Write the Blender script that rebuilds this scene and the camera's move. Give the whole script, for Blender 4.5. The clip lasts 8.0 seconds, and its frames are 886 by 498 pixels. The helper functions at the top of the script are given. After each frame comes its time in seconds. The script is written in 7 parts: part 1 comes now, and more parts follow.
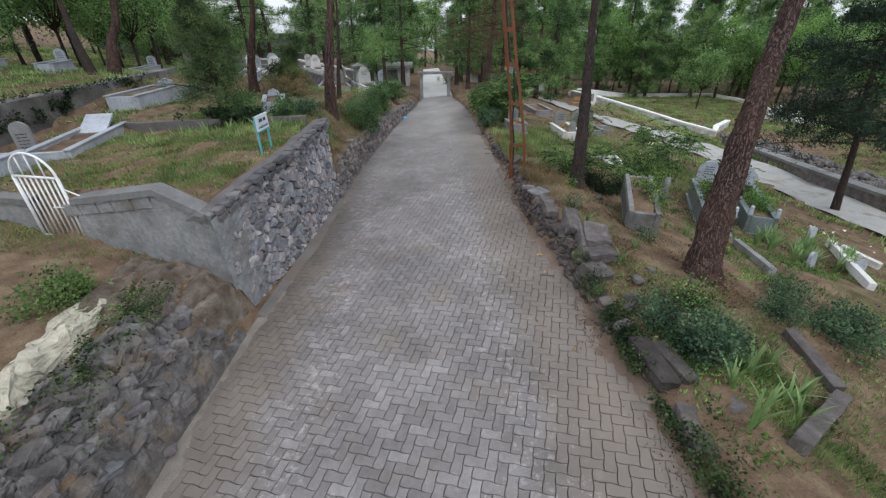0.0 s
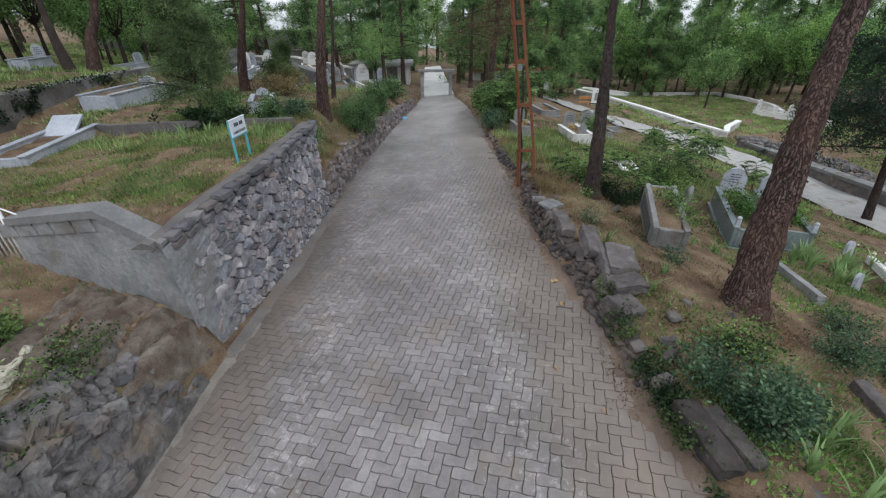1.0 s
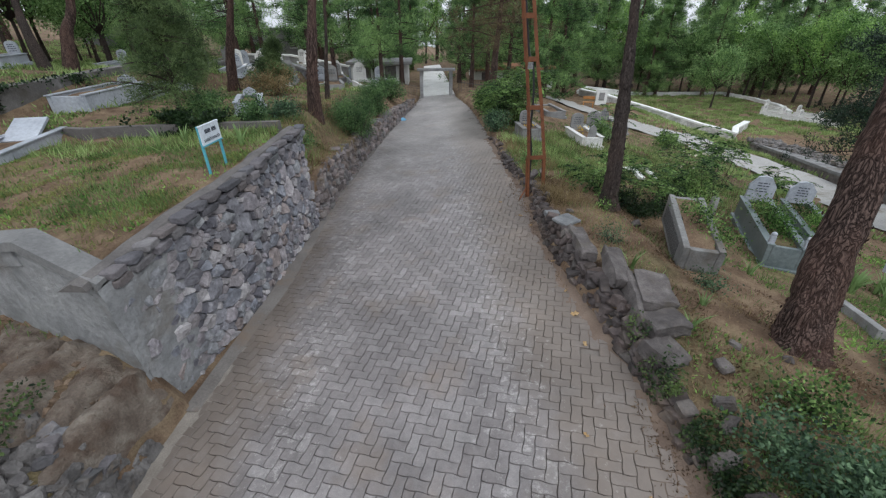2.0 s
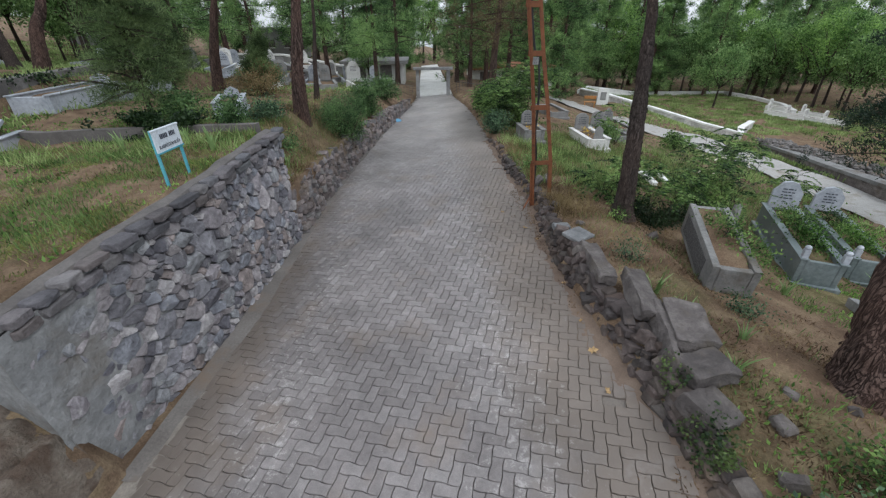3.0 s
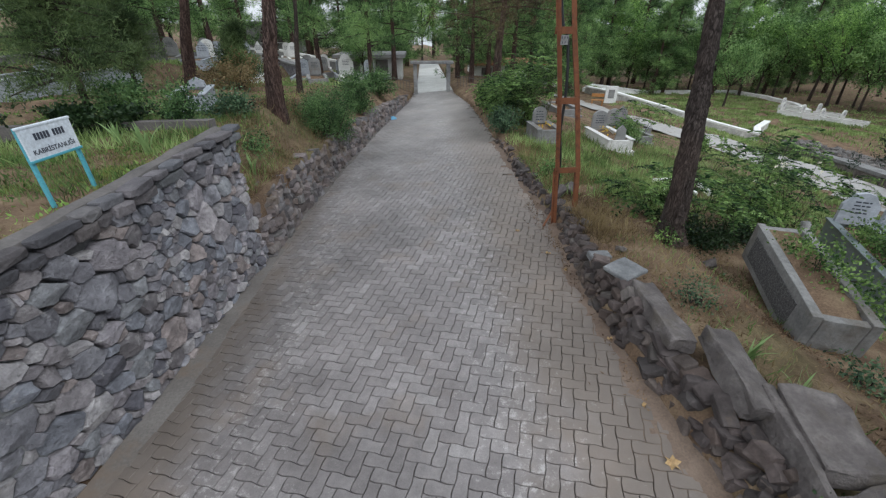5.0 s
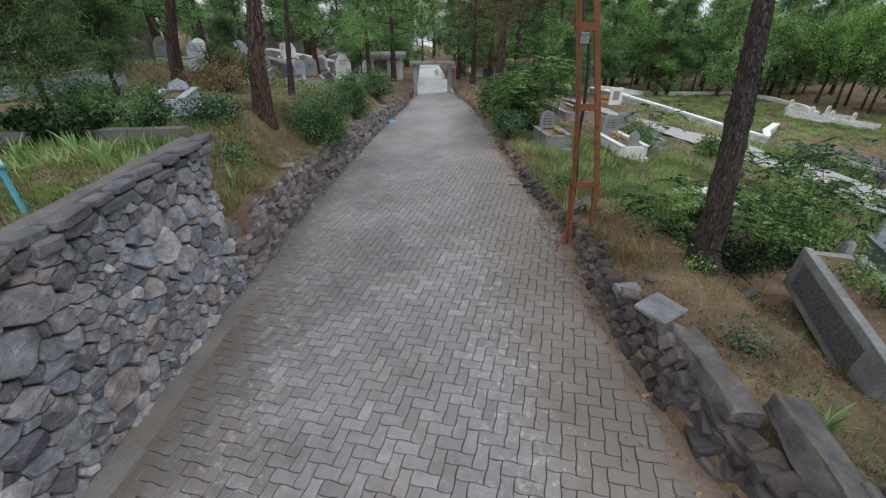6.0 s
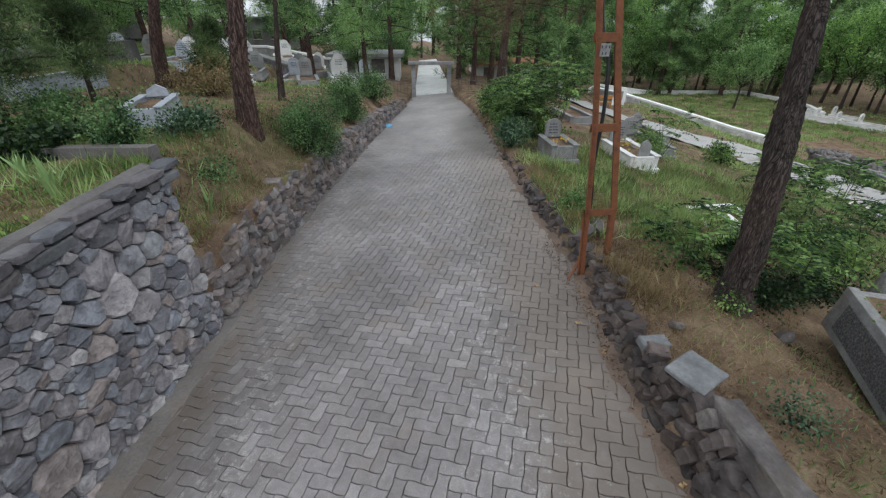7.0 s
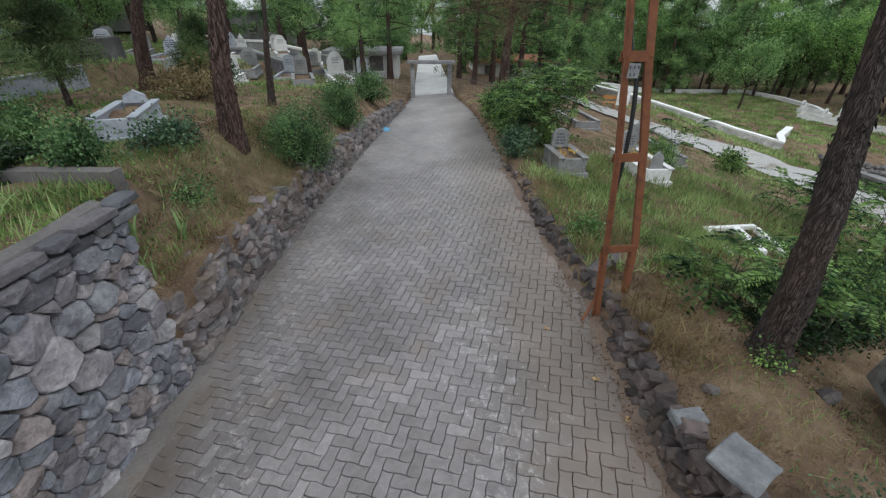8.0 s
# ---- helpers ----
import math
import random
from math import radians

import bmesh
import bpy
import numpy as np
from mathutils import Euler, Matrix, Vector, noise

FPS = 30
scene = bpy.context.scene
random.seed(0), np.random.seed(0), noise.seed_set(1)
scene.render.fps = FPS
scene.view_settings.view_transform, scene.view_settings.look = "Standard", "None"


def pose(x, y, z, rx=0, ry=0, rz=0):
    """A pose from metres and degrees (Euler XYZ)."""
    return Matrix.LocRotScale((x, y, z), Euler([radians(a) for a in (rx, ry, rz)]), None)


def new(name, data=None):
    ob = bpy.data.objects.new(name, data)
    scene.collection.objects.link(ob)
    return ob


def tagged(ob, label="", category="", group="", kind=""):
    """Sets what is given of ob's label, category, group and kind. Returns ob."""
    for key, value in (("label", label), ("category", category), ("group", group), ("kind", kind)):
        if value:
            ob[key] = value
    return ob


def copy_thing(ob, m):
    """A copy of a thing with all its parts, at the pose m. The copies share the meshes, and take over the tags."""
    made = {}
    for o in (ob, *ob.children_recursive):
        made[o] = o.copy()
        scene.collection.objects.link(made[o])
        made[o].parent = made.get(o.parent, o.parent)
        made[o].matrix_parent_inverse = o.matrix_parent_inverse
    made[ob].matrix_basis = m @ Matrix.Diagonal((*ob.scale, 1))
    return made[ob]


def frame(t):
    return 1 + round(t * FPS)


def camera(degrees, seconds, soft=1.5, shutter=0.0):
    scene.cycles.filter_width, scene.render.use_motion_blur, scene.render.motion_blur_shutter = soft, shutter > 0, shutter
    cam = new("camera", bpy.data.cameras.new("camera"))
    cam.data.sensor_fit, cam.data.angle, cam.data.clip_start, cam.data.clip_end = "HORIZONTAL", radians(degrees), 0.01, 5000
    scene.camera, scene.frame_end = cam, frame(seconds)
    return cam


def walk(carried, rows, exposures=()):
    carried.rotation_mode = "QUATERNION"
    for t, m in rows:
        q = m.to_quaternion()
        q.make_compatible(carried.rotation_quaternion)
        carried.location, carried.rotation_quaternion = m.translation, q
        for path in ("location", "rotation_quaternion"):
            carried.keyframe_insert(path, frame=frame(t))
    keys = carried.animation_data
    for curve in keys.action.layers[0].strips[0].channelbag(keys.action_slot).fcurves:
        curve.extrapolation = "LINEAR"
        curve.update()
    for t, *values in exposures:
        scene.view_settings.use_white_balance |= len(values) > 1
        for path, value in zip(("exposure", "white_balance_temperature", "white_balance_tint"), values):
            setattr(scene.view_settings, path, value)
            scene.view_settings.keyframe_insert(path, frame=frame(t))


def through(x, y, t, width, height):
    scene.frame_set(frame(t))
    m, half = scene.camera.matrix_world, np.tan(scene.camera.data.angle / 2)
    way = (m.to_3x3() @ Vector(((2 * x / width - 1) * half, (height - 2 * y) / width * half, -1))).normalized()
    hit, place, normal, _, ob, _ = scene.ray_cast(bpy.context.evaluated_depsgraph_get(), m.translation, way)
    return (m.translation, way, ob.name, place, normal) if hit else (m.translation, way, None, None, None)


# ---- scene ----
cam = camera(96.48, 8.0, soft=1.25)
PATH = [
    (0, 0.1199, 2.0332, 3.6427, 60.790, 0.322, -2.800),
    (0.5, 0.1822, 2.5262, 3.6118, 60.638, 0.344, -2.602),
    (1, 0.1811, 3.0142, 3.5512, 60.544, 0.236, -2.554),
    (1.5, 0.1607, 3.4866, 3.5158, 60.399, 0.131, -2.550),
    (3, 0.2627, 4.7425, 3.3196, 60.471, 0.282, -2.910),
    (3.5, 0.3083, 5.1354, 3.2505, 60.403, 0.220, -2.979),
    (4, 0.3331, 5.5143, 3.1681, 60.402, 0.150, -2.949),
    (5.5, 0.2906, 6.6314, 2.9233, 60.336, -0.008, -3.041),
    (6, 0.3215, 7.0048, 2.9185, 60.417, -0.039, -2.963),
    (6.5, 0.3466, 7.3509, 2.9767, 60.148, -0.109, -2.951),
    (7, 0.3585, 7.7098, 3.0416, 59.895, -0.246, -3.026),
    (7.5, 0.3668, 8.0699, 3.1216, 59.541, -0.489, -3.024),
    (8, 0.3780, 8.4111, 3.1925, 59.139, -0.717, -2.987),
]
walk(cam, [(t, pose(x, y, z, rx, ry, rz)) for t, x, y, z, rx, ry, rz in PATH], exposures=((0.0, 1.28, 6100, 9), (8.0, 1.28, 6080, 7)))

# ---- sky and sun: an overcast afternoon ----
world = bpy.data.worlds.new("overcast_sky")
scene.world = world
world.use_nodes = True
wn = world.node_tree
sky = wn.nodes.new("ShaderNodeTexSky")
sky.sky_type = "NISHITA"
sky.sun_disc = False
sky.sun_elevation = radians(50)
sky.sun_rotation = radians(232)
sky.dust_density = 3.0
sky.air_density = 1.0
hue = wn.nodes.new("ShaderNodeHueSaturation")
hue.inputs["Saturation"].default_value = 0.35
wn.links.new(sky.outputs[0], hue.inputs["Color"])
# an even layer of cloud over the clear sky
cloud = wn.nodes.new("ShaderNodeMix")
cloud.data_type = "RGBA"
cloud.inputs[0].default_value = 0.7
cloud.inputs[7].default_value = (2.75, 2.85, 2.95, 1)
wn.links.new(hue.outputs[0], cloud.inputs[6])
wn.links.new(cloud.outputs[2], wn.nodes["Background"].inputs[0])
wn.nodes["Background"].inputs[1].default_value = 0.15

sun_data = bpy.data.lights.new("sun", "SUN")
sun_data.energy = 0.6
sun_data.angle = radians(28)
sun_data.color = (1.0, 0.985, 0.96)
sun = new("sun", sun_data)
sun.rotation_euler = (radians(40), 0, radians(52))

# ---- materials ----
def nodes_of(name):
    m = bpy.data.materials.new(name)
    m.use_nodes = True
    nt = m.node_tree
    return m, nt, nt.nodes["Principled BSDF"]


def noise_node(nt, scale, detail=6, rough=0.6, stretch=(1, 1, 1), coord="world"):
    tc = nt.nodes.new("ShaderNodeNewGeometry" if coord == "world" else "ShaderNodeTexCoord")
    mp = nt.nodes.new("ShaderNodeMapping")
    mp.inputs["Scale"].default_value = stretch
    nz = nt.nodes.new("ShaderNodeTexNoise")
    nz.inputs["Scale"].default_value = scale
    nz.inputs["Detail"].default_value = detail
    nz.inputs["Roughness"].default_value = rough
    nt.links.new(tc.outputs["Position" if coord == "world" else "Object"], mp.inputs[0])
    nt.links.new(mp.outputs[0], nz.inputs["Vector"])
    return nz


def ramp_node(nt, fac, stops):
    r = nt.nodes.new("ShaderNodeValToRGB")
    el = r.color_ramp.elements
    while len(el) < len(stops):
        el.new(0.5)
    for e, (p, c) in zip(el, stops):
        e.position, e.color = p, (*c, 1) if len(c) == 3 else c
    nt.links.new(fac, r.inputs[0])
    return r


def mix_node(nt, fac, a, b, mode="MIX"):
    m = nt.nodes.new("ShaderNodeMix")
    m.data_type, m.blend_type = "RGBA", mode
    for sock, v in ((m.inputs[0], fac), (m.inputs[6], a), (m.inputs[7], b)):
        if isinstance(v, (int, float)):
            sock.default_value = v
        elif isinstance(v, tuple):
            sock.default_value = (*v, 1)
        else:
            nt.links.new(v, sock)
    return m.outputs[2]


def grey(v):
    return (v, v, v)


def surface(name, c1, c2, c3=None, scale=3.0, fine=40.0, rough=0.85, bump=0.4, depth=0.01, vary=0.0, island=False, stain=None, stain_scale=1.2, stain_at=0.55, stretch=(1, 1, 1), coord="world", spec=0.3, metal=0.0, hues=None):
    """A matt surface with broad patches, fine grain, optional stains and piece-to-piece variation."""
    m, nt, b = nodes_of(name)
    broad = noise_node(nt, scale, 5, 0.6, stretch, coord)
    small = noise_node(nt, fine, 8, 0.7, stretch, coord)
    stops = [(0.3, c1), (0.7, c2)] if c3 is None else [(0.28, c1), (0.5, c2), (0.74, c3)]
    col = ramp_node(nt, broad.outputs[0], stops).outputs[0]
    grain = ramp_node(nt, small.outputs[0], [(0.25, grey(0.55)), (0.75, grey(1.35))]).outputs[0]
    col = mix_node(nt, 0.75, col, grain, "MULTIPLY")
    if vary or hues:
        if island:
            rnd = nt.nodes.new("ShaderNodeNewGeometry").outputs["Random Per Island"]
        else:
            rnd = nt.nodes.new("ShaderNodeObjectInfo").outputs["Random"]
        if hues:
            hr = ramp_node(nt, rnd, [(i / len(hues), h) for i, h in enumerate(hues)])
            hr.color_ramp.interpolation = "CONSTANT"
            col = mix_node(nt, 1.0, col, hr.outputs[0], "MULTIPLY")
        if vary:
            wn2 = nt.nodes.new("ShaderNodeTexWhiteNoise")
            wn2.noise_dimensions = "1D"
            nt.links.new(rnd, wn2.inputs["W"])
            vr = ramp_node(nt, wn2.outputs[0], [(0.0, grey(1 - vary)), (1.0, grey(1 + vary))])
            col = mix_node(nt, 1.0, col, vr.outputs[0], "MULTIPLY")
    if stain is not None:
        sn = noise_node(nt, stain_scale, 6, 0.65, (1, 1, 1), coord)
        sf = ramp_node(nt, sn.outputs[0], [(stain_at, grey(0)), (stain_at + 0.14, grey(0.85))]).outputs[0]
        col = mix_node(nt, sf, col, stain)
    nt.links.new(col, b.inputs["Base Color"])
    rr = ramp_node(nt, small.outputs[0], [(0.2, grey(max(0.05, rough - 0.12))), (0.8, grey(min(1, rough + 0.1)))]).outputs[0]
    nt.links.new(rr, b.inputs["Roughness"])
    b.inputs["Specular IOR Level"].default_value = spec
    b.inputs["Metallic"].default_value = metal
    if bump:
        bp = nt.nodes.new("ShaderNodeBump")
        bp.inputs["Strength"].default_value = bump
        bp.inputs["Distance"].default_value = depth
        ht = nt.nodes.new("ShaderNodeMath")
        ht.operation = "MULTIPLY_ADD"
        ht.inputs[1].default_value = 1.2
        mid = noise_node(nt, fine * 0.3, 4, 0.6, stretch, coord)
        nt.links.new(mid.outputs[0], ht.inputs[0])
        nt.links.new(small.outputs[0], ht.inputs[2])
        nt.links.new(ht.outputs[0], bp.inputs["Height"])
        nt.links.new(bp.outputs[0], b.inputs["Normal"])
    return m


def leaf_material(name, dark, light, rough=0.55, through=0.3, clump=1.5):
    """Foliage: masses differ by clump, leaves only a little from one another; part of the light passes through."""
    m, nt, b = nodes_of(name)
    g = nt.nodes.new("ShaderNodeNewGeometry")
    big = noise_node(nt, clump, 3, 0.55)
    own = nt.nodes.new("ShaderNodeMath")
    own.operation = "MULTIPLY_ADD"
    own.inputs[1].default_value = 0.26
    own.inputs[2].default_value = -0.13
    nt.links.new(g.outputs["Random Per Island"], own.inputs[0])
    both = nt.nodes.new("ShaderNodeMath")
    both.operation = "ADD"
    nt.links.new(own.outputs[0], both.inputs[0])
    nt.links.new(big.outputs[0], both.inputs[1])
    mid = tuple(0.62 * x + 0.38 * y for x, y in zip(dark, light))
    # shade within the foliage put into the colour of the darkest clumps
    deep = tuple(0.4 * x for x in dark)
    col = ramp_node(nt, both.outputs[0], [(0.26, deep), (0.4, dark), (0.54, mid), (0.76, light)]).outputs[0]
    nt.links.new(col, b.inputs["Base Color"])
    b.inputs["Roughness"].default_value = rough
    b.inputs["Specular IOR Level"].default_value = 0.25
    tr = nt.nodes.new("ShaderNodeBsdfTranslucent")
    nt.links.new(col, tr.inputs[0])
    ms = nt.nodes.new("ShaderNodeMixShader")
    ms.inputs[0].default_value = through
    nt.links.new(b.outputs[0], ms.inputs[1])
    nt.links.new(tr.outputs[0], ms.inputs[2])
    nt.links.new(ms.outputs[0], nt.nodes["Material Output"].inputs[0])
    return m


def bark_material(name, ridge, groove, warm, scale=9.0):
    m, nt, b = nodes_of(name)
    tc = nt.nodes.new("ShaderNodeTexCoord")
    mp = nt.nodes.new("ShaderNodeMapping")
    mp.inputs["Scale"].default_value = (1.9, 1.9, 0.24)
    nt.links.new(tc.outputs["Object"], mp.inputs[0])
    wob = nt.nodes.new("ShaderNodeTexNoise")
    wob.inputs["Scale"].default_value = 6
    nt.links.new(mp.outputs[0], wob.inputs["Vector"])
    warped = mix_node(nt, 0.3, mp.outputs[0], wob.outputs["Color"])
    vor = nt.nodes.new("ShaderNodeTexVoronoi")
    vor.feature = "DISTANCE_TO_EDGE"
    vor.inputs["Scale"].default_value = scale
    nt.links.new(warped, vor.inputs["Vector"])
    fine = noise_node(nt, 42, 8, 0.75, (1, 1, 0.35), "object")
    broad = noise_node(nt, 1.6, 3, 0.5, (1, 1, 0.5), "object")
    plate = ramp_node(nt, vor.outputs["Distance"], [(0.0, groove), (0.22, ridge)]).outputs[0]
    tint = ramp_node(nt, broad.outputs[0], [(0.4, grey(0)), (0.68, grey(0.75))]).outputs[0]
    col = mix_node(nt, tint, plate, warm)
    grain = ramp_node(nt, fine.outputs[0], [(0.3, grey(0.3)), (0.7, grey(1.5))]).outputs[0]
    col = mix_node(nt, 0.9, col, grain, "MULTIPLY")
    nt.links.new(col, b.inputs["Base Color"])
    b.inputs["Roughness"].default_value = 0.95
    b.inputs["Specular IOR Level"].default_value = 0.15
    ht = nt.nodes.new("ShaderNodeMath")
    ht.operation = "MULTIPLY_ADD"
    ht.inputs[1].default_value = 0.8
    nt.links.new(fine.outputs[0], ht.inputs[0])
    hr = ramp_node(nt, vor.outputs["Distance"], [(0.0, grey(0.3)), (0.14, grey(1))]).outputs[0]
    nt.links.new(hr, ht.inputs[2])
    bp = nt.nodes.new("ShaderNodeBump")
    bp.inputs["Strength"].default_value = 1.0
    bp.inputs["Distance"].default_value = 0.03
    nt.links.new(ht.outputs[0], bp.inputs["Height"])
    nt.links.new(bp.outputs[0], b.inputs["Normal"])
    return m


def ground_material(name):
    """Earth with pine litter, dry straw and green growth in patches."""
    m, nt, b = nodes_of(name)
    big = noise_node(nt, 0.45, 5, 0.6)
    mid = noise_node(nt, 2.6, 6, 0.65)
    fine = noise_node(nt, 45, 8, 0.75)
    soil = ramp_node(nt, mid.outputs[0], [(0.3, (0.095, 0.062, 0.042)), (0.5, (0.165, 0.114, 0.076)), (0.7, (0.255, 0.19, 0.124))]).outputs[0]
    green = ramp_node(nt, mid.outputs[0], [(0.35, (0.05, 0.075, 0.022)), (0.65, (0.13, 0.15, 0.05))]).outputs[0]
    gf = ramp_node(nt, big.outputs[0], [(0.54, grey(0)), (0.7, grey(0.5))]).outputs[0]
    col = mix_node(nt, gf, soil, green)
    grain = ramp_node(nt, fine.outputs[0], [(0.25, grey(0.4)), (0.75, grey(1.5))]).outputs[0]
    col = mix_node(nt, 0.85, col, grain, "MULTIPLY")
    nt.links.new(col, b.inputs["Base Color"])
    b.inputs["Roughness"].default_value = 0.97
    b.inputs["Specular IOR Level"].default_value = 0.1
    bp = nt.nodes.new("ShaderNodeBump")
    bp.inputs["Strength"].default_value = 0.8
    bp.inputs["Distance"].default_value = 0.03
    nt.links.new(fine.outputs[0], bp.inputs["Height"])
    nt.links.new(bp.outputs[0], b.inputs["Normal"])
    return m


def paver_material(name, island):
    """Grey concrete paving stones: dusty, a little rust and brown dirt washed in from the verges."""
    m, nt, b = nodes_of(name)
    if island:
        rnd = nt.nodes.new("ShaderNodeNewGeometry").outputs["Random Per Island"]
    else:
        rnd = nt.nodes.new("ShaderNodeObjectInfo").outputs["Random"]
    fine = noise_node(nt, 90, 8, 0.7)
    mid = noise_node(nt, 11, 8, 0.75)
    big = noise_node(nt, 0.7, 4, 0.6)
    base = ramp_node(nt, rnd, [(0.0, (0.16, 0.143, 0.139)), (0.5, (0.186, 0.168, 0.164)), (0.95, (0.216, 0.197, 0.192)), (0.985, (0.24, 0.222, 0.216))]).outputs[0]
    grain = ramp_node(nt, fine.outputs[0], [(0.25, grey(0.72)), (0.75, grey(1.22))]).outputs[0]
    col = mix_node(nt, 0.8, base, grain, "MULTIPLY")
    blot = ramp_node(nt, mid.outputs[0], [(0.3, grey(0.68)), (0.7, grey(1.24))]).outputs[0]
    col = mix_node(nt, 0.8, col, blot, "MULTIPLY")
    # dirt from the verges: nearer the edges, broken up
    geo = nt.nodes.new("ShaderNodeNewGeometry")
    sep = nt.nodes.new("ShaderNodeSeparateXYZ")
    nt.links.new(geo.outputs["Position"], sep.inputs[0])
    right = nt.nodes.new("ShaderNodeMapRange")
    right.inputs[1].default_value, right.inputs[2].default_value = 0.7, 1.8
    nt.links.new(sep.outputs[0], right.inputs[0])
    left = nt.nodes.new("ShaderNodeMapRange")
    left.inputs[1].default_value, left.inputs[2].default_value = -1.3, -2.15
    nt.links.new(sep.outputs[0], left.inputs[0])
    add = nt.nodes.new("ShaderNodeMath")
    add.operation = "ADD"
    nt.links.new(right.outputs[0], add.inputs[0])
    nt.links.new(left.outputs[0], add.inputs[1])
    dn = noise_node(nt, 1.6, 7, 0.7)
    m1 = nt.nodes.new("ShaderNodeMath")
    m1.operation = "MULTIPLY_ADD"
    m1.inputs[1].default_value = 0.62
    nt.links.new(add.outputs[0], m1.inputs[0])
    nt.links.new(dn.outputs[0], m1.inputs[2])
    df = ramp_node(nt, m1.outputs[0], [(0.6, grey(0)), (1.04, grey(0.82))]).outputs[0]
    col = mix_node(nt, df, col, (0.15, 0.122, 0.1))
    # pale scuffs where tyres and feet have worn the faces
    scuff = noise_node(nt, 2.4, 9, 0.78)
    sf = ramp_node(nt, scuff.outputs[0], [(0.56, grey(0)), (0.74, grey(0.4))]).outputs[0]
    col = mix_node(nt, sf, col, (0.29, 0.272, 0.27))
    rust = noise_node(nt, 1.1, 5, 0.6)
    rf = ramp_node(nt, rust.outputs[0], [(0.54, grey(0)), (0.7, grey(0.6))]).outputs[0]
    col = mix_node(nt, rf, col, (0.185, 0.145, 0.115))
    # faces chipped pale in two bands where wheels run
    def band(at, half):
        off = nt.nodes.new("ShaderNodeMath")
        off.operation = "SUBTRACT"
        off.inputs[1].default_value = at
        nt.links.new(sep.outputs[0], off.inputs[0])
        dist = nt.nodes.new("ShaderNodeMath")
        dist.operation = "ABSOLUTE"
        nt.links.new(off.outputs[0], dist.inputs[0])
        r = nt.nodes.new("ShaderNodeMapRange")
        r.inputs[1].default_value, r.inputs[2].default_value = half, 0.0
        nt.links.new(dist.outputs[0], r.inputs[0])
        return r.outputs[0]

    tracks = nt.nodes.new("ShaderNodeMath")
    tracks.operation = "ADD"
    nt.links.new(band(-1.3, 0.75), tracks.inputs[0])
    nt.links.new(band(1.05, 0.75), tracks.inputs[1])
    chip = noise_node(nt, 10, 7, 0.8)
    c1 = nt.nodes.new("ShaderNodeMath")
    c1.operation = "MULTIPLY_ADD"
    c1.inputs[1].default_value = 0.11
    nt.links.new(tracks.outputs[0], c1.inputs[0])
    nt.links.new(chip.outputs[0], c1.inputs[2])
    cf = ramp_node(nt, c1.outputs[0], [(0.62, grey(0)), (0.72, grey(0.7))]).outputs[0]
    col = mix_node(nt, cf, col, (0.38, 0.36, 0.345))
    # paler towards the gateway: grazing sky reflection put into the colour, besides fine dust
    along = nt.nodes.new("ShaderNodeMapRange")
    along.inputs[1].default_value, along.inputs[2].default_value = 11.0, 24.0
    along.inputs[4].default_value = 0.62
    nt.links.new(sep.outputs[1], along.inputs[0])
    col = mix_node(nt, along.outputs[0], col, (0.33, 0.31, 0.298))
    worn = ramp_node(nt, big.outputs[0], [(0.35, grey(0.78)), (0.65, grey(1.15))]).outputs[0]
    col = mix_node(nt, 1.0, col, worn, "MULTIPLY")
    nt.links.new(col, b.inputs["Base Color"])
    b.inputs["Roughness"].default_value = 0.55
    b.inputs["Specular IOR Level"].default_value = 0.45
    bp = nt.nodes.new("ShaderNodeBump")
    bp.inputs["Strength"].default_value = 0.6
    bp.inputs["Distance"].default_value = 0.01
    nt.links.new(mid.outputs[0], bp.inputs["Height"])
    nt.links.new(bp.outputs[0], b.inputs["Normal"])
    return m


def plain(name, col, rough=0.5, metal=0.0):
    m, nt, b = nodes_of(name)
    b.inputs["Base Color"].default_value = (*col, 1)
    b.inputs["Roughness"].default_value = rough
    b.inputs["Metallic"].default_value = metal
    return m


M_GROUND = ground_material("earth_and_litter")
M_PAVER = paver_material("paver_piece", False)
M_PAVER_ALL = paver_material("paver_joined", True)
M_BED = surface("paver_bedding", (0.12, 0.104, 0.092), (0.19, 0.168, 0.148), scale=3, fine=60)
HUES = [(0.86, 0.86, 0.9), (0.98, 0.93, 0.96), (0.72, 0.7, 0.74), (1.05, 0.98, 0.99), (0.9, 0.93, 0.94), (0.78, 0.72, 0.72), (1.14, 1.1, 1.08), (0.86, 0.89, 0.95), (0.96, 0.86, 0.82), (0.62, 0.61, 0.65)]
STONE_HUES = [(0.86, 0.87, 0.92), (1.0, 0.95, 0.98), (0.62, 0.62, 0.66), (1.1, 1.04, 1.04), (0.9, 0.94, 0.96), (0.74, 0.7, 0.7), (1.3, 1.27, 1.25), (0.82, 0.87, 0.95), (0.98, 0.86, 0.8), (0.46, 0.46, 0.51)]
M_STONE = surface("andesite_stone", (0.17, 0.163, 0.17), (0.29, 0.278, 0.286), (0.45, 0.435, 0.44), scale=6, fine=17, bump=1.0, depth=0.05, vary=0.16, stain=(0.46, 0.44, 0.43), stain_at=0.6, stain_scale=7, hues=STONE_HUES)
M_STONE_ALL = surface("andesite_joined", (0.17, 0.163, 0.17), (0.29, 0.278, 0.286), (0.45, 0.435, 0.44), scale=6, fine=17, bump=1.0, depth=0.05, vary=0.16, stain=(0.46, 0.44, 0.43), stain_at=0.6, stain_scale=7, island=True, hues=STONE_HUES)
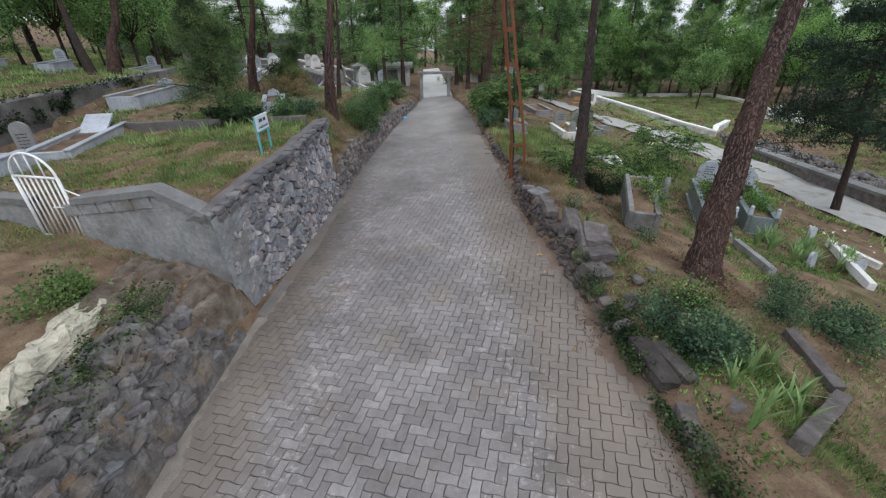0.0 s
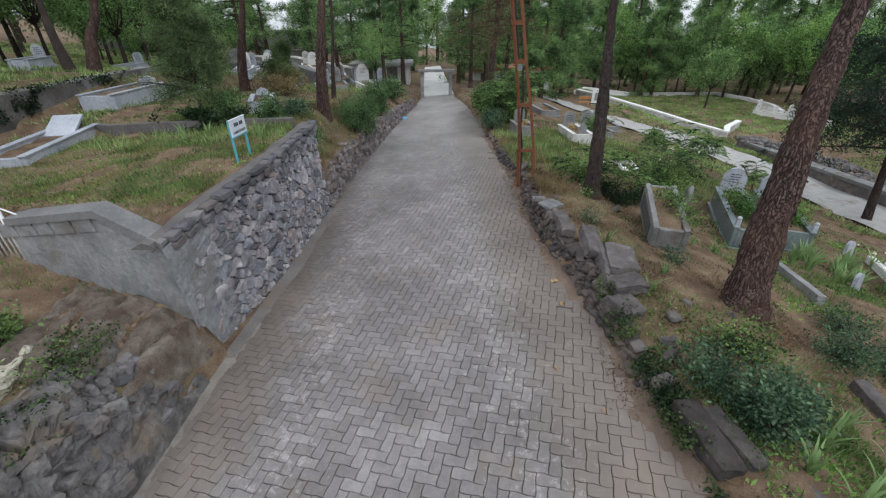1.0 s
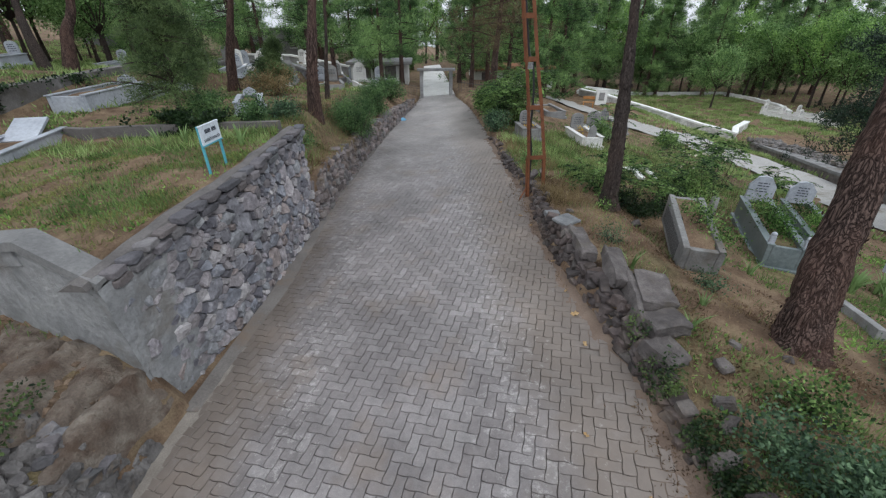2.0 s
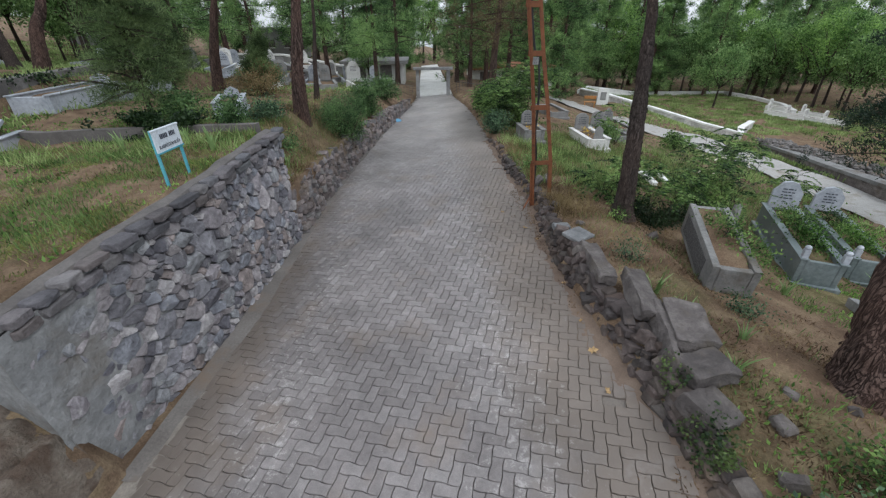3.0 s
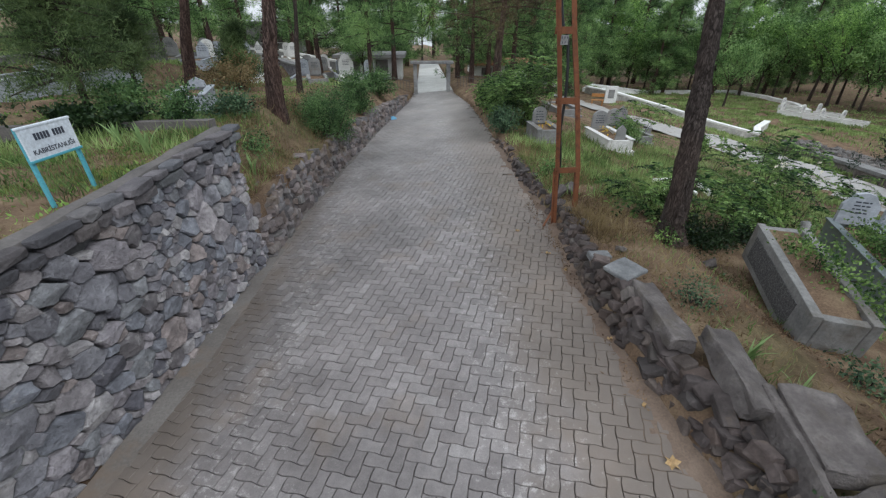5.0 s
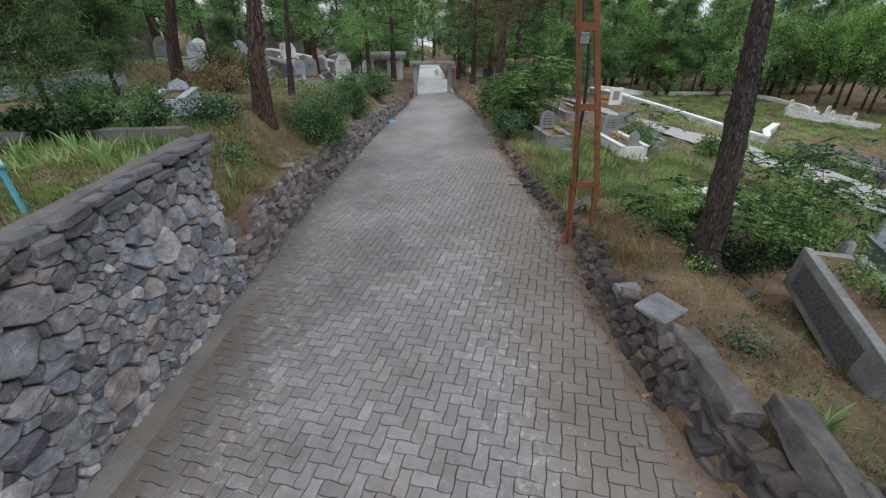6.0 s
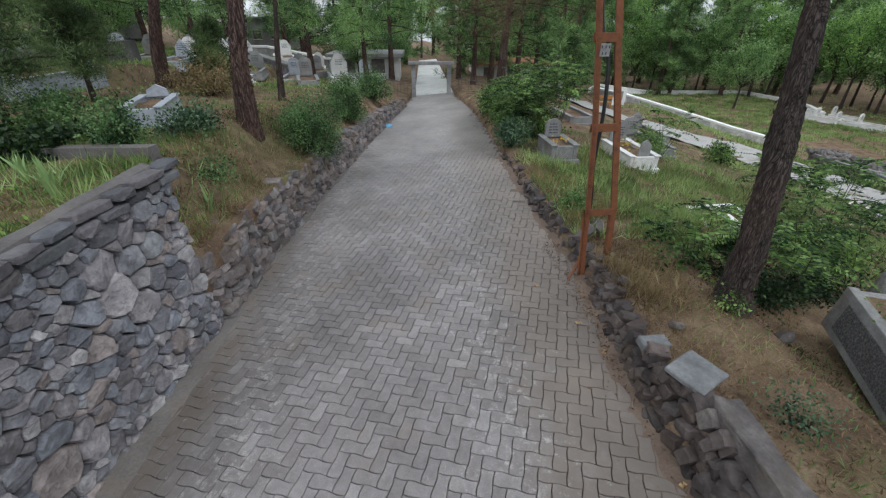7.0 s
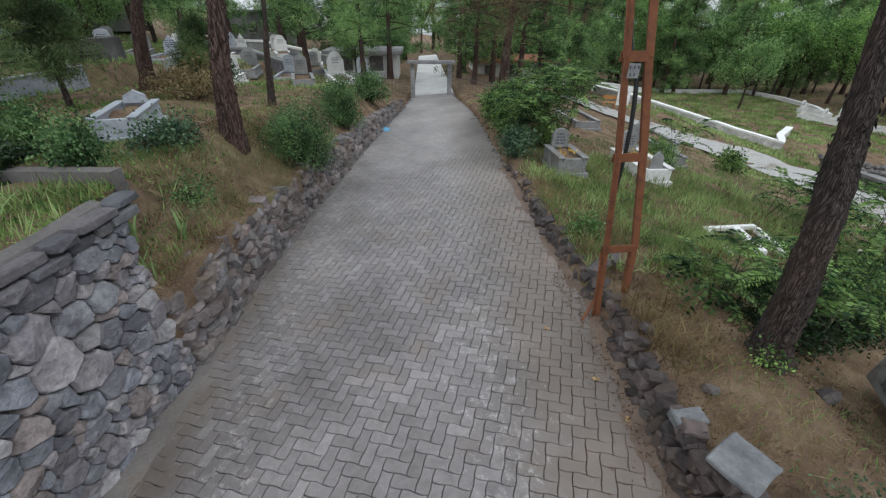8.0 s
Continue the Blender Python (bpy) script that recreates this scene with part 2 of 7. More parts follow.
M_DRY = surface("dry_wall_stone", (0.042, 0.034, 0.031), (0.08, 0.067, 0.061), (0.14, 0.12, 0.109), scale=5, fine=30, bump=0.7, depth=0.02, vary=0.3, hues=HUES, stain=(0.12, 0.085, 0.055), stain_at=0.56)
M_FIELDSTONE = surface("weathered_fieldstone", (0.1, 0.088, 0.083), (0.17, 0.152, 0.144), (0.27, 0.245, 0.232), scale=5, fine=30, bump=0.7, depth=0.02, vary=0.3, hues=HUES, stain=(0.12, 0.085, 0.055), stain_at=0.56)
M_SLAB = surface("slab_stone", (0.07, 0.06, 0.058), (0.112, 0.098, 0.094), (0.19, 0.17, 0.162), scale=5, fine=26, bump=1.0, depth=0.025, vary=0.2, stain=(0.1, 0.085, 0.07), stain_at=0.54, stain_scale=4)
M_MORTAR = surface("wall_mortar", (0.05, 0.048, 0.049), (0.11, 0.106, 0.106), scale=5, fine=40, bump=0.7, depth=0.015)
M_PLASTER = surface("rough_cement_plaster", (0.17, 0.17, 0.172), (0.235, 0.235, 0.236), (0.31, 0.307, 0.303), scale=2.2, fine=14, bump=1.0, depth=0.03, stain=(0.15, 0.132, 0.115), stain_at=0.56, stain_scale=1.3)
M_COPING = surface("cement_coping", (0.085, 0.077, 0.074), (0.14, 0.128, 0.122), scale=3, fine=30, bump=0.5, depth=0.012, stain=(0.11, 0.085, 0.06), stain_at=0.6)
M_CONCRETE = surface("old_concrete", (0.17, 0.168, 0.166), (0.28, 0.276, 0.272), scale=2, fine=40, bump=0.35, stain=(0.15, 0.13, 0.11), stain_at=0.57)
M_GUTTER = surface("gutter_concrete", (0.122, 0.108, 0.098), (0.172, 0.156, 0.143), scale=2, fine=40, bump=0.3, stain=(0.16, 0.12, 0.09), stain_at=0.55, stain_scale=1.6)
M_MARBLE = surface("grey_white_marble", (0.29, 0.31, 0.35), (0.41, 0.43, 0.475), scale=1.6, fine=14, rough=0.35, bump=0.05, stain=(0.38, 0.36, 0.34), stain_at=0.62, spec=0.5)
M_GREEN_MARBLE = surface("green_grey_marble", (0.11, 0.135, 0.14), (0.18, 0.21, 0.215), scale=2, fine=16, rough=0.4, bump=0.05, spec=0.5, stain=(0.2, 0.2, 0.17), stain_at=0.64)
M_TERRACE = surface("patchy_terrace_plaster", (0.06, 0.055, 0.052), (0.13, 0.12, 0.115), (0.34, 0.33, 0.325), scale=1.1, fine=25, bump=0.7, depth=0.02, stain=(0.07, 0.06, 0.05), stain_at=0.55)
M_YOUNG = leaf_material("young_pine_needles", (0.055, 0.09, 0.036), (0.26, 0.35, 0.14), through=0.45)
M_WHITEWASH = surface("whitewash", (0.62, 0.62, 0.6), (0.78, 0.78, 0.76), scale=1.5, fine=25, bump=0.2, stain=(0.42, 0.4, 0.36), stain_at=0.6)
M_LIMED = surface("flaking_lime_on_concrete", (0.3, 0.295, 0.28), (0.5, 0.49, 0.47), scale=2.5, fine=20, bump=0.3, stain=(0.68, 0.67, 0.65), stain_at=0.48, stain_scale=1.8)
M_PATH = surface("pale_path_concrete", (0.53, 0.52, 0.5), (0.68, 0.67, 0.65), scale=1, fine=30, bump=0.2, stain=(0.26, 0.23, 0.19), stain_at=0.58)
M_TROUGH = surface("trough_concrete", (0.145, 0.143, 0.14), (0.24, 0.237, 0.231), scale=2.5, fine=22, bump=0.9, depth=0.02, stain=(0.11, 0.09, 0.07), stain_at=0.52)
M_LANE = surface("dusty_lane_concrete", (0.3, 0.29, 0.275), (0.41, 0.4, 0.38), scale=1.2, fine=30, bump=0.2, stain=(0.17, 0.145, 0.11), stain_at=0.52)
M_RUST = surface("rusty_orange_paint", (0.12, 0.046, 0.024), (0.19, 0.072, 0.032), (0.075, 0.034, 0.022), scale=7, fine=60, rough=0.7, bump=0.25, depth=0.004, stain=(0.09, 0.045, 0.03), stain_at=0.6, stain_scale=4)
M_WHITE_METAL = surface("chipped_white_paint", (0.66, 0.66, 0.66), (0.78, 0.78, 0.78), scale=4, fine=50, rough=0.45, bump=0.1, stain=(0.35, 0.25, 0.18), stain_at=0.68, stain_scale=8)
M_TEAL = surface("teal_paint", (0.07, 0.29, 0.36), (0.11, 0.37, 0.44), scale=4, fine=50, rough=0.5, bump=0.1)
M_SIGN = surface("sign_white", (0.52, 0.56, 0.61), (0.62, 0.66, 0.7), scale=3, fine=40, rough=0.4, bump=0.02)
M_INK = plain("dark_lettering", (0.03, 0.035, 0.05), 0.6)
M_CABLE = plain("black_cable_sheath", (0.012, 0.012, 0.013), 0.5)
M_ROCK_PALE = surface("pale_rock", (0.34, 0.31, 0.245), (0.56, 0.52, 0.42), scale=4, fine=25, bump=0.8, depth=0.03)
M_STALK = leaf_material("green_brown_stalks", (0.03, 0.035, 0.018), (0.08, 0.085, 0.04), 0.7, 0.1)
M_SLAB_PALE = surface("pale_slab_stone", (0.105, 0.107, 0.11), (0.155, 0.158, 0.162), (0.21, 0.213, 0.216), scale=5, fine=26, bump=0.8, depth=0.015, vary=0.12, stain=(0.13, 0.115, 0.1), stain_at=0.6, stain_scale=4)
M_COPING_GREY = surface("grey_cement_coping", (0.12, 0.118, 0.117), (0.19, 0.186, 0.183), scale=3, fine=30, bump=0.6, depth=0.012, stain=(0.12, 0.1, 0.085), stain_at=0.58)
M_BARK = bark_material("pine_bark", (0.12, 0.083, 0.071), (0.026, 0.017, 0.015), (0.125, 0.072, 0.056), 15)
M_BARK_GREY = bark_material("grey_bark", (0.082, 0.066, 0.06), (0.034, 0.027, 0.024), (0.108, 0.074, 0.06), 26)
M_NEEDLE = leaf_material("pine_needles", (0.05, 0.105, 0.038), (0.36, 0.54, 0.2), through=0.52, clump=0.6)
M_FIR = leaf_material("fir_needles", (0.01, 0.024, 0.014), (0.045, 0.08, 0.042), through=0.1)
M_NEEDLE_DRY = leaf_material("browned_needles", (0.08, 0.065, 0.035), (0.19, 0.15, 0.075), through=0.3)
# brighter twin of shrub_leaves: light on the far trees put into the colour
M_LEAF_LIT = leaf_material("lit_broad_leaves", (0.06, 0.135, 0.03), (0.38, 0.59, 0.16), through=0.52, clump=0.6)
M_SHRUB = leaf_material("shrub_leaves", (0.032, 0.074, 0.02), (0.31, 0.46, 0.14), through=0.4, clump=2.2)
M_BUSH = leaf_material("soft_bush_leaves", (0.032, 0.076, 0.028), (0.235, 0.37, 0.14), through=0.38, clump=2.6)
M_LEAF_FRESH = leaf_material("fresh_leaves", (0.09, 0.18, 0.055), (0.42, 0.6, 0.24), through=0.52, clump=0.7)
M_SUMAC = leaf_material("feathery_leaves", (0.014, 0.046, 0.013), (0.3, 0.46, 0.14), through=0.42, clump=2.2)
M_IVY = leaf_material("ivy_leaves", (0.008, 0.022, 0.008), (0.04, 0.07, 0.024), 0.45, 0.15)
M_CREEPER = leaf_material("creeper_leaves", (0.015, 0.036, 0.012), (0.12, 0.17, 0.055), 0.5, 0.25, 3.0)
M_HERB = leaf_material("grey_green_herb", (0.03, 0.064, 0.035), (0.16, 0.25, 0.13), clump=3.0)
M_GRASS = leaf_material("grass_blades", (0.08, 0.14, 0.042), (0.26, 0.36, 0.125), through=0.4)
M_TURF = leaf_material("thin_turf", (0.12, 0.14, 0.042), (0.32, 0.34, 0.115), 0.7, 0.3, 1.2)
M_FIELD = leaf_material("field_grass_blades", (0.175, 0.25, 0.08), (0.46, 0.58, 0.24), through=0.45, clump=0.7)
M_STRAW = leaf_material("dry_straw", (0.16, 0.115, 0.055), (0.34, 0.27, 0.14))
M_LITTER = leaf_material("brown_litter", (0.07, 0.042, 0.024), (0.24, 0.16, 0.095), 0.8, 0.1)
M_IRIS = leaf_material("iris_blades", (0.16, 0.25, 0.09), (0.28, 0.4, 0.17))
M_YELLOW = plain("yellow_petals", (0.6, 0.4, 0.03), 0.6)
M_PETAL = plain("cream_petals", (0.75, 0.7, 0.58), 0.6)
M_ROOF = surface("clay_roof", (0.3, 0.13, 0.075), (0.42, 0.2, 0.12), scale=3, fine=20)
M_BANK = surface("bank_stone", (0.09, 0.085, 0.085), (0.15, 0.143, 0.142), (0.23, 0.217, 0.21), scale=4, fine=35, bump=0.9, depth=0.025, vary=0.25, hues=HUES, stain=(0.15, 0.115, 0.085), stain_at=0.56, stain_scale=2)
M_BANK_ALL = surface("bank_face", (0.065, 0.06, 0.058), (0.13, 0.12, 0.115), (0.25, 0.235, 0.225), scale=5, fine=28, bump=1.0, depth=0.03, stain=(0.19, 0.145, 0.105), stain_at=0.53, stain_scale=2.6)
M_DUST = surface("pale_dust", (0.17, 0.148, 0.125), (0.245, 0.218, 0.188), scale=4, fine=60, bump=0.4, depth=0.008)
M_EARTH = surface("washed_earth", (0.11, 0.077, 0.058), (0.182, 0.135, 0.103), scale=4, fine=60, bump=0.5, depth=0.01)
M_CAPSTONE = surface("dark_cap_stone", (0.085, 0.083, 0.087), (0.135, 0.131, 0.135), (0.2, 0.193, 0.195), scale=4, fine=35, bump=0.9, depth=0.025, vary=0.25, hues=HUES)
M_PEBBLE = surface("pebbledash", (0.03, 0.029, 0.03), (0.085, 0.082, 0.083), (0.2, 0.195, 0.19), scale=45, fine=60, bump=1.0, depth=0.02)
M_RIDGE = surface("washed_earth_ridge", (0.1, 0.075, 0.058), (0.165, 0.132, 0.106), (0.25, 0.218, 0.18), scale=5, fine=45, bump=1.0, depth=0.03, stain=(0.08, 0.05, 0.034), stain_at=0.5, stain_scale=3)
M_CLOD = surface("clay_clods", (0.12, 0.08, 0.055), (0.2, 0.145, 0.1), scale=6, fine=40, bump=0.6, depth=0.02, vary=0.2)
M_BLUE = plain("blue_plastic", (0.12, 0.32, 0.5), 0.45)
M_WOOD = surface("varnished_wood", (0.32, 0.14, 0.045), (0.45, 0.22, 0.075), scale=5, fine=30, rough=0.5, bump=0.1)

# ---- helpers of the scene ----
rng = np.random.default_rng(7)


def mesh_of(name, verts, faces, material, smooth=False):
    me = bpy.data.meshes.new(name)
    me.from_pydata([tuple(v) for v in verts], [], [tuple(f) for f in faces])
    me.materials.append(material)
    if smooth:
        me.polygons.foreach_set("use_smooth", [True] * len(me.polygons))
    me.update()
    return me


def mesh_bm(name, bm, material, smooth=False):
    me = bpy.data.meshes.new(name)
    bm.normal_update()
    bm.to_mesh(me)
    bm.free()
    me.materials.append(material)
    if smooth:
        me.polygons.foreach_set("use_smooth", [True] * len(me.polygons))
    return me


def part(name, data, parent, label="", m=None):
    ob = new(name, data)
    ob.parent = parent
    if m is not None:
        ob.matrix_local = m
    return tagged(ob, label)


def thing(name, label, category, m=None, group="", kind="", data=None):
    ob = new(name, data)
    if m is not None:
        ob.matrix_world = m
    return tagged(ob, label, category, group, kind)


def box(size, centre=(0, 0, 0), bevel=0.0, m=None, bm=None):
    bm = bm or bmesh.new()
    got = bmesh.ops.create_cube(bm, size=1, matrix=(m or Matrix()) @ Matrix.Translation(centre) @ Matrix.Diagonal((*size, 1)))
    if bevel:
        edges = {e for v in got["verts"] for e in v.link_edges}
        bmesh.ops.bevel(bm, geom=list(edges), offset=bevel, segments=1, affect="EDGES", profile=0.5)
    return bm


def rod(a, b, r, sides=8, bm=None, r2=None):
    bm = bm or bmesh.new()
    a, b = Vector(a), Vector(b)
    turn = (b - a).to_track_quat("Z", "Y").to_matrix().to_4x4()
    bmesh.ops.create_cone(bm, cap_ends=True, segments=sides, radius1=r, radius2=r if r2 is None else r2, depth=(b - a).length, matrix=Matrix.Translation((a + b) / 2) @ turn)
    return bm


def jitter(bm, amount, scale, seed=0):
    for v in bm.verts:
        v.co += noise.noise_vector(v.co * scale + Vector((seed * 7.3, seed * 3.1, 0))) * amount
    return bm


def prism(outline, z0, z1, bm=None, m=None):
    """An upright solid over an outline of (x, y)."""
    bm = bm or bmesh.new()
    m = m or Matrix()
    low = [bm.verts.new(m @ Vector((x, y, z0))) for x, y in outline]
    top = [bm.verts.new(m @ Vector((x, y, z1))) for x, y in outline]
    n = len(outline)
    bm.faces.new(top)
    bm.faces.new(low[::-1])
    for i in range(n):
        bm.faces.new((low[i], low[(i + 1) % n], top[(i + 1) % n], top[i]))
    return bm


def smooth01(x):
    x = np.clip(x, 0, 1)
    return x * x * (3 - 2 * x)


# ---- the lie of the land ----
CROSS = 0.0818  # the road's fall across its width


def road_left(y):
    return np.interp(y, [-30, 5, 6.5, 9, 11.6, 13, 16, 19.4, 24.2, 26, 30, 60], [-2.62, -2.62, -2.5, -2.22, -2.12, -2.06, -1.75, -1.28, -0.42, -0.1, 0.1, 0.3])


def road_right(y):
    return np.interp(y, [-30, 4, 5, 6, 7, 8, 9, 10, 11, 12, 14, 20, 23, 26, 30, 60], [2.44, 2.44, 2.46, 2.4, 2.36, 2.26, 2.2, 2.2, 2.32, 2.38, 2.32, 2.3, 2.2, 1.85, 1.9, 2.3])


def return_line(x):
    """The line of the rendered return wall, which leaves the road at the corner of the stone wall."""
    return 6.95 + 0.36 * (-2.75 - x)


def far_fall(y):
    return -0.035 * np.maximum(0, y - 27)


def ground_z(x, y):
    x, y = np.asarray(x, float), np.asarray(y, float)
    xl, xr = road_left(y), road_right(y)
    road = CROSS * np.clip(x, xl, xr) - 0.05
    dl, dr = xl - x, x - xr
    low = np.interp(dl, [0, 0.06, 0.22, 0.8, 3, 8, 16, 60], [0, 0.3, 0.62, 0.82, 0.95, 1.15, 2.0, 6.0]) - 0.21
    terrace = np.interp(dl, [0, 0.33, 0.5, 1, 6, 7, 7.3, 7.6, 20, 60], [0, 0.1, 1.78, 1.76, 1.46, 1.42, 1.5, 2.3, 3.0, 8.0]) - 0.21
    lw = np.interp(y, [11.6, 14, 20, 25], [0.92, 0.86, 0.6, 0.32])
    bt = np.interp(y, [11, 15, 19, 22, 25, 30, 40], [1.55, 1.58, 1.45, 1.1, 0.75, 0.45, 0.3])
    t = np.clip((dl - 0.25) / 0.9, 0, 1)
    bank = np.where(dl < 0.25, lw * np.clip(dl / 0.08, 0, 1), lw + (bt - lw) * smooth01(t)) + np.interp(dl, [1.4, 7.3, 7.7, 20, 60], [0, 0.15, 0.8, 1.4, 7.0]) - 0.17
    past = smooth01((y - 11.45 - 1.45 * smooth01((dl - 0.55) / 0.4)) / 0.2)
    here = smooth01((y - return_line(x) - 0.05) / 0.13)
    left = low + (terrace - low) * here
    left = left + (bank - left) * past
    right = np.interp(dr, [0, 0.06, 0.3, 1.2, 2.4, 3.5, 5.5, 9.3, 10.5, 13, 13.4, 16, 19, 24, 100], [0.16, 0.3, 0.42, 0.34, 0.12, -0.08, -0.52, -1.5, -1.7, -1.72, -1.9, -2.75, -3.35, -3.45, -3.4])
    right = right - 0.28 * smooth01((8.5 - y) / 4) * smooth01((dr - 0.5) / 1.5)
    right = right - 0.27 * smooth01((dr - 1.6) / 0.7) * smooth01((y - 6.9) / 3.0) * smooth01((13.6 - y) / 1.5) * smooth01((9 - dr) / 3)
    lump = 0.05 * np.sin(1.7 * x + 0.6 * y) * np.sin(1.3 * y - 0.8 * x) + 0.03 * np.sin(4.1 * x + 1.0) * np.sin(3.7 * y)
    off = np.maximum(dl, dr)
    z = np.where(dl > 0, left, np.where(dr > 0, right, road))
    return z + lump * smooth01((off - 0.5) / 1.0) + far_fall(y) * (1 - smooth01((dr - 8) / 6))


def gz(x, y):
    return float(ground_z(x, y))


def make_ground():
    ys = np.concatenate([np.arange(-14, 2, 1.0), np.arange(2, 13, 0.1), np.arange(13, 30, 0.25), np.arange(30, 60, 1.5), np.arange(60, 400, 20)])
    dl = np.concatenate([[250, 120, 70, 45], np.arange(30, 9, -1.5), np.arange(9, 0.5, -0.18), [0.45, 0.35, 0.3, 0.25, 0.2, 0.12, 0.08, 0.04, 0.0]])
    dr = np.concatenate([[0.0, 0.03, 0.06, 0.12, 0.2, 0.3, 0.4], np.arange(0.5, 9, 0.18), np.arange(9, 30, 1.2), [35, 45, 70, 120, 250]])
    mid = np.linspace(0, 1, 7)[1:-1]
    verts = []
    for y in ys:
        xl, xr = float(road_left(y)), float(road_right(y))
        xs = np.concatenate([xl - dl, xl + (xr - xl) * mid, xr + dr])
        zs = ground_z(xs - 1e-4 * (xs < xl + 1e-6) * 0, np.full_like(xs, y))
        verts.append(np.stack([xs, np.full_like(xs, y), zs], 1))
    nx = len(verts[0])
    v = np.concatenate(verts)
    far = np.hypot(v[:, 0], v[:, 1] - 8)
    v[:, 2] += np.array([0.04 * noise.noise(Vector((a * 2.3, b * 2.3, 0))) for a, b in v[:, :2]]) * (far < 40)
    faces = [(j * nx + i, j * nx + i + 1, (j + 1) * nx + i + 1, (j + 1) * nx + i) for j in range(len(ys) - 1) for i in range(nx - 1)]
    me = mesh_of("ground", v, faces, M_GROUND, True)
    return tagged(new("ground", me), "brown earth with pine litter, straw and green patches", "ground", kind="structure")


make_ground()


def road_strip(name, inset_l, inset_r, z, y0, y1, material, step=0.5):
    ys = np.arange(y0, y1 + step, step)
    verts, faces = [], []
    for y in ys:
        xs = np.linspace(road_left(y) + inset_l, road_right(y) - inset_r, 5)
        verts += [(x, y, CROSS * x + z + float(far_fall(y))) for x in xs]
    for j in range(len(ys) - 1):
        for i in range(4):
            a = j * 5 + i
            faces.append((a, a + 1, a + 6, a + 5))
    return mesh_of(name, verts, faces, material)


road = thing("road", "grey interlocking concrete block paved lane, dusty at the edges", "road", kind="structure", data=road_strip("road", -0.05, -0.05, -0.02, -10, 58, M_BED))


def make_gutter():
    """The narrow cement strip between the paving and the stone wall."""
    ys = np.arange(6.9, 22.0, 0.25)
    bm = bmesh.new()
    rows = []
    for y in ys:
        xl = float(road_left(y))
        w = (0.2 + 0.05 * noise.noise(Vector((0, y * 1.3, 0)))) * (0.5 + 0.5 * float(smooth01((y - 8.0) / 1.5)))
        rows.append([bm.verts.new((xl + dx, y, CROSS * xl + dz)) for dx, dz in ((-0.05, 0.055), (0.03, 0.042), (w, 0.024), (w + 0.05, 0.004))])
    for a, b in zip(rows, rows[1:]):
        for i in range(3):
            bm.faces.new((a[i], a[i + 1], b[i + 1], b[i]))
    thing("gutter", "dusty cement strip along the foot of the wall", "gutter", kind="structure", data=mesh_bm("gutter", bm, M_GUTTER, True))


make_gutter()


PATH_LINE = [(15.4, 5), (14.1, 10.5), (14.05, 16), (14.0, 20), (13.4, 23.5), (11.7, 27.5), (10.6, 31), (9.8, 36)]


def path_x(y):
    return np.interp(y, [p[1] for p in PATH_LINE], [p[0] for p in PATH_LINE])


def make_path():
    """The pale path lower down the slope."""
    pts = PATH_LINE
    bm = bmesh.new()
    rows = []
    fine = []
    for (x0, y0), (x1, y1) in zip(pts, pts[1:]):
        for k in range(16):
            fine.append((x0 + (x1 - x0) * k / 16, y0 + (y1 - y0) * k / 16))
    for i, (x, y) in enumerate(fine):
        x2, y2 = fine[min(i + 1, len(fine) - 1)]
        x1, y1 = fine[max(i - 1, 0)]
        d = Vector((x2 - x1, y2 - y1, 0)).normalized()
        n = Vector((d.y, -d.x, 0))
        w = 1.0 + 0.05 * max(0, y - 22)
        row = []
        for s in np.linspace(-1, 1, 8):
            p = Vector((x, y, 0)) + n * s * (w + 0.05 * noise.noise(Vector((x * 1.3, y * 1.3, s))))
            row.append(bm.verts.new((p.x, p.y, gz(p.x, p.y) + 0.07)))
        rows.append(row)
    for a, b in zip(rows, rows[1:]):
        for i in range(7):
            bm.faces.new((a[i], b[i], b[i + 1], a[i + 1]))
    thing("path", "pale concrete path across the lower slope", "path", kind="structure", data=mesh_bm("path", bm, M_LANE, True))


make_path()
# paler than the lane: overexposed light beyond the gate put into the colour
thing("road_beyond", "pale concrete road beyond the gateway, bright light put into its colour", "road", kind="structure", data=road_strip("road_beyond", 0.0, 0.0, 0.012, 26.9, 58, M_PATH))

# ---- walls: bodies first, their stones come at the end of the file ----
def wall_x(y):
    return float(np.interp(y, [6.95, 9, 11.55], [-2.72, -2.38, -2.16]))


def wall_top(y):
    return float(np.interp(y, [6.9, 8.1, 10, 11.6], [1.52, 1.66, 1.74, 1.84]))


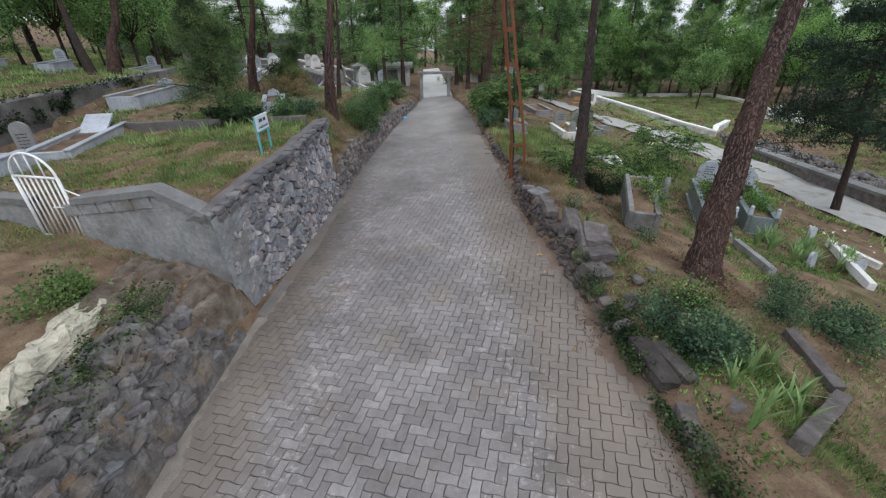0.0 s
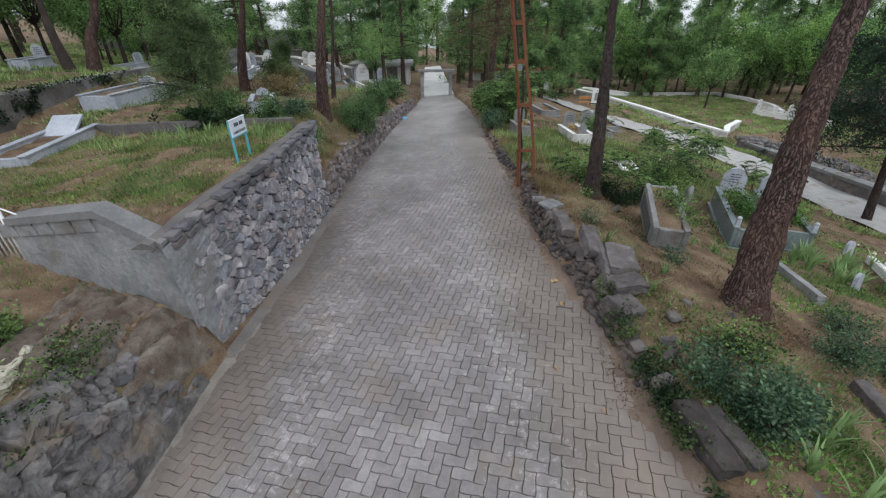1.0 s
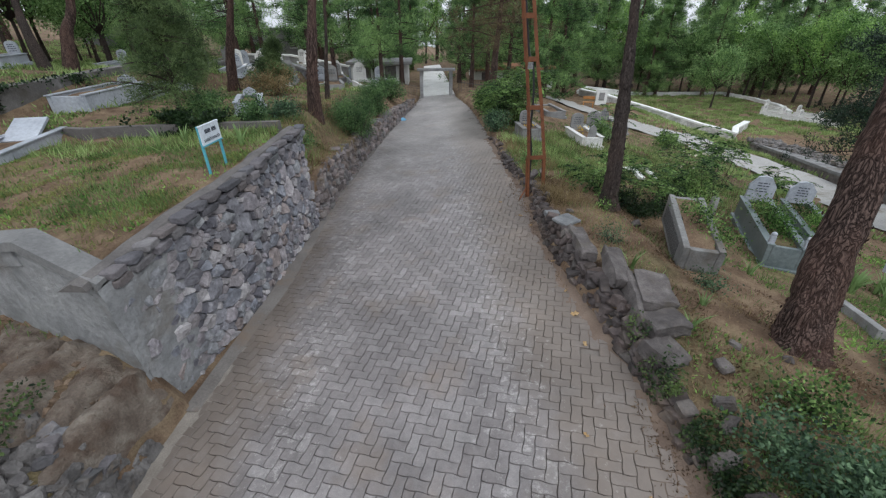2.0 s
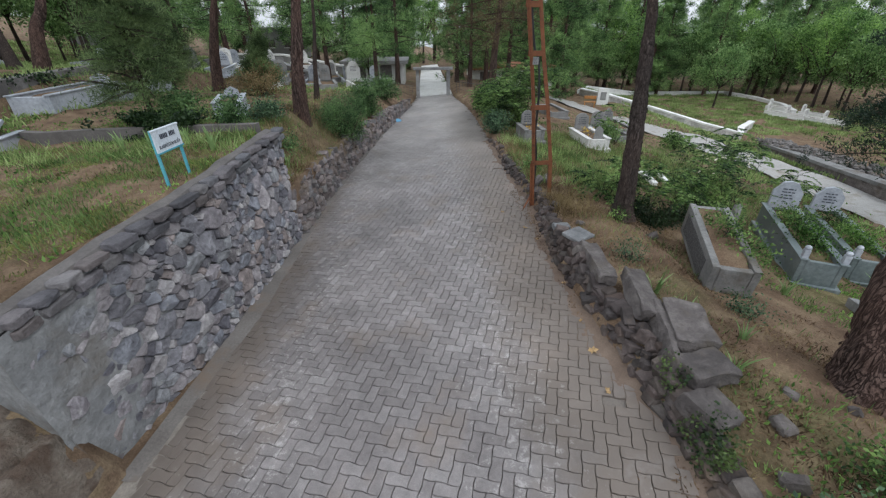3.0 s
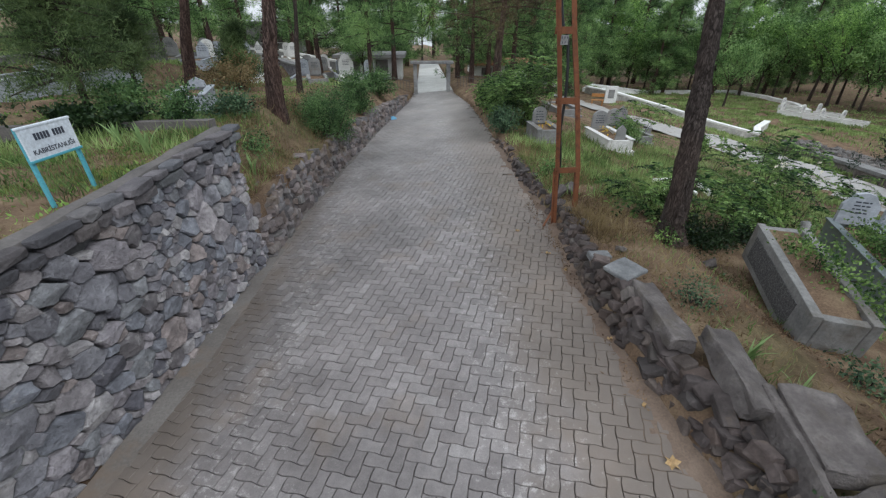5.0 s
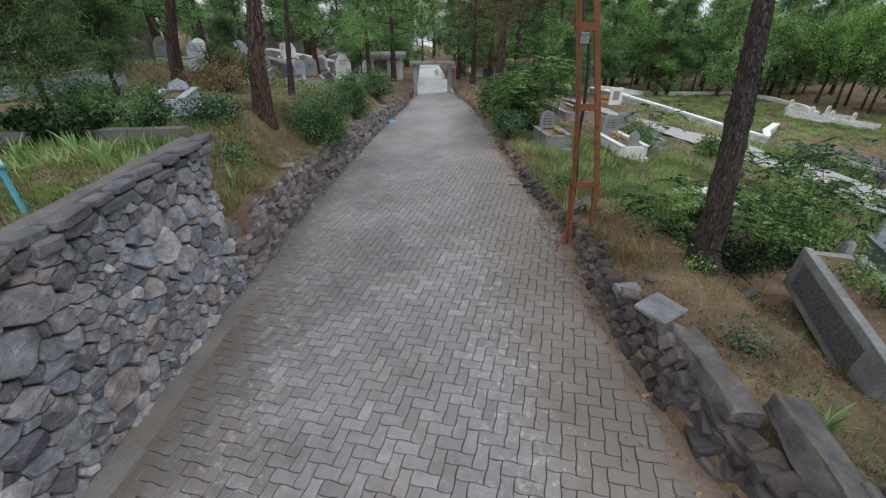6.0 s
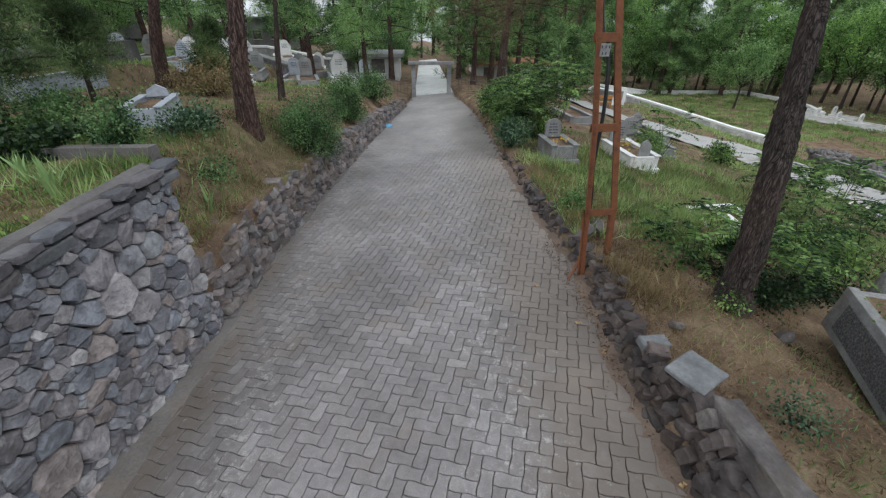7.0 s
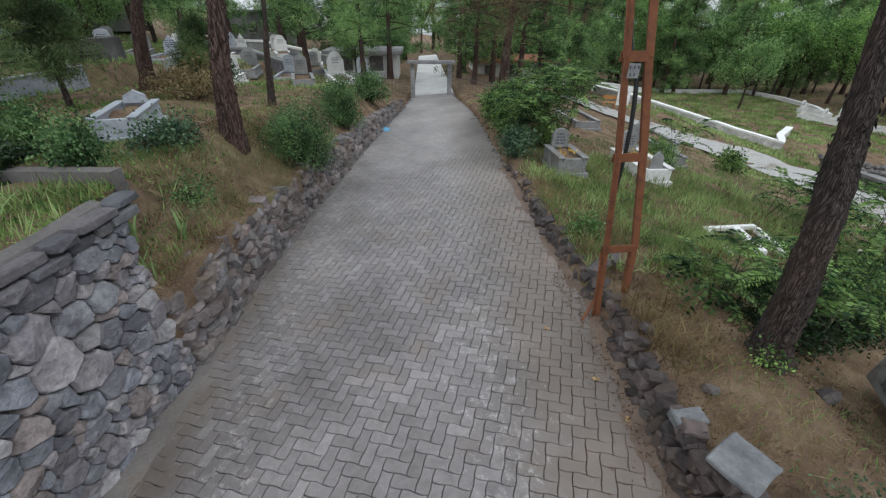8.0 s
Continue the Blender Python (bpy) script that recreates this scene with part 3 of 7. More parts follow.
def make_stone_wall():
    bm = bmesh.new()
    rows = []
    for y in np.linspace(7.06, 11.55, 24):
        x, zt = wall_x(y), wall_top(y)
        zb = CROSS * x - 0.1
        rows.append([bm.verts.new(p) for p in ((x + 0.015, y, zb), (x - 0.065, y, zt - 0.06), (x - 0.3, y, zt - 0.09), (x - 0.3, y, zb))])
    for a, b in zip(rows, rows[1:]):
        for i in range(4):
            bm.faces.new((a[i], b[i], b[(i + 1) % 4], a[(i + 1) % 4]))
    bm.faces.new(rows[0])
    bm.faces.new(rows[-1][::-1])
    body = thing("wall_left", "tall roadside retaining wall of grey mortared rubble stone", "stone wall", kind="structure", data=mesh_bm("wall_left", bm, M_MORTAR))
    cop = bmesh.new()
    rows = []
    for y in np.arange(6.85, 11.62, 0.12):
        x, zt = wall_x(y), wall_top(y)
        n = [0.02 * noise.noise(Vector((y * 2.1, k * 3.0, 1))) for k in range(4)]
        rows.append([cop.verts.new(p) for p in ((x - 0.05 + n[0], y, zt - 0.06), (x - 0.08 + n[1], y, zt - 0.01 + n[2]), (x - 0.16, y, zt + 0.015 + n[3]), (x - 0.29 + 3 * n[0], y, zt - 0.05))])
    for a, b in zip(rows, rows[1:]):
        for i in range(3):
            cop.faces.new((a[i], b[i], b[i + 1], a[i + 1]))
    cop.faces.new(rows[-1][::-1])
    cop.faces.new(rows[0])
    part("coping", mesh_bm("coping", cop, M_COPING), body, "worn brownish cement coping")
    return body


wall_left = make_stone_wall()


def make_return_wall():
    """Cement-rendered wall that turns away from the road up to the little gate and past it."""
    body = thing("wall_return", "cement-rendered block wall turning off at the stone wall's corner", "wall", kind="structure")
    for x0, x1, t0, t1 in ((-2.72, -3.55, 1.46, 1.74), (-3.55, -5.2, 1.74, 1.4), (-6.15, -9.3, 1.28, 1.1)):
        bm = bmesh.new()
        n = 10
        rows = []
        for i in range(n + 1):
            x = x0 + (x1 - x0) * i / n
            y = return_line(x)
            zt = t0 + (t1 - t0) * i / n
            zb = -0.3 if x > -3.2 else 0.35
            w = [0.012 * noise.noise(Vector((x * 3, k * 2.0, 4))) for k in range(4)]
            out = 0.1 if i == 0 and x0 > -3 else 0.0
            rows.append([bm.verts.new(p) for p in ((x + out, y + w[0] - 0.03, zb), (x + out * 0.7, y + w[1] - 0.02, (zb + zt) / 2), (x, y + w[2], zt - 0.02), (x, y + 0.03, zt), (x, y + 0.2, zt), (x, y + 0.22, zb))])
        for a, b in zip(rows, rows[1:]):
            for k in range(6):
                bm.faces.new((a[k], a[(k + 1) % 6], b[(k + 1) % 6], b[k]))
        bm.faces.new(rows[0][::-1])
        bm.faces.new(rows[-1])
        part("wall_panel", mesh_bm("wall_panel", bm, M_PLASTER), body)
        cb = bmesh.new()
        rows = []
        for i in range(n + 1):
            x = x0 + (x1 - x0) * i / n
            y, zt = return_line(x), t0 + (t1 - t0) * i / n
            rows.append([cb.verts.new(p) for p in ((x, y - 0.04, zt - 0.05), (x, y - 0.03, zt + 0.04), (x, y + 0.24, zt + 0.05), (x, y + 0.24, zt - 0.03))])
        for a, b in zip(rows, rows[1:]):
            for k in range(4):
                cb.faces.new((a[k], a[(k + 1) % 4], b[(k + 1) % 4], b[k]))
        cb.faces.new(rows[0][::-1])
        cb.faces.new(rows[-1])
        part("coping", mesh_bm("coping", cb, M_COPING_GREY), body)
    # the blockwork that shows through along the top
    x = -3.62
    k = 0
    while x > -5.1:
        L = 0.36 + 0.05 * math.sin(k * 2.3)
        xm = x - L / 2
        zt = 1.74 + (1.4 - 1.74) * (-3.55 - xm) / 1.65 - 0.035
        along = Vector((1, -0.36, (1.74 - 1.4) / 1.65)).normalized()
        m = Matrix.Translation((xm, return_line(xm) + 0.004, zt - 0.1)) @ along.to_track_quat("X", "Z").to_matrix().to_4x4()
        part("block", mesh_bm("block", jitter(box((L - 0.012, 0.05, 0.185), bevel=0.008), 0.006, 9, k), M_PLASTER), body, m=m)
        x -= L
        k += 1
    return body


wall_return = make_return_wall()


def strip_wall(name, label, line, thick, foot, top, material, category="wall", cap=None, cap_h=0.06, even=False):
    """An upright wall along a line of (x, y), with foot and top heights as functions of (x, y)."""
    bm, cb = bmesh.new(), bmesh.new()
    pts, tops = [], []
    for (x0, y0), (x1, y1) in zip(line, line[1:]):
        k = max(2, int(math.hypot(x1 - x0, y1 - y0) / 0.6))
        pts += [(x0 + (x1 - x0) * i / k, y0 + (y1 - y0) * i / k) for i in range(k)]
        tops += [top(x0, y0) + (top(x1, y1) - top(x0, y0)) * i / k for i in range(k)]
    pts.append(line[-1])
    tops.append(top(*line[-1]))
    rows, caps = [], []
    for i, (x, y) in enumerate(pts):
        a, b = pts[max(i - 1, 0)], pts[min(i + 1, len(pts) - 1)]
        d = Vector((b[0] - a[0], b[1] - a[1], 0)).normalized()
        n = Vector((d.y, -d.x, 0)) * thick / 2
        zf, zt = foot(x, y), (tops[i] if even else top(x, y)) + 0.015 * noise.noise(Vector((x, y, 2)))
        p = Vector((x, y, 0))
        rows.append([bm.verts.new((p + s * n).xy.to_3d() + Vector((0, 0, z))) for s, z in ((1, zf), (1, zt), (-1, zt), (-1, zf))])
        caps.append([cb.verts.new((p + s * n * 1.25).xy.to_3d() + Vector((0, 0, z))) for s, z in ((1, zt - 0.01), (1, zt + cap_h), (-1, zt + cap_h), (-1, zt - 0.01))])
    for rr, mesh in ((rows, bm), (caps, cb)):
        for a, b in zip(rr, rr[1:]):
            for k in range(4):
                mesh.faces.new((a[k], b[k], b[(k + 1) % 4], a[(k + 1) % 4]))
        mesh.faces.new(rr[0])
        mesh.faces.new(rr[-1][::-1])
    ob = thing(name, label, category, kind="structure", data=mesh_bm(name, bm, material))
    if cap:
        part("coping", mesh_bm("coping", cb, cap), ob)
    else:
        cb.free()
    return ob


strip_wall("wall_terrace", "dark rubble terrace wall grown over with ivy", [(-9.6, 8.5), (-9.6, 14), (-9.62, 20.6), (-9.2, 23)], 0.4, lambda x, y: 0.9, lambda x, y: 2.2 + 0.02 * (y - 12), M_TERRACE, "stone wall")
strip_wall("wall_kerb", "low grey concrete kerb wall behind the sign", [(-2.9, 12.66), (-4.5, 12.92), (-7.2, 13.0), (-8.3, 13.4)], 0.16, lambda x, y: 1.0, lambda x, y: 1.72 - 0.04 * (-2.5 - x), M_COPING, "kerb wall")
strip_wall("wall_hillside", "grey rubble terrace wall among the hillside graves", [(-5.6, 31.0), (-9, 32.6), (-12.5, 32.6)], 0.4, lambda x, y: gz(x, y) - 0.4, lambda x, y: gz(x, y) + 0.4, M_STONE_ALL, "stone wall", M_CONCRETE, 0.1, True)
strip_wall("wall_hillside_upper", "pale grey terrace wall high on the hillside", [(-6.0, 40.5), (-11, 41.5), (-15, 40.5)], 0.4, lambda x, y: gz(x, y) - 0.4, lambda x, y: gz(x, y) + 0.6, M_CONCRETE, "wall", M_PATH, 0.12, True)
strip_wall("wall_white", "low whitewashed wall round the lower grave field", [(13.6, 39.5), (14.35, 35.6), (17.2, 33.4), (19.3, 31.3), (20.8, 29.7), (21.9, 31.2), (24.2, 33.2)], 0.3, lambda x, y: gz(x, y) - 0.3, lambda x, y: max(gz(x, y) + 0.42, -1.6 - 0.2 * (x - 13.6) if x < 20.9 else -3.05), M_LIMED, "wall", M_WHITEWASH, 0.1, True)
strip_wall("wall_white_far", "far whitewashed boundary wall of the grave field", [(13.7, 40.2), (17, 46.5), (23.5, 49.3), (33.3, 49.2), (34.2, 45.8), (33.5, 41.4), (32.2, 38.6)], 0.3, lambda x, y: gz(x, y) - 0.3, lambda x, y: gz(x, y) + 0.2, M_WHITEWASH, "wall", M_WHITEWASH, 0.1, True)
strip_wall("wall_lower", "grey rubble retaining wall beside the lower path", [(16.6, 23), (15.8, 19.5), (15.2, 16), (15.6, 12), (17, 8)], 0.4, lambda x, y: gz(x, y) - 0.5, lambda x, y: gz(x, y) + 0.45, M_FIELDSTONE, "stone wall", M_TROUGH, 0.1, True)

# ---- trees ----
def leafage(name, data, parent):
    """A joined mass of twigs or leaves, too fine to pick apart."""
    return tagged(part(name, data, parent), kind="stuff")


def tube(path, radii, sides=14, rough=0.0, seed=0, lobes=0.0):
    """A closed tapering limb through the points of path."""
    pts = [Vector(p) for p in path]
    verts, faces = [], []
    up = Vector((0.31, 0.95, 0.0))
    for i, p in enumerate(pts):
        d = (pts[min(i + 1, len(pts) - 1)] - pts[max(i - 1, 0)]).normalized()
        u = d.cross(up).normalized()
        w = d.cross(u)
        for k in range(sides):
            a = 2 * math.pi * k / sides
            n = u * math.cos(a) + w * math.sin(a)
            r = radii[i]
            if rough:
                q = p + n * r
                r *= 1 + rough * noise.noise(Vector((q.x * 9, q.y * 9, q.z * 2.6 + seed))) + 0.5 * rough * noise.noise(Vector((q.x * 22, q.y * 22, q.z * 7 + seed)))
            if lobes and i < 4:
                r *= 1 + lobes * (4 - i) / 4 * math.sin(5 * a + seed)
            verts.append(p + n * r)
    for i in range(len(pts) - 1):
        for k in range(sides):
            a, b = i * sides + k, i * sides + (k + 1) % sides
            faces.append((a, b, b + sides, a + sides))
    verts.append(pts[-1])
    last = len(verts) - 1
    o = (len(pts) - 1) * sides
    faces += [(o + k, o + (k + 1) % sides, last) for k in range(sides)]
    return verts, faces


def spline(ctrl, n):
    """Points at even steps along a smooth line through ctrl (Catmull-Rom)."""
    c = [Vector(p) for p in ctrl]
    c = [c[0] * 2 - c[1]] + c + [c[-1] * 2 - c[-2]]
    out = []
    segs = len(c) - 3
    for i in range(n + 1):
        s = min(i / n * segs, segs - 1e-6)
        k, t = int(s), s - int(s)
        a, b, d, e = c[k:k + 4]
        out.append(0.5 * ((2 * b) + (d - a) * t + (2 * a - 5 * b + 4 * d - e) * t * t + (3 * b - a - 3 * d + e) * t ** 3))
    return out


def blades(centres, axes, length, width, spread, rnd, fold=0.25):
    """Leaves as folded diamonds: one at each centre, along its axis with some spread. Arrays in, verts and faces out."""
    n = len(centres)
    d = axes + spread * rnd.normal(size=(n, 3))
    d /= np.linalg.norm(d, axis=1, keepdims=True) + 1e-9
    s = np.cross(d, rnd.normal(size=(n, 3)))
    s /= np.linalg.norm(s, axis=1, keepdims=True) + 1e-9
    nrm = np.cross(d, s)
    ln = length * rnd.uniform(0.6, 1.25, (n, 1))
    wd = width * rnd.uniform(0.7, 1.2, (n, 1))
    v = np.stack([centres, centres + d * ln * 0.45 + s * wd + nrm * wd * fold, centres + d * ln, centres + d * ln * 0.45 - s * wd + nrm * wd * fold], 1).reshape(-1, 3)
    f = np.arange(n * 4).reshape(n, 4)
    f = np.concatenate([f[:, [0, 1, 2]], f[:, [0, 2, 3]]])
    return v, f


def array_mesh(name, v, f, material):
    me = bpy.data.meshes.new(name)
    me.vertices.add(len(v))
    me.vertices.foreach_set("co", np.asarray(v, np.float32).ravel())
    k = f.shape[1]
    me.loops.add(len(f) * k)
    me.loops.foreach_set("vertex_index", np.asarray(f, np.int32).ravel())
    me.polygons.add(len(f))
    me.polygons.foreach_set("loop_start", np.arange(0, len(f) * k, k, dtype=np.int32))
    me.materials.append(material)
    me.update(calc_edges=True)
    return me


def trunk_mesh(ctrl, r0, r1, rings=40, sides=18, rough=0.12, seed=0, flare=0.35, material=None):
    path = spline(ctrl, rings)
    radii = []
    for i in range(len(path)):
        t = i / rings
        radii.append((r0 + (r1 - r0) * t) * (1 + flare * math.exp(-t * rings * 0.35)))
    v, f = tube(path, radii, sides, rough, seed, 0.06)
    return mesh_of("trunk", v, f, material or M_BARK, True)


def crown_pine(rnd, base, top, r_low, r_top, whorls, tufts, needle=0.16, per=26, droop=0.1, lean=(0, 0), fat=0.055):
    """Limbs and needle tufts between two heights. Returns limb geometry and needle geometry."""
    lv, lf, cen, axs = [], [], [], []
    for w in range(whorls):
        t = w / max(1, whorls - 1)
        z = base + (top - base) * t
        reach = r_low + (r_top - r_low) * t
        cx, cy = lean[0] * z, lean[1] * z
        for k in range(rnd.integers(4, 7)):
            a = rnd.uniform(0, 2 * math.pi)
            L = reach * rnd.uniform(0.55, 1.1)
            d = Vector((math.cos(a), math.sin(a), rnd.uniform(-droop, 0.35)))
            p0 = Vector((cx, cy, z + rnd.uniform(-0.2, 0.2)))
            path = [p0 + d * L * s + Vector((0, 0, -0.15 * L * s * s)) for s in (0, 0.35, 0.7, 1.0)]
            v, f = tube(path, [0.035, 0.025, 0.016, 0.008], 5)
            o = len(lv)
            lv += v
            lf += [tuple(i + o for i in q) for q in f]
            for _ in range(tufts):
                s = rnd.uniform(0.25, 1.05)
                p = p0 + d * L * s + Vector((0, 0, -0.15 * L * s * s))
                side = Vector(rnd.normal(size=3)) * 0.22 * L * (1.1 - 0.5 * s)
                q = p + Vector((side.x, side.y, side.z * 0.45))
                cen.append(q)
                axs.append((d.x * 0.5, d.y * 0.5, 0.5))
    cen, axs = np.array(cen), np.array(axs)
    c = np.repeat(cen, per, 0) + rnd.normal(size=(len(cen) * per, 3)) * 0.07
    v, f = blades(c, np.repeat(axs, per, 0), needle, needle * fat, 0.75, rnd, 0.1)
    return (lv, lf), (v, f)


def crown_leafy(rnd, centre, size, clumps, per, leaf, spread=0.2):
    """A loose crown of leaf clumps inside an uneven ellipsoid."""
    u = rnd.normal(size=(clumps, 3))
    u /= np.linalg.norm(u, axis=1, keepdims=True)
    r = rnd.uniform(0.35, 1.0, (clumps, 1)) ** 0.6 * (1 + 0.25 * np.sin(3 * u[:, :1] + 2 * u[:, 1:2] * 2))
    seed = rnd.uniform(0, 50)
    r = r * (1 + 0.55 * np.array([[noise.noise(Vector(q) * 1.9 + Vector((seed, 0, 0)))] for q in u]))
    c = np.array(centre) + u * r * np.array(size)
    cc = np.repeat(c, per, 0) + rnd.normal(size=(clumps * per, 3)) * spread
    ax = np.repeat(u * 0.7 + np.array([0, 0, -0.1]), per, 0)
    return blades(cc, ax, leaf, leaf * 0.32, 0.8, rnd)


def limb_net(rnd, start, ends, r):
    lv, lf = [], []
    for e in ends:
        s, e = Vector(start), Vector(e)
        m = (s + e) / 2 + Vector(rnd.normal(size=3)) * 0.12 * (e - s).length
        v, f = tube(spline([s, m, e], 6), np.linspace(r, r * 0.25, 7), 6)
        o = len(lv)
        lv += v
        lf += [tuple(i + o for i in q) for q in f]
    return lv, lf


def pine_tree(label, ctrl, r0, crown_base, crown_r, top, seed, tufts=16, per=22, rough=0.12, rings=40, sides=18, material=None, needles=None, needle=0.17, flakes=0, group="pines"):
    """A pine: bark-plated trunk through ctrl, limbs and tufts of needles above crown_base."""
    rnd = np.random.default_rng(seed)
    base = Vector(ctrl[0])
    tr = thing("pine_tree", label, "pine tree", Matrix.Translation(base), group)
    rel = [Vector(p) - base for p in ctrl]
    last = rel[-1]
    d = (rel[-1] - rel[-2]).normalized()
    rel.append(last + Vector((d.x * 0.4, d.y * 0.4, 1.0)).normalized() * max(1.0, top - last.z))
    part("trunk", trunk_mesh(rel, r0, r0 * 0.22, rings, sides, rough, seed, material=material), tr)
    if flakes:
        line = spline(rel, 60)[:30]
        c, ax = [], []
        for _ in range(flakes):
            k = rnd.uniform(0, len(line) - 1.01)
            p = line[int(k)].lerp(line[int(k) + 1], k % 1)
            r = r0 * (1 - 0.78 * k / 60) * rnd.uniform(0.96, 1.06)
            a = rnd.uniform(0, 2 * math.pi)
            c.append((p.x + r * math.cos(a), p.y + r * math.sin(a), p.z))
            ax.append((0.35 * math.cos(a), 0.35 * math.sin(a), rnd.choice((-1.0, 1.0))))
        v, f = blades(np.array(c), np.array(ax), 0.06, 0.016, 0.12, rnd, 0.3)
        leafage("bark_scale", array_mesh("bark_scale", v, f, material or M_BARK), tr)
    lean = (rel[-1].x / rel[-1].z, rel[-1].y / rel[-1].z)
    (lv, lf), (v, f) = crown_pine(rnd, crown_base, rel[-1].z, crown_r, crown_r * 0.3, 10, tufts, needle, per, lean=lean)
    leafage("branch_work", mesh_of("branch_work", lv, lf, material or M_BARK, True), tr)
    leafage("needle_crown", array_mesh("needle_crown", v, f, needles or M_NEEDLE), tr)
    return tr


# the trees close to the lane, leaning as they grow
pine_tree("leaning pine with dark cracked bark on the bank", [(4.58, 7.28, gz(4.58, 7.28) - 0.1), (4.7, 7.5, 0.8), (5.07, 8.0, 2.6), (5.5, 8.5, 4.3)], 0.275, 6.0, 2.2, 10.0, 11, rough=0.22, rings=80, sides=34, flakes=160)
pine_tree("slender dark pine standing among ferny shrubs", [(3.82, 11.1, gz(3.82, 11.1) - 0.03), (3.8, 11.2, 1.4), (3.82, 11.5, 2.8), (3.84, 11.8, 4.4)], 0.165, 6.0, 2.0, 9.5, 12, rough=0.24, rings=80, sides=30, material=M_BARK_GREY, flakes=160)
pine_tree("straight reddish pine on the bank above the low wall", [(-2.8, 15.28, gz(-2.8, 15.28) - 0.3), (-2.73, 15.33, 2.3), (-2.56, 15.45, 3.6), (-2.42, 15.6, 5.2)], 0.185, 6.0, 2.2, 11.0, 13, rough=0.12, rings=60, sides=26, flakes=300)
pine_tree("thin young pine beside the bigger one", [(-3.1, 18.3, gz(-3.1, 18.3) - 0.1), (-2.98, 18.3, 2.4), (-2.8, 18.3, 4.0)], 0.085, 4.6, 1.6, 8.5, 14, tufts=10, material=M_BARK_GREY)
pine_tree("reddish pine among the upper graves", [(-7.1, 20.5, gz(-7.1, 20.5) - 0.1), (-6.95, 20.5, 2.4), (-6.66, 20.5, 3.5), (-6.4, 20.6, 5.0)], 0.2, 4.2, 2.2, 9.0, 15)
pine_tree("reddish pine beside the terrace wall", [(-11.2, 18.4, 1.9), (-11.0, 18.6, 3.2), (-10.6, 19.0, 4.8)], 0.22, 5.0, 2.2, 10.0, 16)
pine_tree("leaning dark pine on the upper terrace", [(-12.0, 18.5, 2.1), (-12.5, 19.0, 3.4), (-13.1, 19.8, 4.8)], 0.17, 5.0, 2.0, 9.0, 17, material=M_BARK_GREY)
pine_tree("tall reddish pine beside the lane with browned lower twigs", [(3.55, 24.6, gz(3.55, 24.6) - 0.1), (3.6, 24.6, 2.2), (3.75, 24.6, 4.2)], 0.2, 2.9, 3.2, 9.0, 18, tufts=22, needles=M_NEEDLE_DRY)

# ---- made things ----
def slab_mesh(name, size, material, bevel=0.012, rough=0.0, seed=0, cuts=0):
    bm = box(size, (0, 0, size[2] / 2))
    if cuts:
        bmesh.ops.subdivide_edges(bm, edges=bm.edges[:], cuts=cuts, use_grid_fill=True)
    if bevel:
        bmesh.ops.bevel(bm, geom=[e for e in bm.edges if e.calc_face_angle(0) > 0.5], offset=bevel, segments=2, affect="EDGES", profile=0.6)
    if rough:
        jitter(bm, rough, 5.0, seed)
    return mesh_bm(name, bm, material)


def arch_outline(w, h, round_h, n=10):
    pts = [(-w / 2, 0), (w / 2, 0), (w / 2, h - round_h)]
    pts += [(w / 2 * math.cos(a), h - round_h + round_h * math.sin(a)) for a in np.linspace(0, math.pi, n)[1:-1]]
    return pts + [(-w / 2, h - round_h)]


def upright(outline, thick, material, name, bevel=0.008):
    """A standing slab cut to an outline of (x, z)."""
    bm = prism(outline, -thick / 2, thick / 2, m=Matrix.Rotation(math.pi / 2, 4, "X"))
    if bevel:
        bmesh.ops.bevel(bm, geom=[e for e in bm.edges if e.calc_face_angle(0) > 0.6], offset=bevel, segments=1, affect="EDGES")
    bmesh.ops.recalc_face_normals(bm, faces=bm.faces[:])
    return mesh_bm(name, bm, material)


def lettering_bars(name, w, rows, row_h, gap, parent, m, rnd, material=None):
    """Unreadable lines of lettering: rows of short flat bars, a hair proud of the stone."""
    bm = bmesh.new()
    for r in range(rows):
        x = -w / 2
        while x < w / 2 - 0.02:
            L = min(rnd.uniform(0.03, 0.09), w / 2 - x)
            box((L, 0.004, row_h), (x + L / 2, 0, -r * gap), bm=bm)
            x += L + 0.018
    return tagged(part(name, mesh_bm(name, bm, material or M_INK), parent, m=m), kind="stuff")


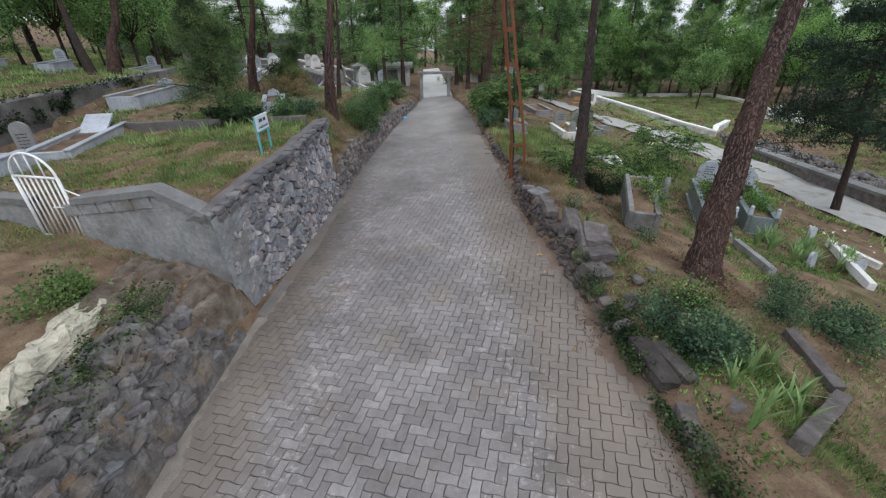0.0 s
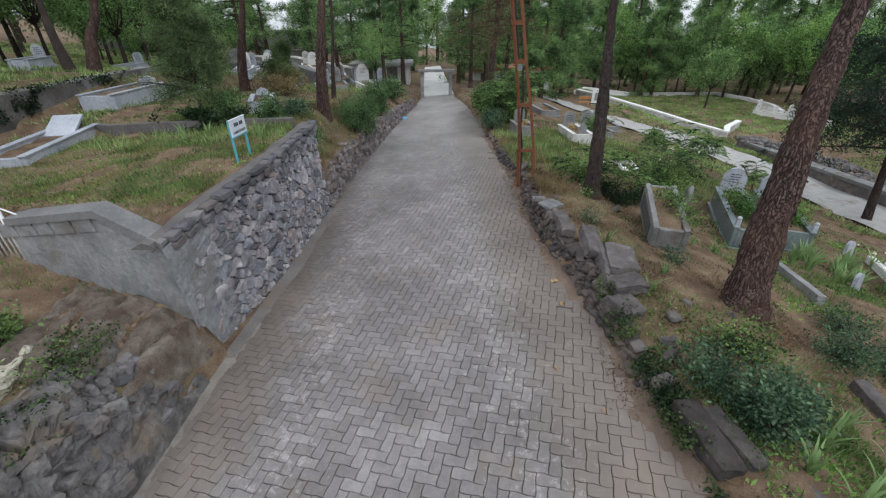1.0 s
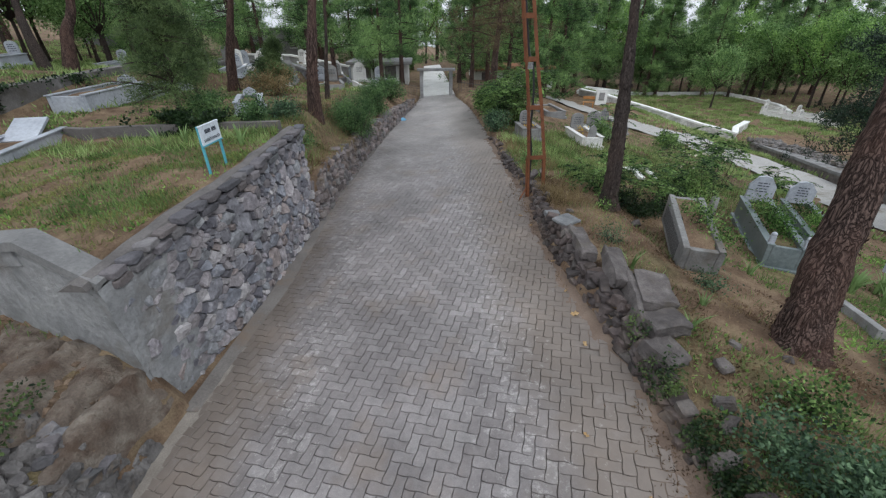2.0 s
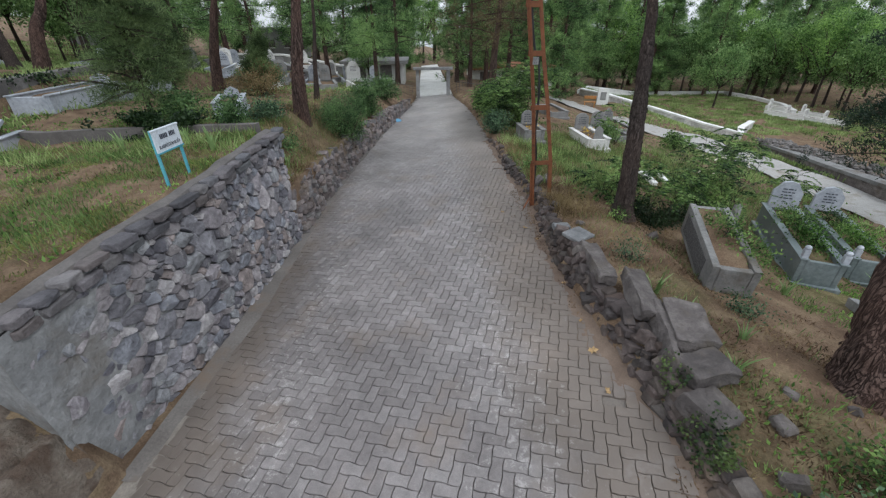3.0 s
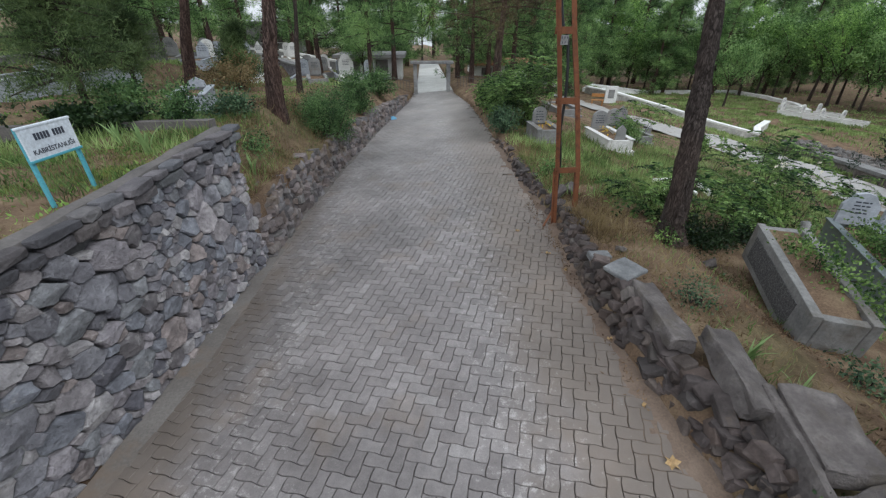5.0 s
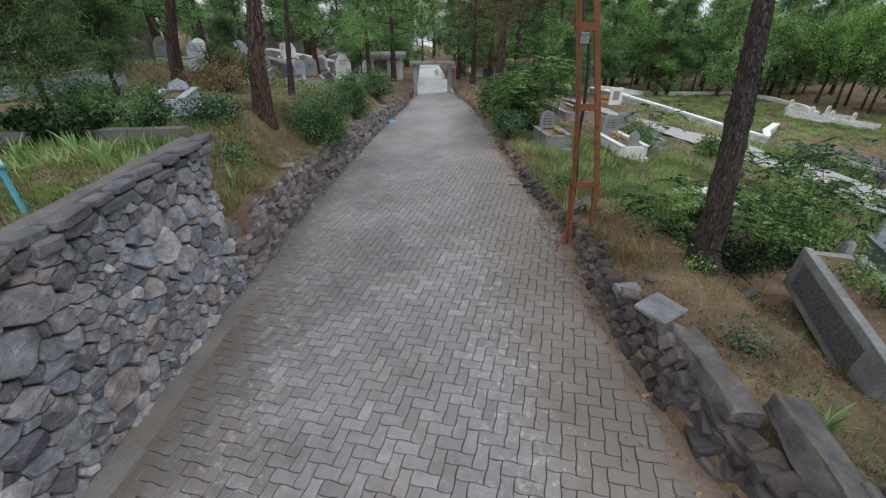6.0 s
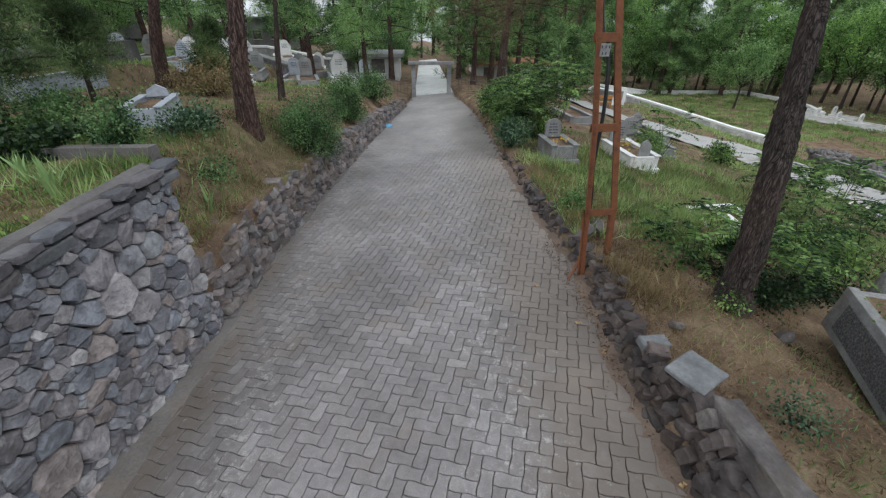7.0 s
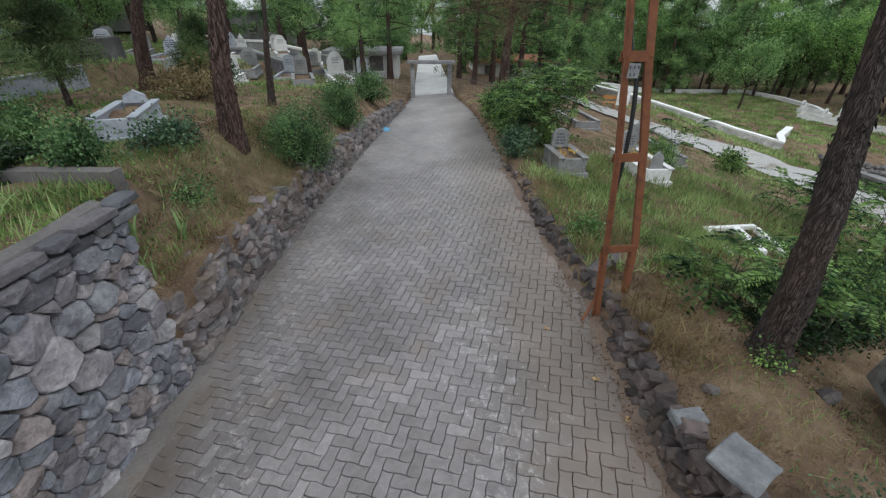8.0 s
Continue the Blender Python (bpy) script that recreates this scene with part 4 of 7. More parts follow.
def kerb_grave(label, m, w, L, h, material, head="arch", head_h=0.7, wall=0.09, filled=True, group="graves", foot=False, bars=True, plinth=True, seed=1, stone=None):
    """A grave: four kerb slabs round a bed of soil, with a headstone at its far end (local +y)."""
    rnd = np.random.default_rng(seed)
    g = thing("grave", label, "grave", m, group)
    if plinth:
        part("plinth", slab_mesh("plinth", (w + 0.12, L + 0.12, h * 0.3), material, 0.012), g)
    z = h * 0.28 if plinth else -0.1
    hh = h - z
    side = slab_mesh("kerb_side", (wall, L, hh), material, 0.012)
    end = slab_mesh("kerb_end", (w - 2 * wall - 0.004, wall, hh * 0.98), material, 0.012)
    for s in (-1, 1):
        part("kerb_side", side, g, m=Matrix.Translation((s * (w - wall) / 2, 0, z)))
        part("kerb_end", end, g, m=Matrix.Translation((0, s * (L - wall) / 2, z)))
    cap = slab_mesh("kerb_cap", (wall + 0.05, L + 0.05, 0.03), material, 0.008)
    for s in (-1, 1):
        part("kerb_cap", cap, g, m=Matrix.Translation((s * (w - wall) / 2, 0, h + 0.002)))
    if filled:
        bm = bmesh.new()
        bmesh.ops.create_grid(bm, x_segments=8, y_segments=16, size=0.5, matrix=Matrix.Diagonal((w - 2 * wall - 0.02, L - 2 * wall - 0.02, 1, 1)))
        jitter(bm, 0.06, 3.0, seed)
        part("soil_bed", mesh_bm("soil_bed", bm, M_GROUND, True), g, m=Matrix.Translation((0, 0, h - 0.06)))
    if head == "arch":
        o = arch_outline(w * 0.62, head_h, w * 0.24)
    elif head == "stepped":
        a = w * 0.42
        o = [(-a, 0), (a, 0), (a, head_h * 0.62), (a * 0.72, head_h * 0.78), (a * 0.5, head_h * 0.94), (0, head_h), (-a * 0.5, head_h * 0.94), (-a * 0.72, head_h * 0.78), (-a, head_h * 0.62)]
    elif head == "point":
        a = w * 0.3
        o = [(-a, 0), (a, 0), (a * 0.85, head_h * 0.6), (0, head_h), (-a * 0.85, head_h * 0.6)]
    else:
        o = None
    if o:
        hs = part("headstone", upright(o, 0.08, stone or material, "headstone"), g, m=Matrix.Translation((0, L / 2 - 0.1, h)))
        if bars:
            lettering_bars("lettering", w * 0.36, 4, 0.022, 0.065, hs, Matrix.Translation((0, -0.043, head_h * 0.72)), rnd)
    if foot:
        part("footstone", upright([(-w * 0.2, 0), (w * 0.2, 0), (w * 0.16, h * 0.7), (0, h * 0.95), (-w * 0.16, h * 0.7)], 0.06, stone or material, "footstone"), g, m=Matrix.Translation((0, -L / 2 + 0.1, h)))
    return g


def foot_posts(g):
    """Two small turned posts on the foot corners of a marble grave."""
    for s in (-1, 1):
        post = slab_mesh("corner_post", (0.09, 0.09, 0.16), M_MARBLE, 0.012)
        c = part("corner_post", post, g, m=Matrix.Translation((s * 0.27, -1.24, 0.635)))
        bm = bmesh.new()
        bmesh.ops.create_icosphere(bm, subdivisions=2, radius=0.05)
        part("finial", mesh_bm("finial", bm, M_MARBLE, True), c, m=Matrix.Translation((0, 0, 0.19)))


def facing(x, y, z, ang):
    return pose(x, y, z, 0, 0, ang)


# graves on the terrace, in front of the ivy-grown wall
kerb_grave("pale blue-grey marble grave near the little gate", facing(-7.95, 9.15, gz(-7.4, 9.2) - 0.06, 6), 0.95, 1.5, 0.34, M_MARBLE, "", seed=3, plinth=False)
g = kerb_grave("pale marble grave with a tilted white slab", facing(-7.9, 11.8, gz(-7.45, 11.8) - 0.06, 13), 0.85, 2.9, 0.24, M_MARBLE, "", seed=4, plinth=False)
part("tilted_slab", slab_mesh("tilted_slab", (0.6, 0.8, 0.06), M_MARBLE, 0.01), g, "white marble slab propped at a slant", m=pose(-0.05, 1.0, 0.3, 24, 0, 0))
for px, py, an in ((-8.62, 11.2, 80), (-9.0, 10.7, 80)):
    hs = thing("headstone", "grey arched headstone below the terrace wall", "headstone", facing(px, py, gz(px, py) - 0.05, an - 62), "headstones")
    part("slab", upright(arch_outline(0.34, 0.78, 0.17), 0.08, M_CONCRETE, "slab"), hs)
    lettering_bars("lettering", 0.2, 5, 0.02, 0.07, hs, Matrix.Translation((0, -0.043, 0.52)), np.random.default_rng(8))
kerb_grave("long pale marble grave under the terrace wall", facing(-8.7, 16.0, gz(-8.55, 16.0) + 0.02, 3), 0.9, 2.7, 0.4, M_MARBLE, "point", 0.24, seed=5, plinth=False)
kerb_grave("long pale marble grave under the terrace wall", facing(-8.85, 18.9, gz(-8.4, 18.9) + 0.05, 3), 0.9, 2.7, 0.4, M_MARBLE, "point", 0.24, seed=6, plinth=False)
kerb_grave("low grey marble grave on the bank among grass", facing(-4.66, 15.72, gz(-4.7, 15.6) - 0.1, 17), 0.65, 1.5, 0.4, M_MARBLE, "point", 0.22, seed=7, bars=False)
for k, (gx, gy, an) in enumerate(((-13.6, 19.0, 20), (-15.2, 18.0, 20), (-12.2, 22.0, 10))):
    kerb_grave("grey marble grave on the upper terrace", facing(gx, gy, gz(gx, gy) - 0.03, an), 0.55, 1.9, 0.34, M_MARBLE, "arch", 0.42, seed=20 + k)
# graves higher up beyond the bank
for k, (gx, gy, hd, hh) in enumerate(((-7.0, 25.2, "arch", 0.5), (-8.6, 24.4, "point", 0.5), (-4.5, 26.5, "arch", 0.6), (-3.0, 26.8, "stepped", 0.75), (-5.8, 28.8, "arch", 0.6), (-7.4, 28.4, "stepped", 0.6), (-9.6, 27.2, "arch", 0.6), (-2.2, 29.4, "arch", 0.6), (-6.2, 31.4, "stepped", 0.7), (-9.0, 32.0, "point", 0.7), (-11.5, 25.4, "arch", 0.6), (-12.5, 29.5, "stepped", 0.7), (-8.2, 26.6, "stepped", 0.6), (-10.2, 29.4, "arch", 0.6), (-5.6, 33.5, "arch", 0.6), (-7.6, 34.6, "stepped", 0.7), (-10.8, 34.2, "arch", 0.7), (-12.8, 33.6, "stepped", 0.7), (-9.0, 37.8, "arch", 0.7), (-12.0, 38.2, "stepped", 0.7), (-14.6, 37.0, "arch", 0.7), (-6.4, 37.2, "stepped", 0.7), (-4.2, 31.6, "arch", 0.6), (-15.2, 31.4, "arch", 0.7))):
    kerb_grave("white marble grave on the hillside among trees", facing(gx, gy, gz(gx, gy) - 0.08, 6 + 5 * (k % 4)), 0.85, 1.9, 0.36, (M_PATH, M_MARBLE, M_CONCRETE)[k % 3], hd, hh * 1.25, seed=30 + k, group="hillside graves")

# graves and stones on the lower side
g = kerb_grave("green-grey marble grave with a stepped headstone and planted bed", facing(7.45, 11.2, gz(7.45, 11.2) - 0.1, -26), 0.62, 2.6, 0.62, M_GREEN_MARBLE, "stepped", 0.6, wall=0.08, seed=50, stone=M_MARBLE)
foot_posts(g)
g = kerb_grave("green-grey marble grave with a stepped headstone and planted bed", facing(8.85, 11.55, gz(8.85, 11.55) - 0.02, -26), 0.62, 2.6, 0.62, M_GREEN_MARBLE, "stepped", 0.55, wall=0.08, seed=51, stone=M_MARBLE)
foot_posts(g)
kerb_grave("white kerbed grave with an arched headstone and flowers", facing(5.55, 17.3, gz(5.55, 17.1) - 0.04, 2), 0.7, 1.55, 0.4, M_PATH, "arch", 0.5, seed=53, foot=True, stone=M_CONCRETE)
g = kerb_grave("small weathered grave with an arched headstone on steps", facing(3.42, 16.5, gz(3.42, 16.4) - 0.06, 3), 0.58, 0.95, 0.42, M_TROUGH, "arch", 0.4, seed=54)
for k, (gx, gy, an) in enumerate(((7.2, 19.6, 5), (8.8, 22.4, 0), (5.8, 22.4, 5))):
    kerb_grave("low pale grave among weeds on the lower slope", facing(gx, gy, gz(gx, gy) - 0.05, an), 0.85, 1.9, 0.3, M_CONCRETE, ("arch", "point", "")[k % 3], 0.55, seed=60 + k, group="lower graves")
for k, (gx, gy, an) in enumerate(((29.8, 37.6, 20), (30.3, 36.3, 20), (30.9, 35.2, 20), (31.6, 34.2, 20), (32.3, 37.0, 20), (31.4, 39.5, 20))):
    kerb_grave("small white grave in the walled field", facing(gx, gy, gz(gx, gy), an), 0.8, 1.6, 0.35, M_PATH, "arch", 0.6, seed=70 + k, group="field graves")


def white_strips():
    """A grave frame of three white marble strips lying in the grass."""
    g = thing("marble_plot", "flat grave plot of white marble strips in the grass", "grave", facing(5.8, 13.9, gz(5.8, 13.9) + 0.02, 0), "lower graves")
    for x0, y0, x1, y1, w in ((-0.44, 0.4, -0.58, -0.42, 0.09), (0.14, 0.48, 0.0, -0.38, 0.13), (0.5, 0.42, 0.34, -0.4, 0.08)):
        L = math.hypot(x1 - x0, y1 - y0)
        an = math.degrees(math.atan2(-(x1 - x0), y1 - y0))
        part("strip", slab_mesh("strip", (w, L, 0.09), M_WHITEWASH, 0.008), g, m=pose((x0 + x1) / 2, (y0 + y1) / 2, 0, 0, 0, an))
    part("strip", slab_mesh("strip", (1.0, 0.08, 0.08), M_WHITEWASH, 0.008), g, m=pose(0.05, 0.5, 0, 0, 0, 4))


white_strips()


def make_planter():
    """The rough concrete trough: four thick sides with a pebbled panel, soil inside."""
    L, w, h, t = 1.88, 0.6, 0.56, 0.1
    g = thing("planter", "rough concrete grave trough filled with soil and shoots", "planter", pose(4.88, 10.04, -0.08, 6, 0, -21))
    for s in (-1, 1):
        part("long_side", slab_mesh("long_side", (t, L, h), M_TROUGH, 0.012, 0.008, 3 + s, 3), g, m=Matrix.Translation((s * (w - t) / 2, 0, 0)))
        part("short_side", slab_mesh("short_side", (w - 2 * t - 0.004, t, h - 0.03), M_TROUGH, 0.012, 0.008, 7 + s, 3), g, m=Matrix.Translation((0, s * (L - t) / 2, 0)))
    part("pebbled_panel", slab_mesh("pebbled_panel", (0.012, L * 0.74, h * 0.62), M_PEBBLE, 0.003), g, "dark pebbledash panel", m=Matrix.Translation((-w / 2 - 0.004, 0.06, h * 0.18)))
    bm = bmesh.new()
    bmesh.ops.create_grid(bm, x_segments=8, y_segments=20, size=0.5, matrix=Matrix.Diagonal((w - 2 * t - 0.01, L - 2 * t - 0.01, 1, 1)))
    jitter(bm, 0.05, 4)
    part("soil_bed", mesh_bm("soil_bed", bm, M_GROUND, True), g, m=Matrix.Translation((0, 0, h - 0.035)))


make_planter()


def weathered_post():
    """A grey stone marker, worn round, leaning among the shrubs."""
    bm = bmesh.new()
    rod((0, 0, -0.1), (0.05, 0.02, 0.62), 0.1, 9, bm, 0.085)
    bmesh.ops.subdivide_edges(bm, edges=bm.edges[:], cuts=2, use_grid_fill=True)
    jitter(bm, 0.035, 6.0, 2)
    thing("stone_post", "worn grey-brown stone marker leaning among shrubs", "post", pose(6.5, 11.75, gz(6.5, 11.75)), data=mesh_bm("stone_post", bm, M_TROUGH, True))


weathered_post()


def angle_iron(a, b, w=0.06, t=0.007, flip=1, name="leg"):
    """An L-section bar from a to b."""
    a, b = Vector(a), Vector(b)
    m = Matrix.Translation(a) @ (b - a).to_track_quat("Z", "Y").to_matrix().to_4x4()
    L = (b - a).length
    o = [(0, 0), (w * flip, 0), (w * flip, t), (t * flip, t), (t * flip, w), (0, w)]
    bm = prism(o if flip > 0 else o[::-1], 0, L, m=m)
    bmesh.ops.recalc_face_normals(bm, faces=bm.faces[:])
    return mesh_bm(name, bm, M_RUST)


def make_pole():
    base = Vector((2.4, 11.92, 0.12))
    p = thing("lattice_pole", "rusty orange lattice pole of angle iron with a black cable", "utility pole", Matrix.Translation(base))

    def left(z):
        return Vector((np.interp(z, [0.12, 1.1, 2.08, 2.9, 6.5], [2.36, 2.29, 2.19, 2.07, 1.55]), np.interp(z, [0.15, 1.0, 3.3, 6.5], [11.86, 11.93, 12.0, 12.2]), z)) - base

    def right(z):
        return Vector((np.interp(z, [0.3, 1.1, 2.08, 2.9, 6.5], [2.72, 2.62, 2.45, 2.28, 1.68]), np.interp(z, [0.15, 1.0, 3.3, 6.5], [11.96, 11.95, 12.02, 12.2]), z)) - base

    for side, flip in ((left, 1), (right, -1)):
        for z0, z1 in ((0.12, 1.05), (1.04, 2.08), (2.07, 2.9), (2.89, 6.5)):
            part("leg", angle_iron(side(z0), side(z1), 0.062, 0.008, flip), p)
    for z in (1.05, 2.04, 2.9, 3.6, 4.4, 5.2, 6.0):
        a, b = left(z), right(z)
        m = Matrix.Translation((a + b) / 2 + Vector((0, -0.012, 0))) @ (b - a).to_track_quat("X", "Z").to_matrix().to_4x4()
        part("brace", mesh_bm("brace", box(((b - a).length + 0.05, 0.012, 0.085), bevel=0.002, m=m), M_RUST), p)
    foot = bmesh.new()
    rod(left(0.42) + Vector((0, 0.02, 0)), left(0.14) + Vector((-0.22, -0.1, -0.02)), 0.016, 6, foot)
    part("stay", mesh_bm("stay", foot, M_RUST), p)
    pl = part("number_plate", mesh_bm("number_plate", box((0.1, 0.006, 0.115), bevel=0.002), M_CONCRETE), p, "small white metal plate", m=Matrix.Translation(Vector((2.18, 11.96, 2.79)) - base))
    bm = bmesh.new()
    for r in range(2):
        for k in range(3 - r):
            box((0.01, 0.004, 0.025), (-0.035 + 0.035 * k + 0.01 * r, -0.005, 0.028 - 0.056 * r), bm=bm)
    tagged(part("plate_marking", mesh_bm("plate_marking", bm, M_INK), pl), kind="stuff")
    path = spline([Vector(q) - base for q in ((2.42, 12.05, 0.25), (2.4, 12.06, 1.1), (2.32, 12.02, 1.6), (2.32, 12.02, 2.08), (2.29, 12.02, 2.5), (2.24, 12.06, 2.85), (2.12, 12.14, 3.3), (1.68, 12.26, 6.4))], 40)
    v, f = tube(path, [0.02] * len(path), 8)
    part("cable", mesh_of("cable", v, f, M_CABLE, True), p)


make_pole()


def make_sign():
    zb = gz(-2.97, 9.7)
    s = thing("sign", "white sign board in a teal frame on two legs", "sign", Matrix.Translation((-2.98, 9.68, zb + 0.02)))
    a, b = Vector((0, 0, 0)), Vector((0.03, 0.47, 0.0))
    top = 2.22 - zb
    for p in (a, b):
        part("leg", mesh_bm("leg", box((0.035, 0.032, top + 0.2), (p.x, p.y, top / 2 - 0.1), 0.006), M_TEAL), s)
    d = b - a
    m = Matrix.Translation((a + b) / 2 + Vector((0.024, -0.005, top - 0.14))) @ Matrix.Rotation(math.atan2(d.y, d.x) - math.pi, 4, "Z")
    W, H = d.length + 0.03, 0.27
    bd = part("board", mesh_bm("board", box((W, 0.02, H), bevel=0.003), M_SIGN), s, "white painted board", m=m)
    for dz in (-1, 1):
        part("frame_rail", mesh_bm("frame_rail", box((W + 0.02, 0.03, 0.022), bevel=0.004), M_TEAL if dz < 0 else M_SIGN), s, m=m @ Matrix.Translation((0, 0, dz * H / 2)))
    # first line: a name, as bars; second line is the word for cemetery
    bm = bmesh.new()
    x = -0.15
    for L in (0.13, 0.16):
        n = int(L / 0.03)
        for k in range(n):
            box((0.02, 0.004, 0.055), (x + 0.01 + 0.03 * k, 0.012, 0.05), bm=bm)
        x += L + 0.02
    tagged(part("name_line", mesh_bm("name_line", bm, M_INK), bd), kind="stuff")
    cu = bpy.data.curves.new("cemetery_line", "FONT")
    cu.body = "KABRİSTANLIĞI"
    cu.size, cu.align_x, cu.align_y, cu.extrude = 0.058, "CENTER", "CENTER", 0.0015
    tmp = bpy.data.objects.new("tmp", cu)
    scene.collection.objects.link(tmp)
    me = bpy.data.meshes.new_from_object(tmp.evaluated_get(bpy.context.evaluated_depsgraph_get()))
    bpy.data.objects.remove(tmp)
    me.materials.clear()
    me.materials.append(M_INK)
    part("cemetery_line", me, bd, m=Matrix.Translation((0, 0.0125, -0.07)) @ Matrix.Rotation(math.pi, 4, "Z") @ Matrix.Rotation(math.pi / 2, 4, "X"))
    # the face looks back along the lane
    return s


make_sign()


def make_gate():
    """Small white gate of tubes with an arched top, standing ajar in the gap of the rendered wall."""
    g = thing("gate", "white tube-metal gate with an arched top, beside the rendered wall", "gate", facing(-5.68, 7.98, 0.72, -14))
    w, h = 0.82, 1.02
    def tube_part(name, a, b, r=0.016):
        part(name, mesh_bm(name, rod(a, b, r, 8), M_WHITE_METAL, True), g)
    for s in (-1, 1):
        tube_part("post", (s * w / 2, 0, 0), (s * w / 2, 0, h), 0.024)
    for z in (0.03, h):
        tube_part("rail", (-w / 2, 0, z), (w / 2, 0, z), 0.02)
    for k in range(1, 8):
        x = -w / 2 + w * k / 8
        tube_part("bar", (x, 0, 0.03), (x, 0, h), 0.012)
    arc = [Vector((w / 2 * math.cos(a), 0, h + 0.36 * math.sin(a))) for a in np.linspace(0, math.pi, 15)]
    v, f = tube(arc, [0.018] * len(arc), 8)
    part("arch", mesh_of("arch", v, f, M_WHITE_METAL, True), g)
    for k in (-1, 0, 1):
        tube_part("arch_bar", (k * 0.2, 0, h), (k * 0.2, 0, h + 0.36 * math.sqrt(1 - (k * 0.2 / (w / 2)) ** 2)), 0.011)
    tube_part("latch", (0.1, -0.02, 0.55), (w / 2 + 0.06, -0.02, 0.57), 0.012)
    tube_part("stay", (w / 2, 0.0, 0.86), (w / 2 + 0.42, 0.1, 0.62), 0.01)
    part("threshold", slab_mesh("threshold", (0.95, 0.3, 0.14), M_CONCRETE, 0.02, 0.02, 4, 2), g, "worn stone step", m=Matrix.Translation((0, 0.0, -0.14)))


make_gate()


def make_kerb_beams():
    for k, (x0, y0, x1, y1) in enumerate(((4.86, 4.96, 3.3, 4.05), (4.9, 5.06, 5.06, 6.0))):
        L = math.hypot(x1 - x0, y1 - y0)
        an = math.degrees(math.atan2(-(x1 - x0), y1 - y0))
        cx, cy = (x0 + x1) / 2, (y0 + y1) / 2
        tilt = math.degrees(math.atan2(gz(x1, y1) - gz(x0, y0), L))
        thing("kerb_stone", "grey concrete kerb lying along a weedy plot", "kerb", pose(cx, cy, (gz(x0, y0) + gz(x1, y1)) / 2 - 0.02, tilt, 0, an), "kerbs", data=slab_mesh("kerb_stone", (0.15, L, 0.16), M_SLAB, 0.015, 0.012, k, 4))
    for k, (x, y, an) in enumerate(((8.3, 8.85, 20), (9.3, 8.75, -15), (10.0, 10.6, 10))):
        o = arch_outline(0.22, 0.42, 0.1)
        thing("broken_headstone", "small white weathered headstone leaning in the grass", "headstone", pose(x, y, gz(x, y) - 0.05, -8, 4, an), "headstones", data=upright(o, 0.06, M_MARBLE, "broken_headstone"))
    for k, (x0, y0, x1, y1) in enumerate(((8.5, 7.8, 10.2, 10.3), (10.4, 9.2, 10.2, 10.0), (6.28, 7.7, 6.96, 9.45))):
        L = math.hypot(x1 - x0, y1 - y0)
        an = math.degrees(math.atan2(-(x1 - x0), y1 - y0))
        tilt = math.degrees(math.atan2(gz(x1, y1) - gz(x0, y0), L))
        thing("kerb_stone", "pale grave kerb half sunk in weeds", "kerb", pose((x0 + x1) / 2, (y0 + y1) / 2, (gz(x0, y0) + gz(x1, y1)) / 2, tilt, 0, an), "kerbs", data=slab_mesh("kerb_stone", (0.12, L, 0.16), M_PATH if k < 2 else M_CONCRETE, 0.012, 0.01, 9 + k, 3))


make_kerb_beams()


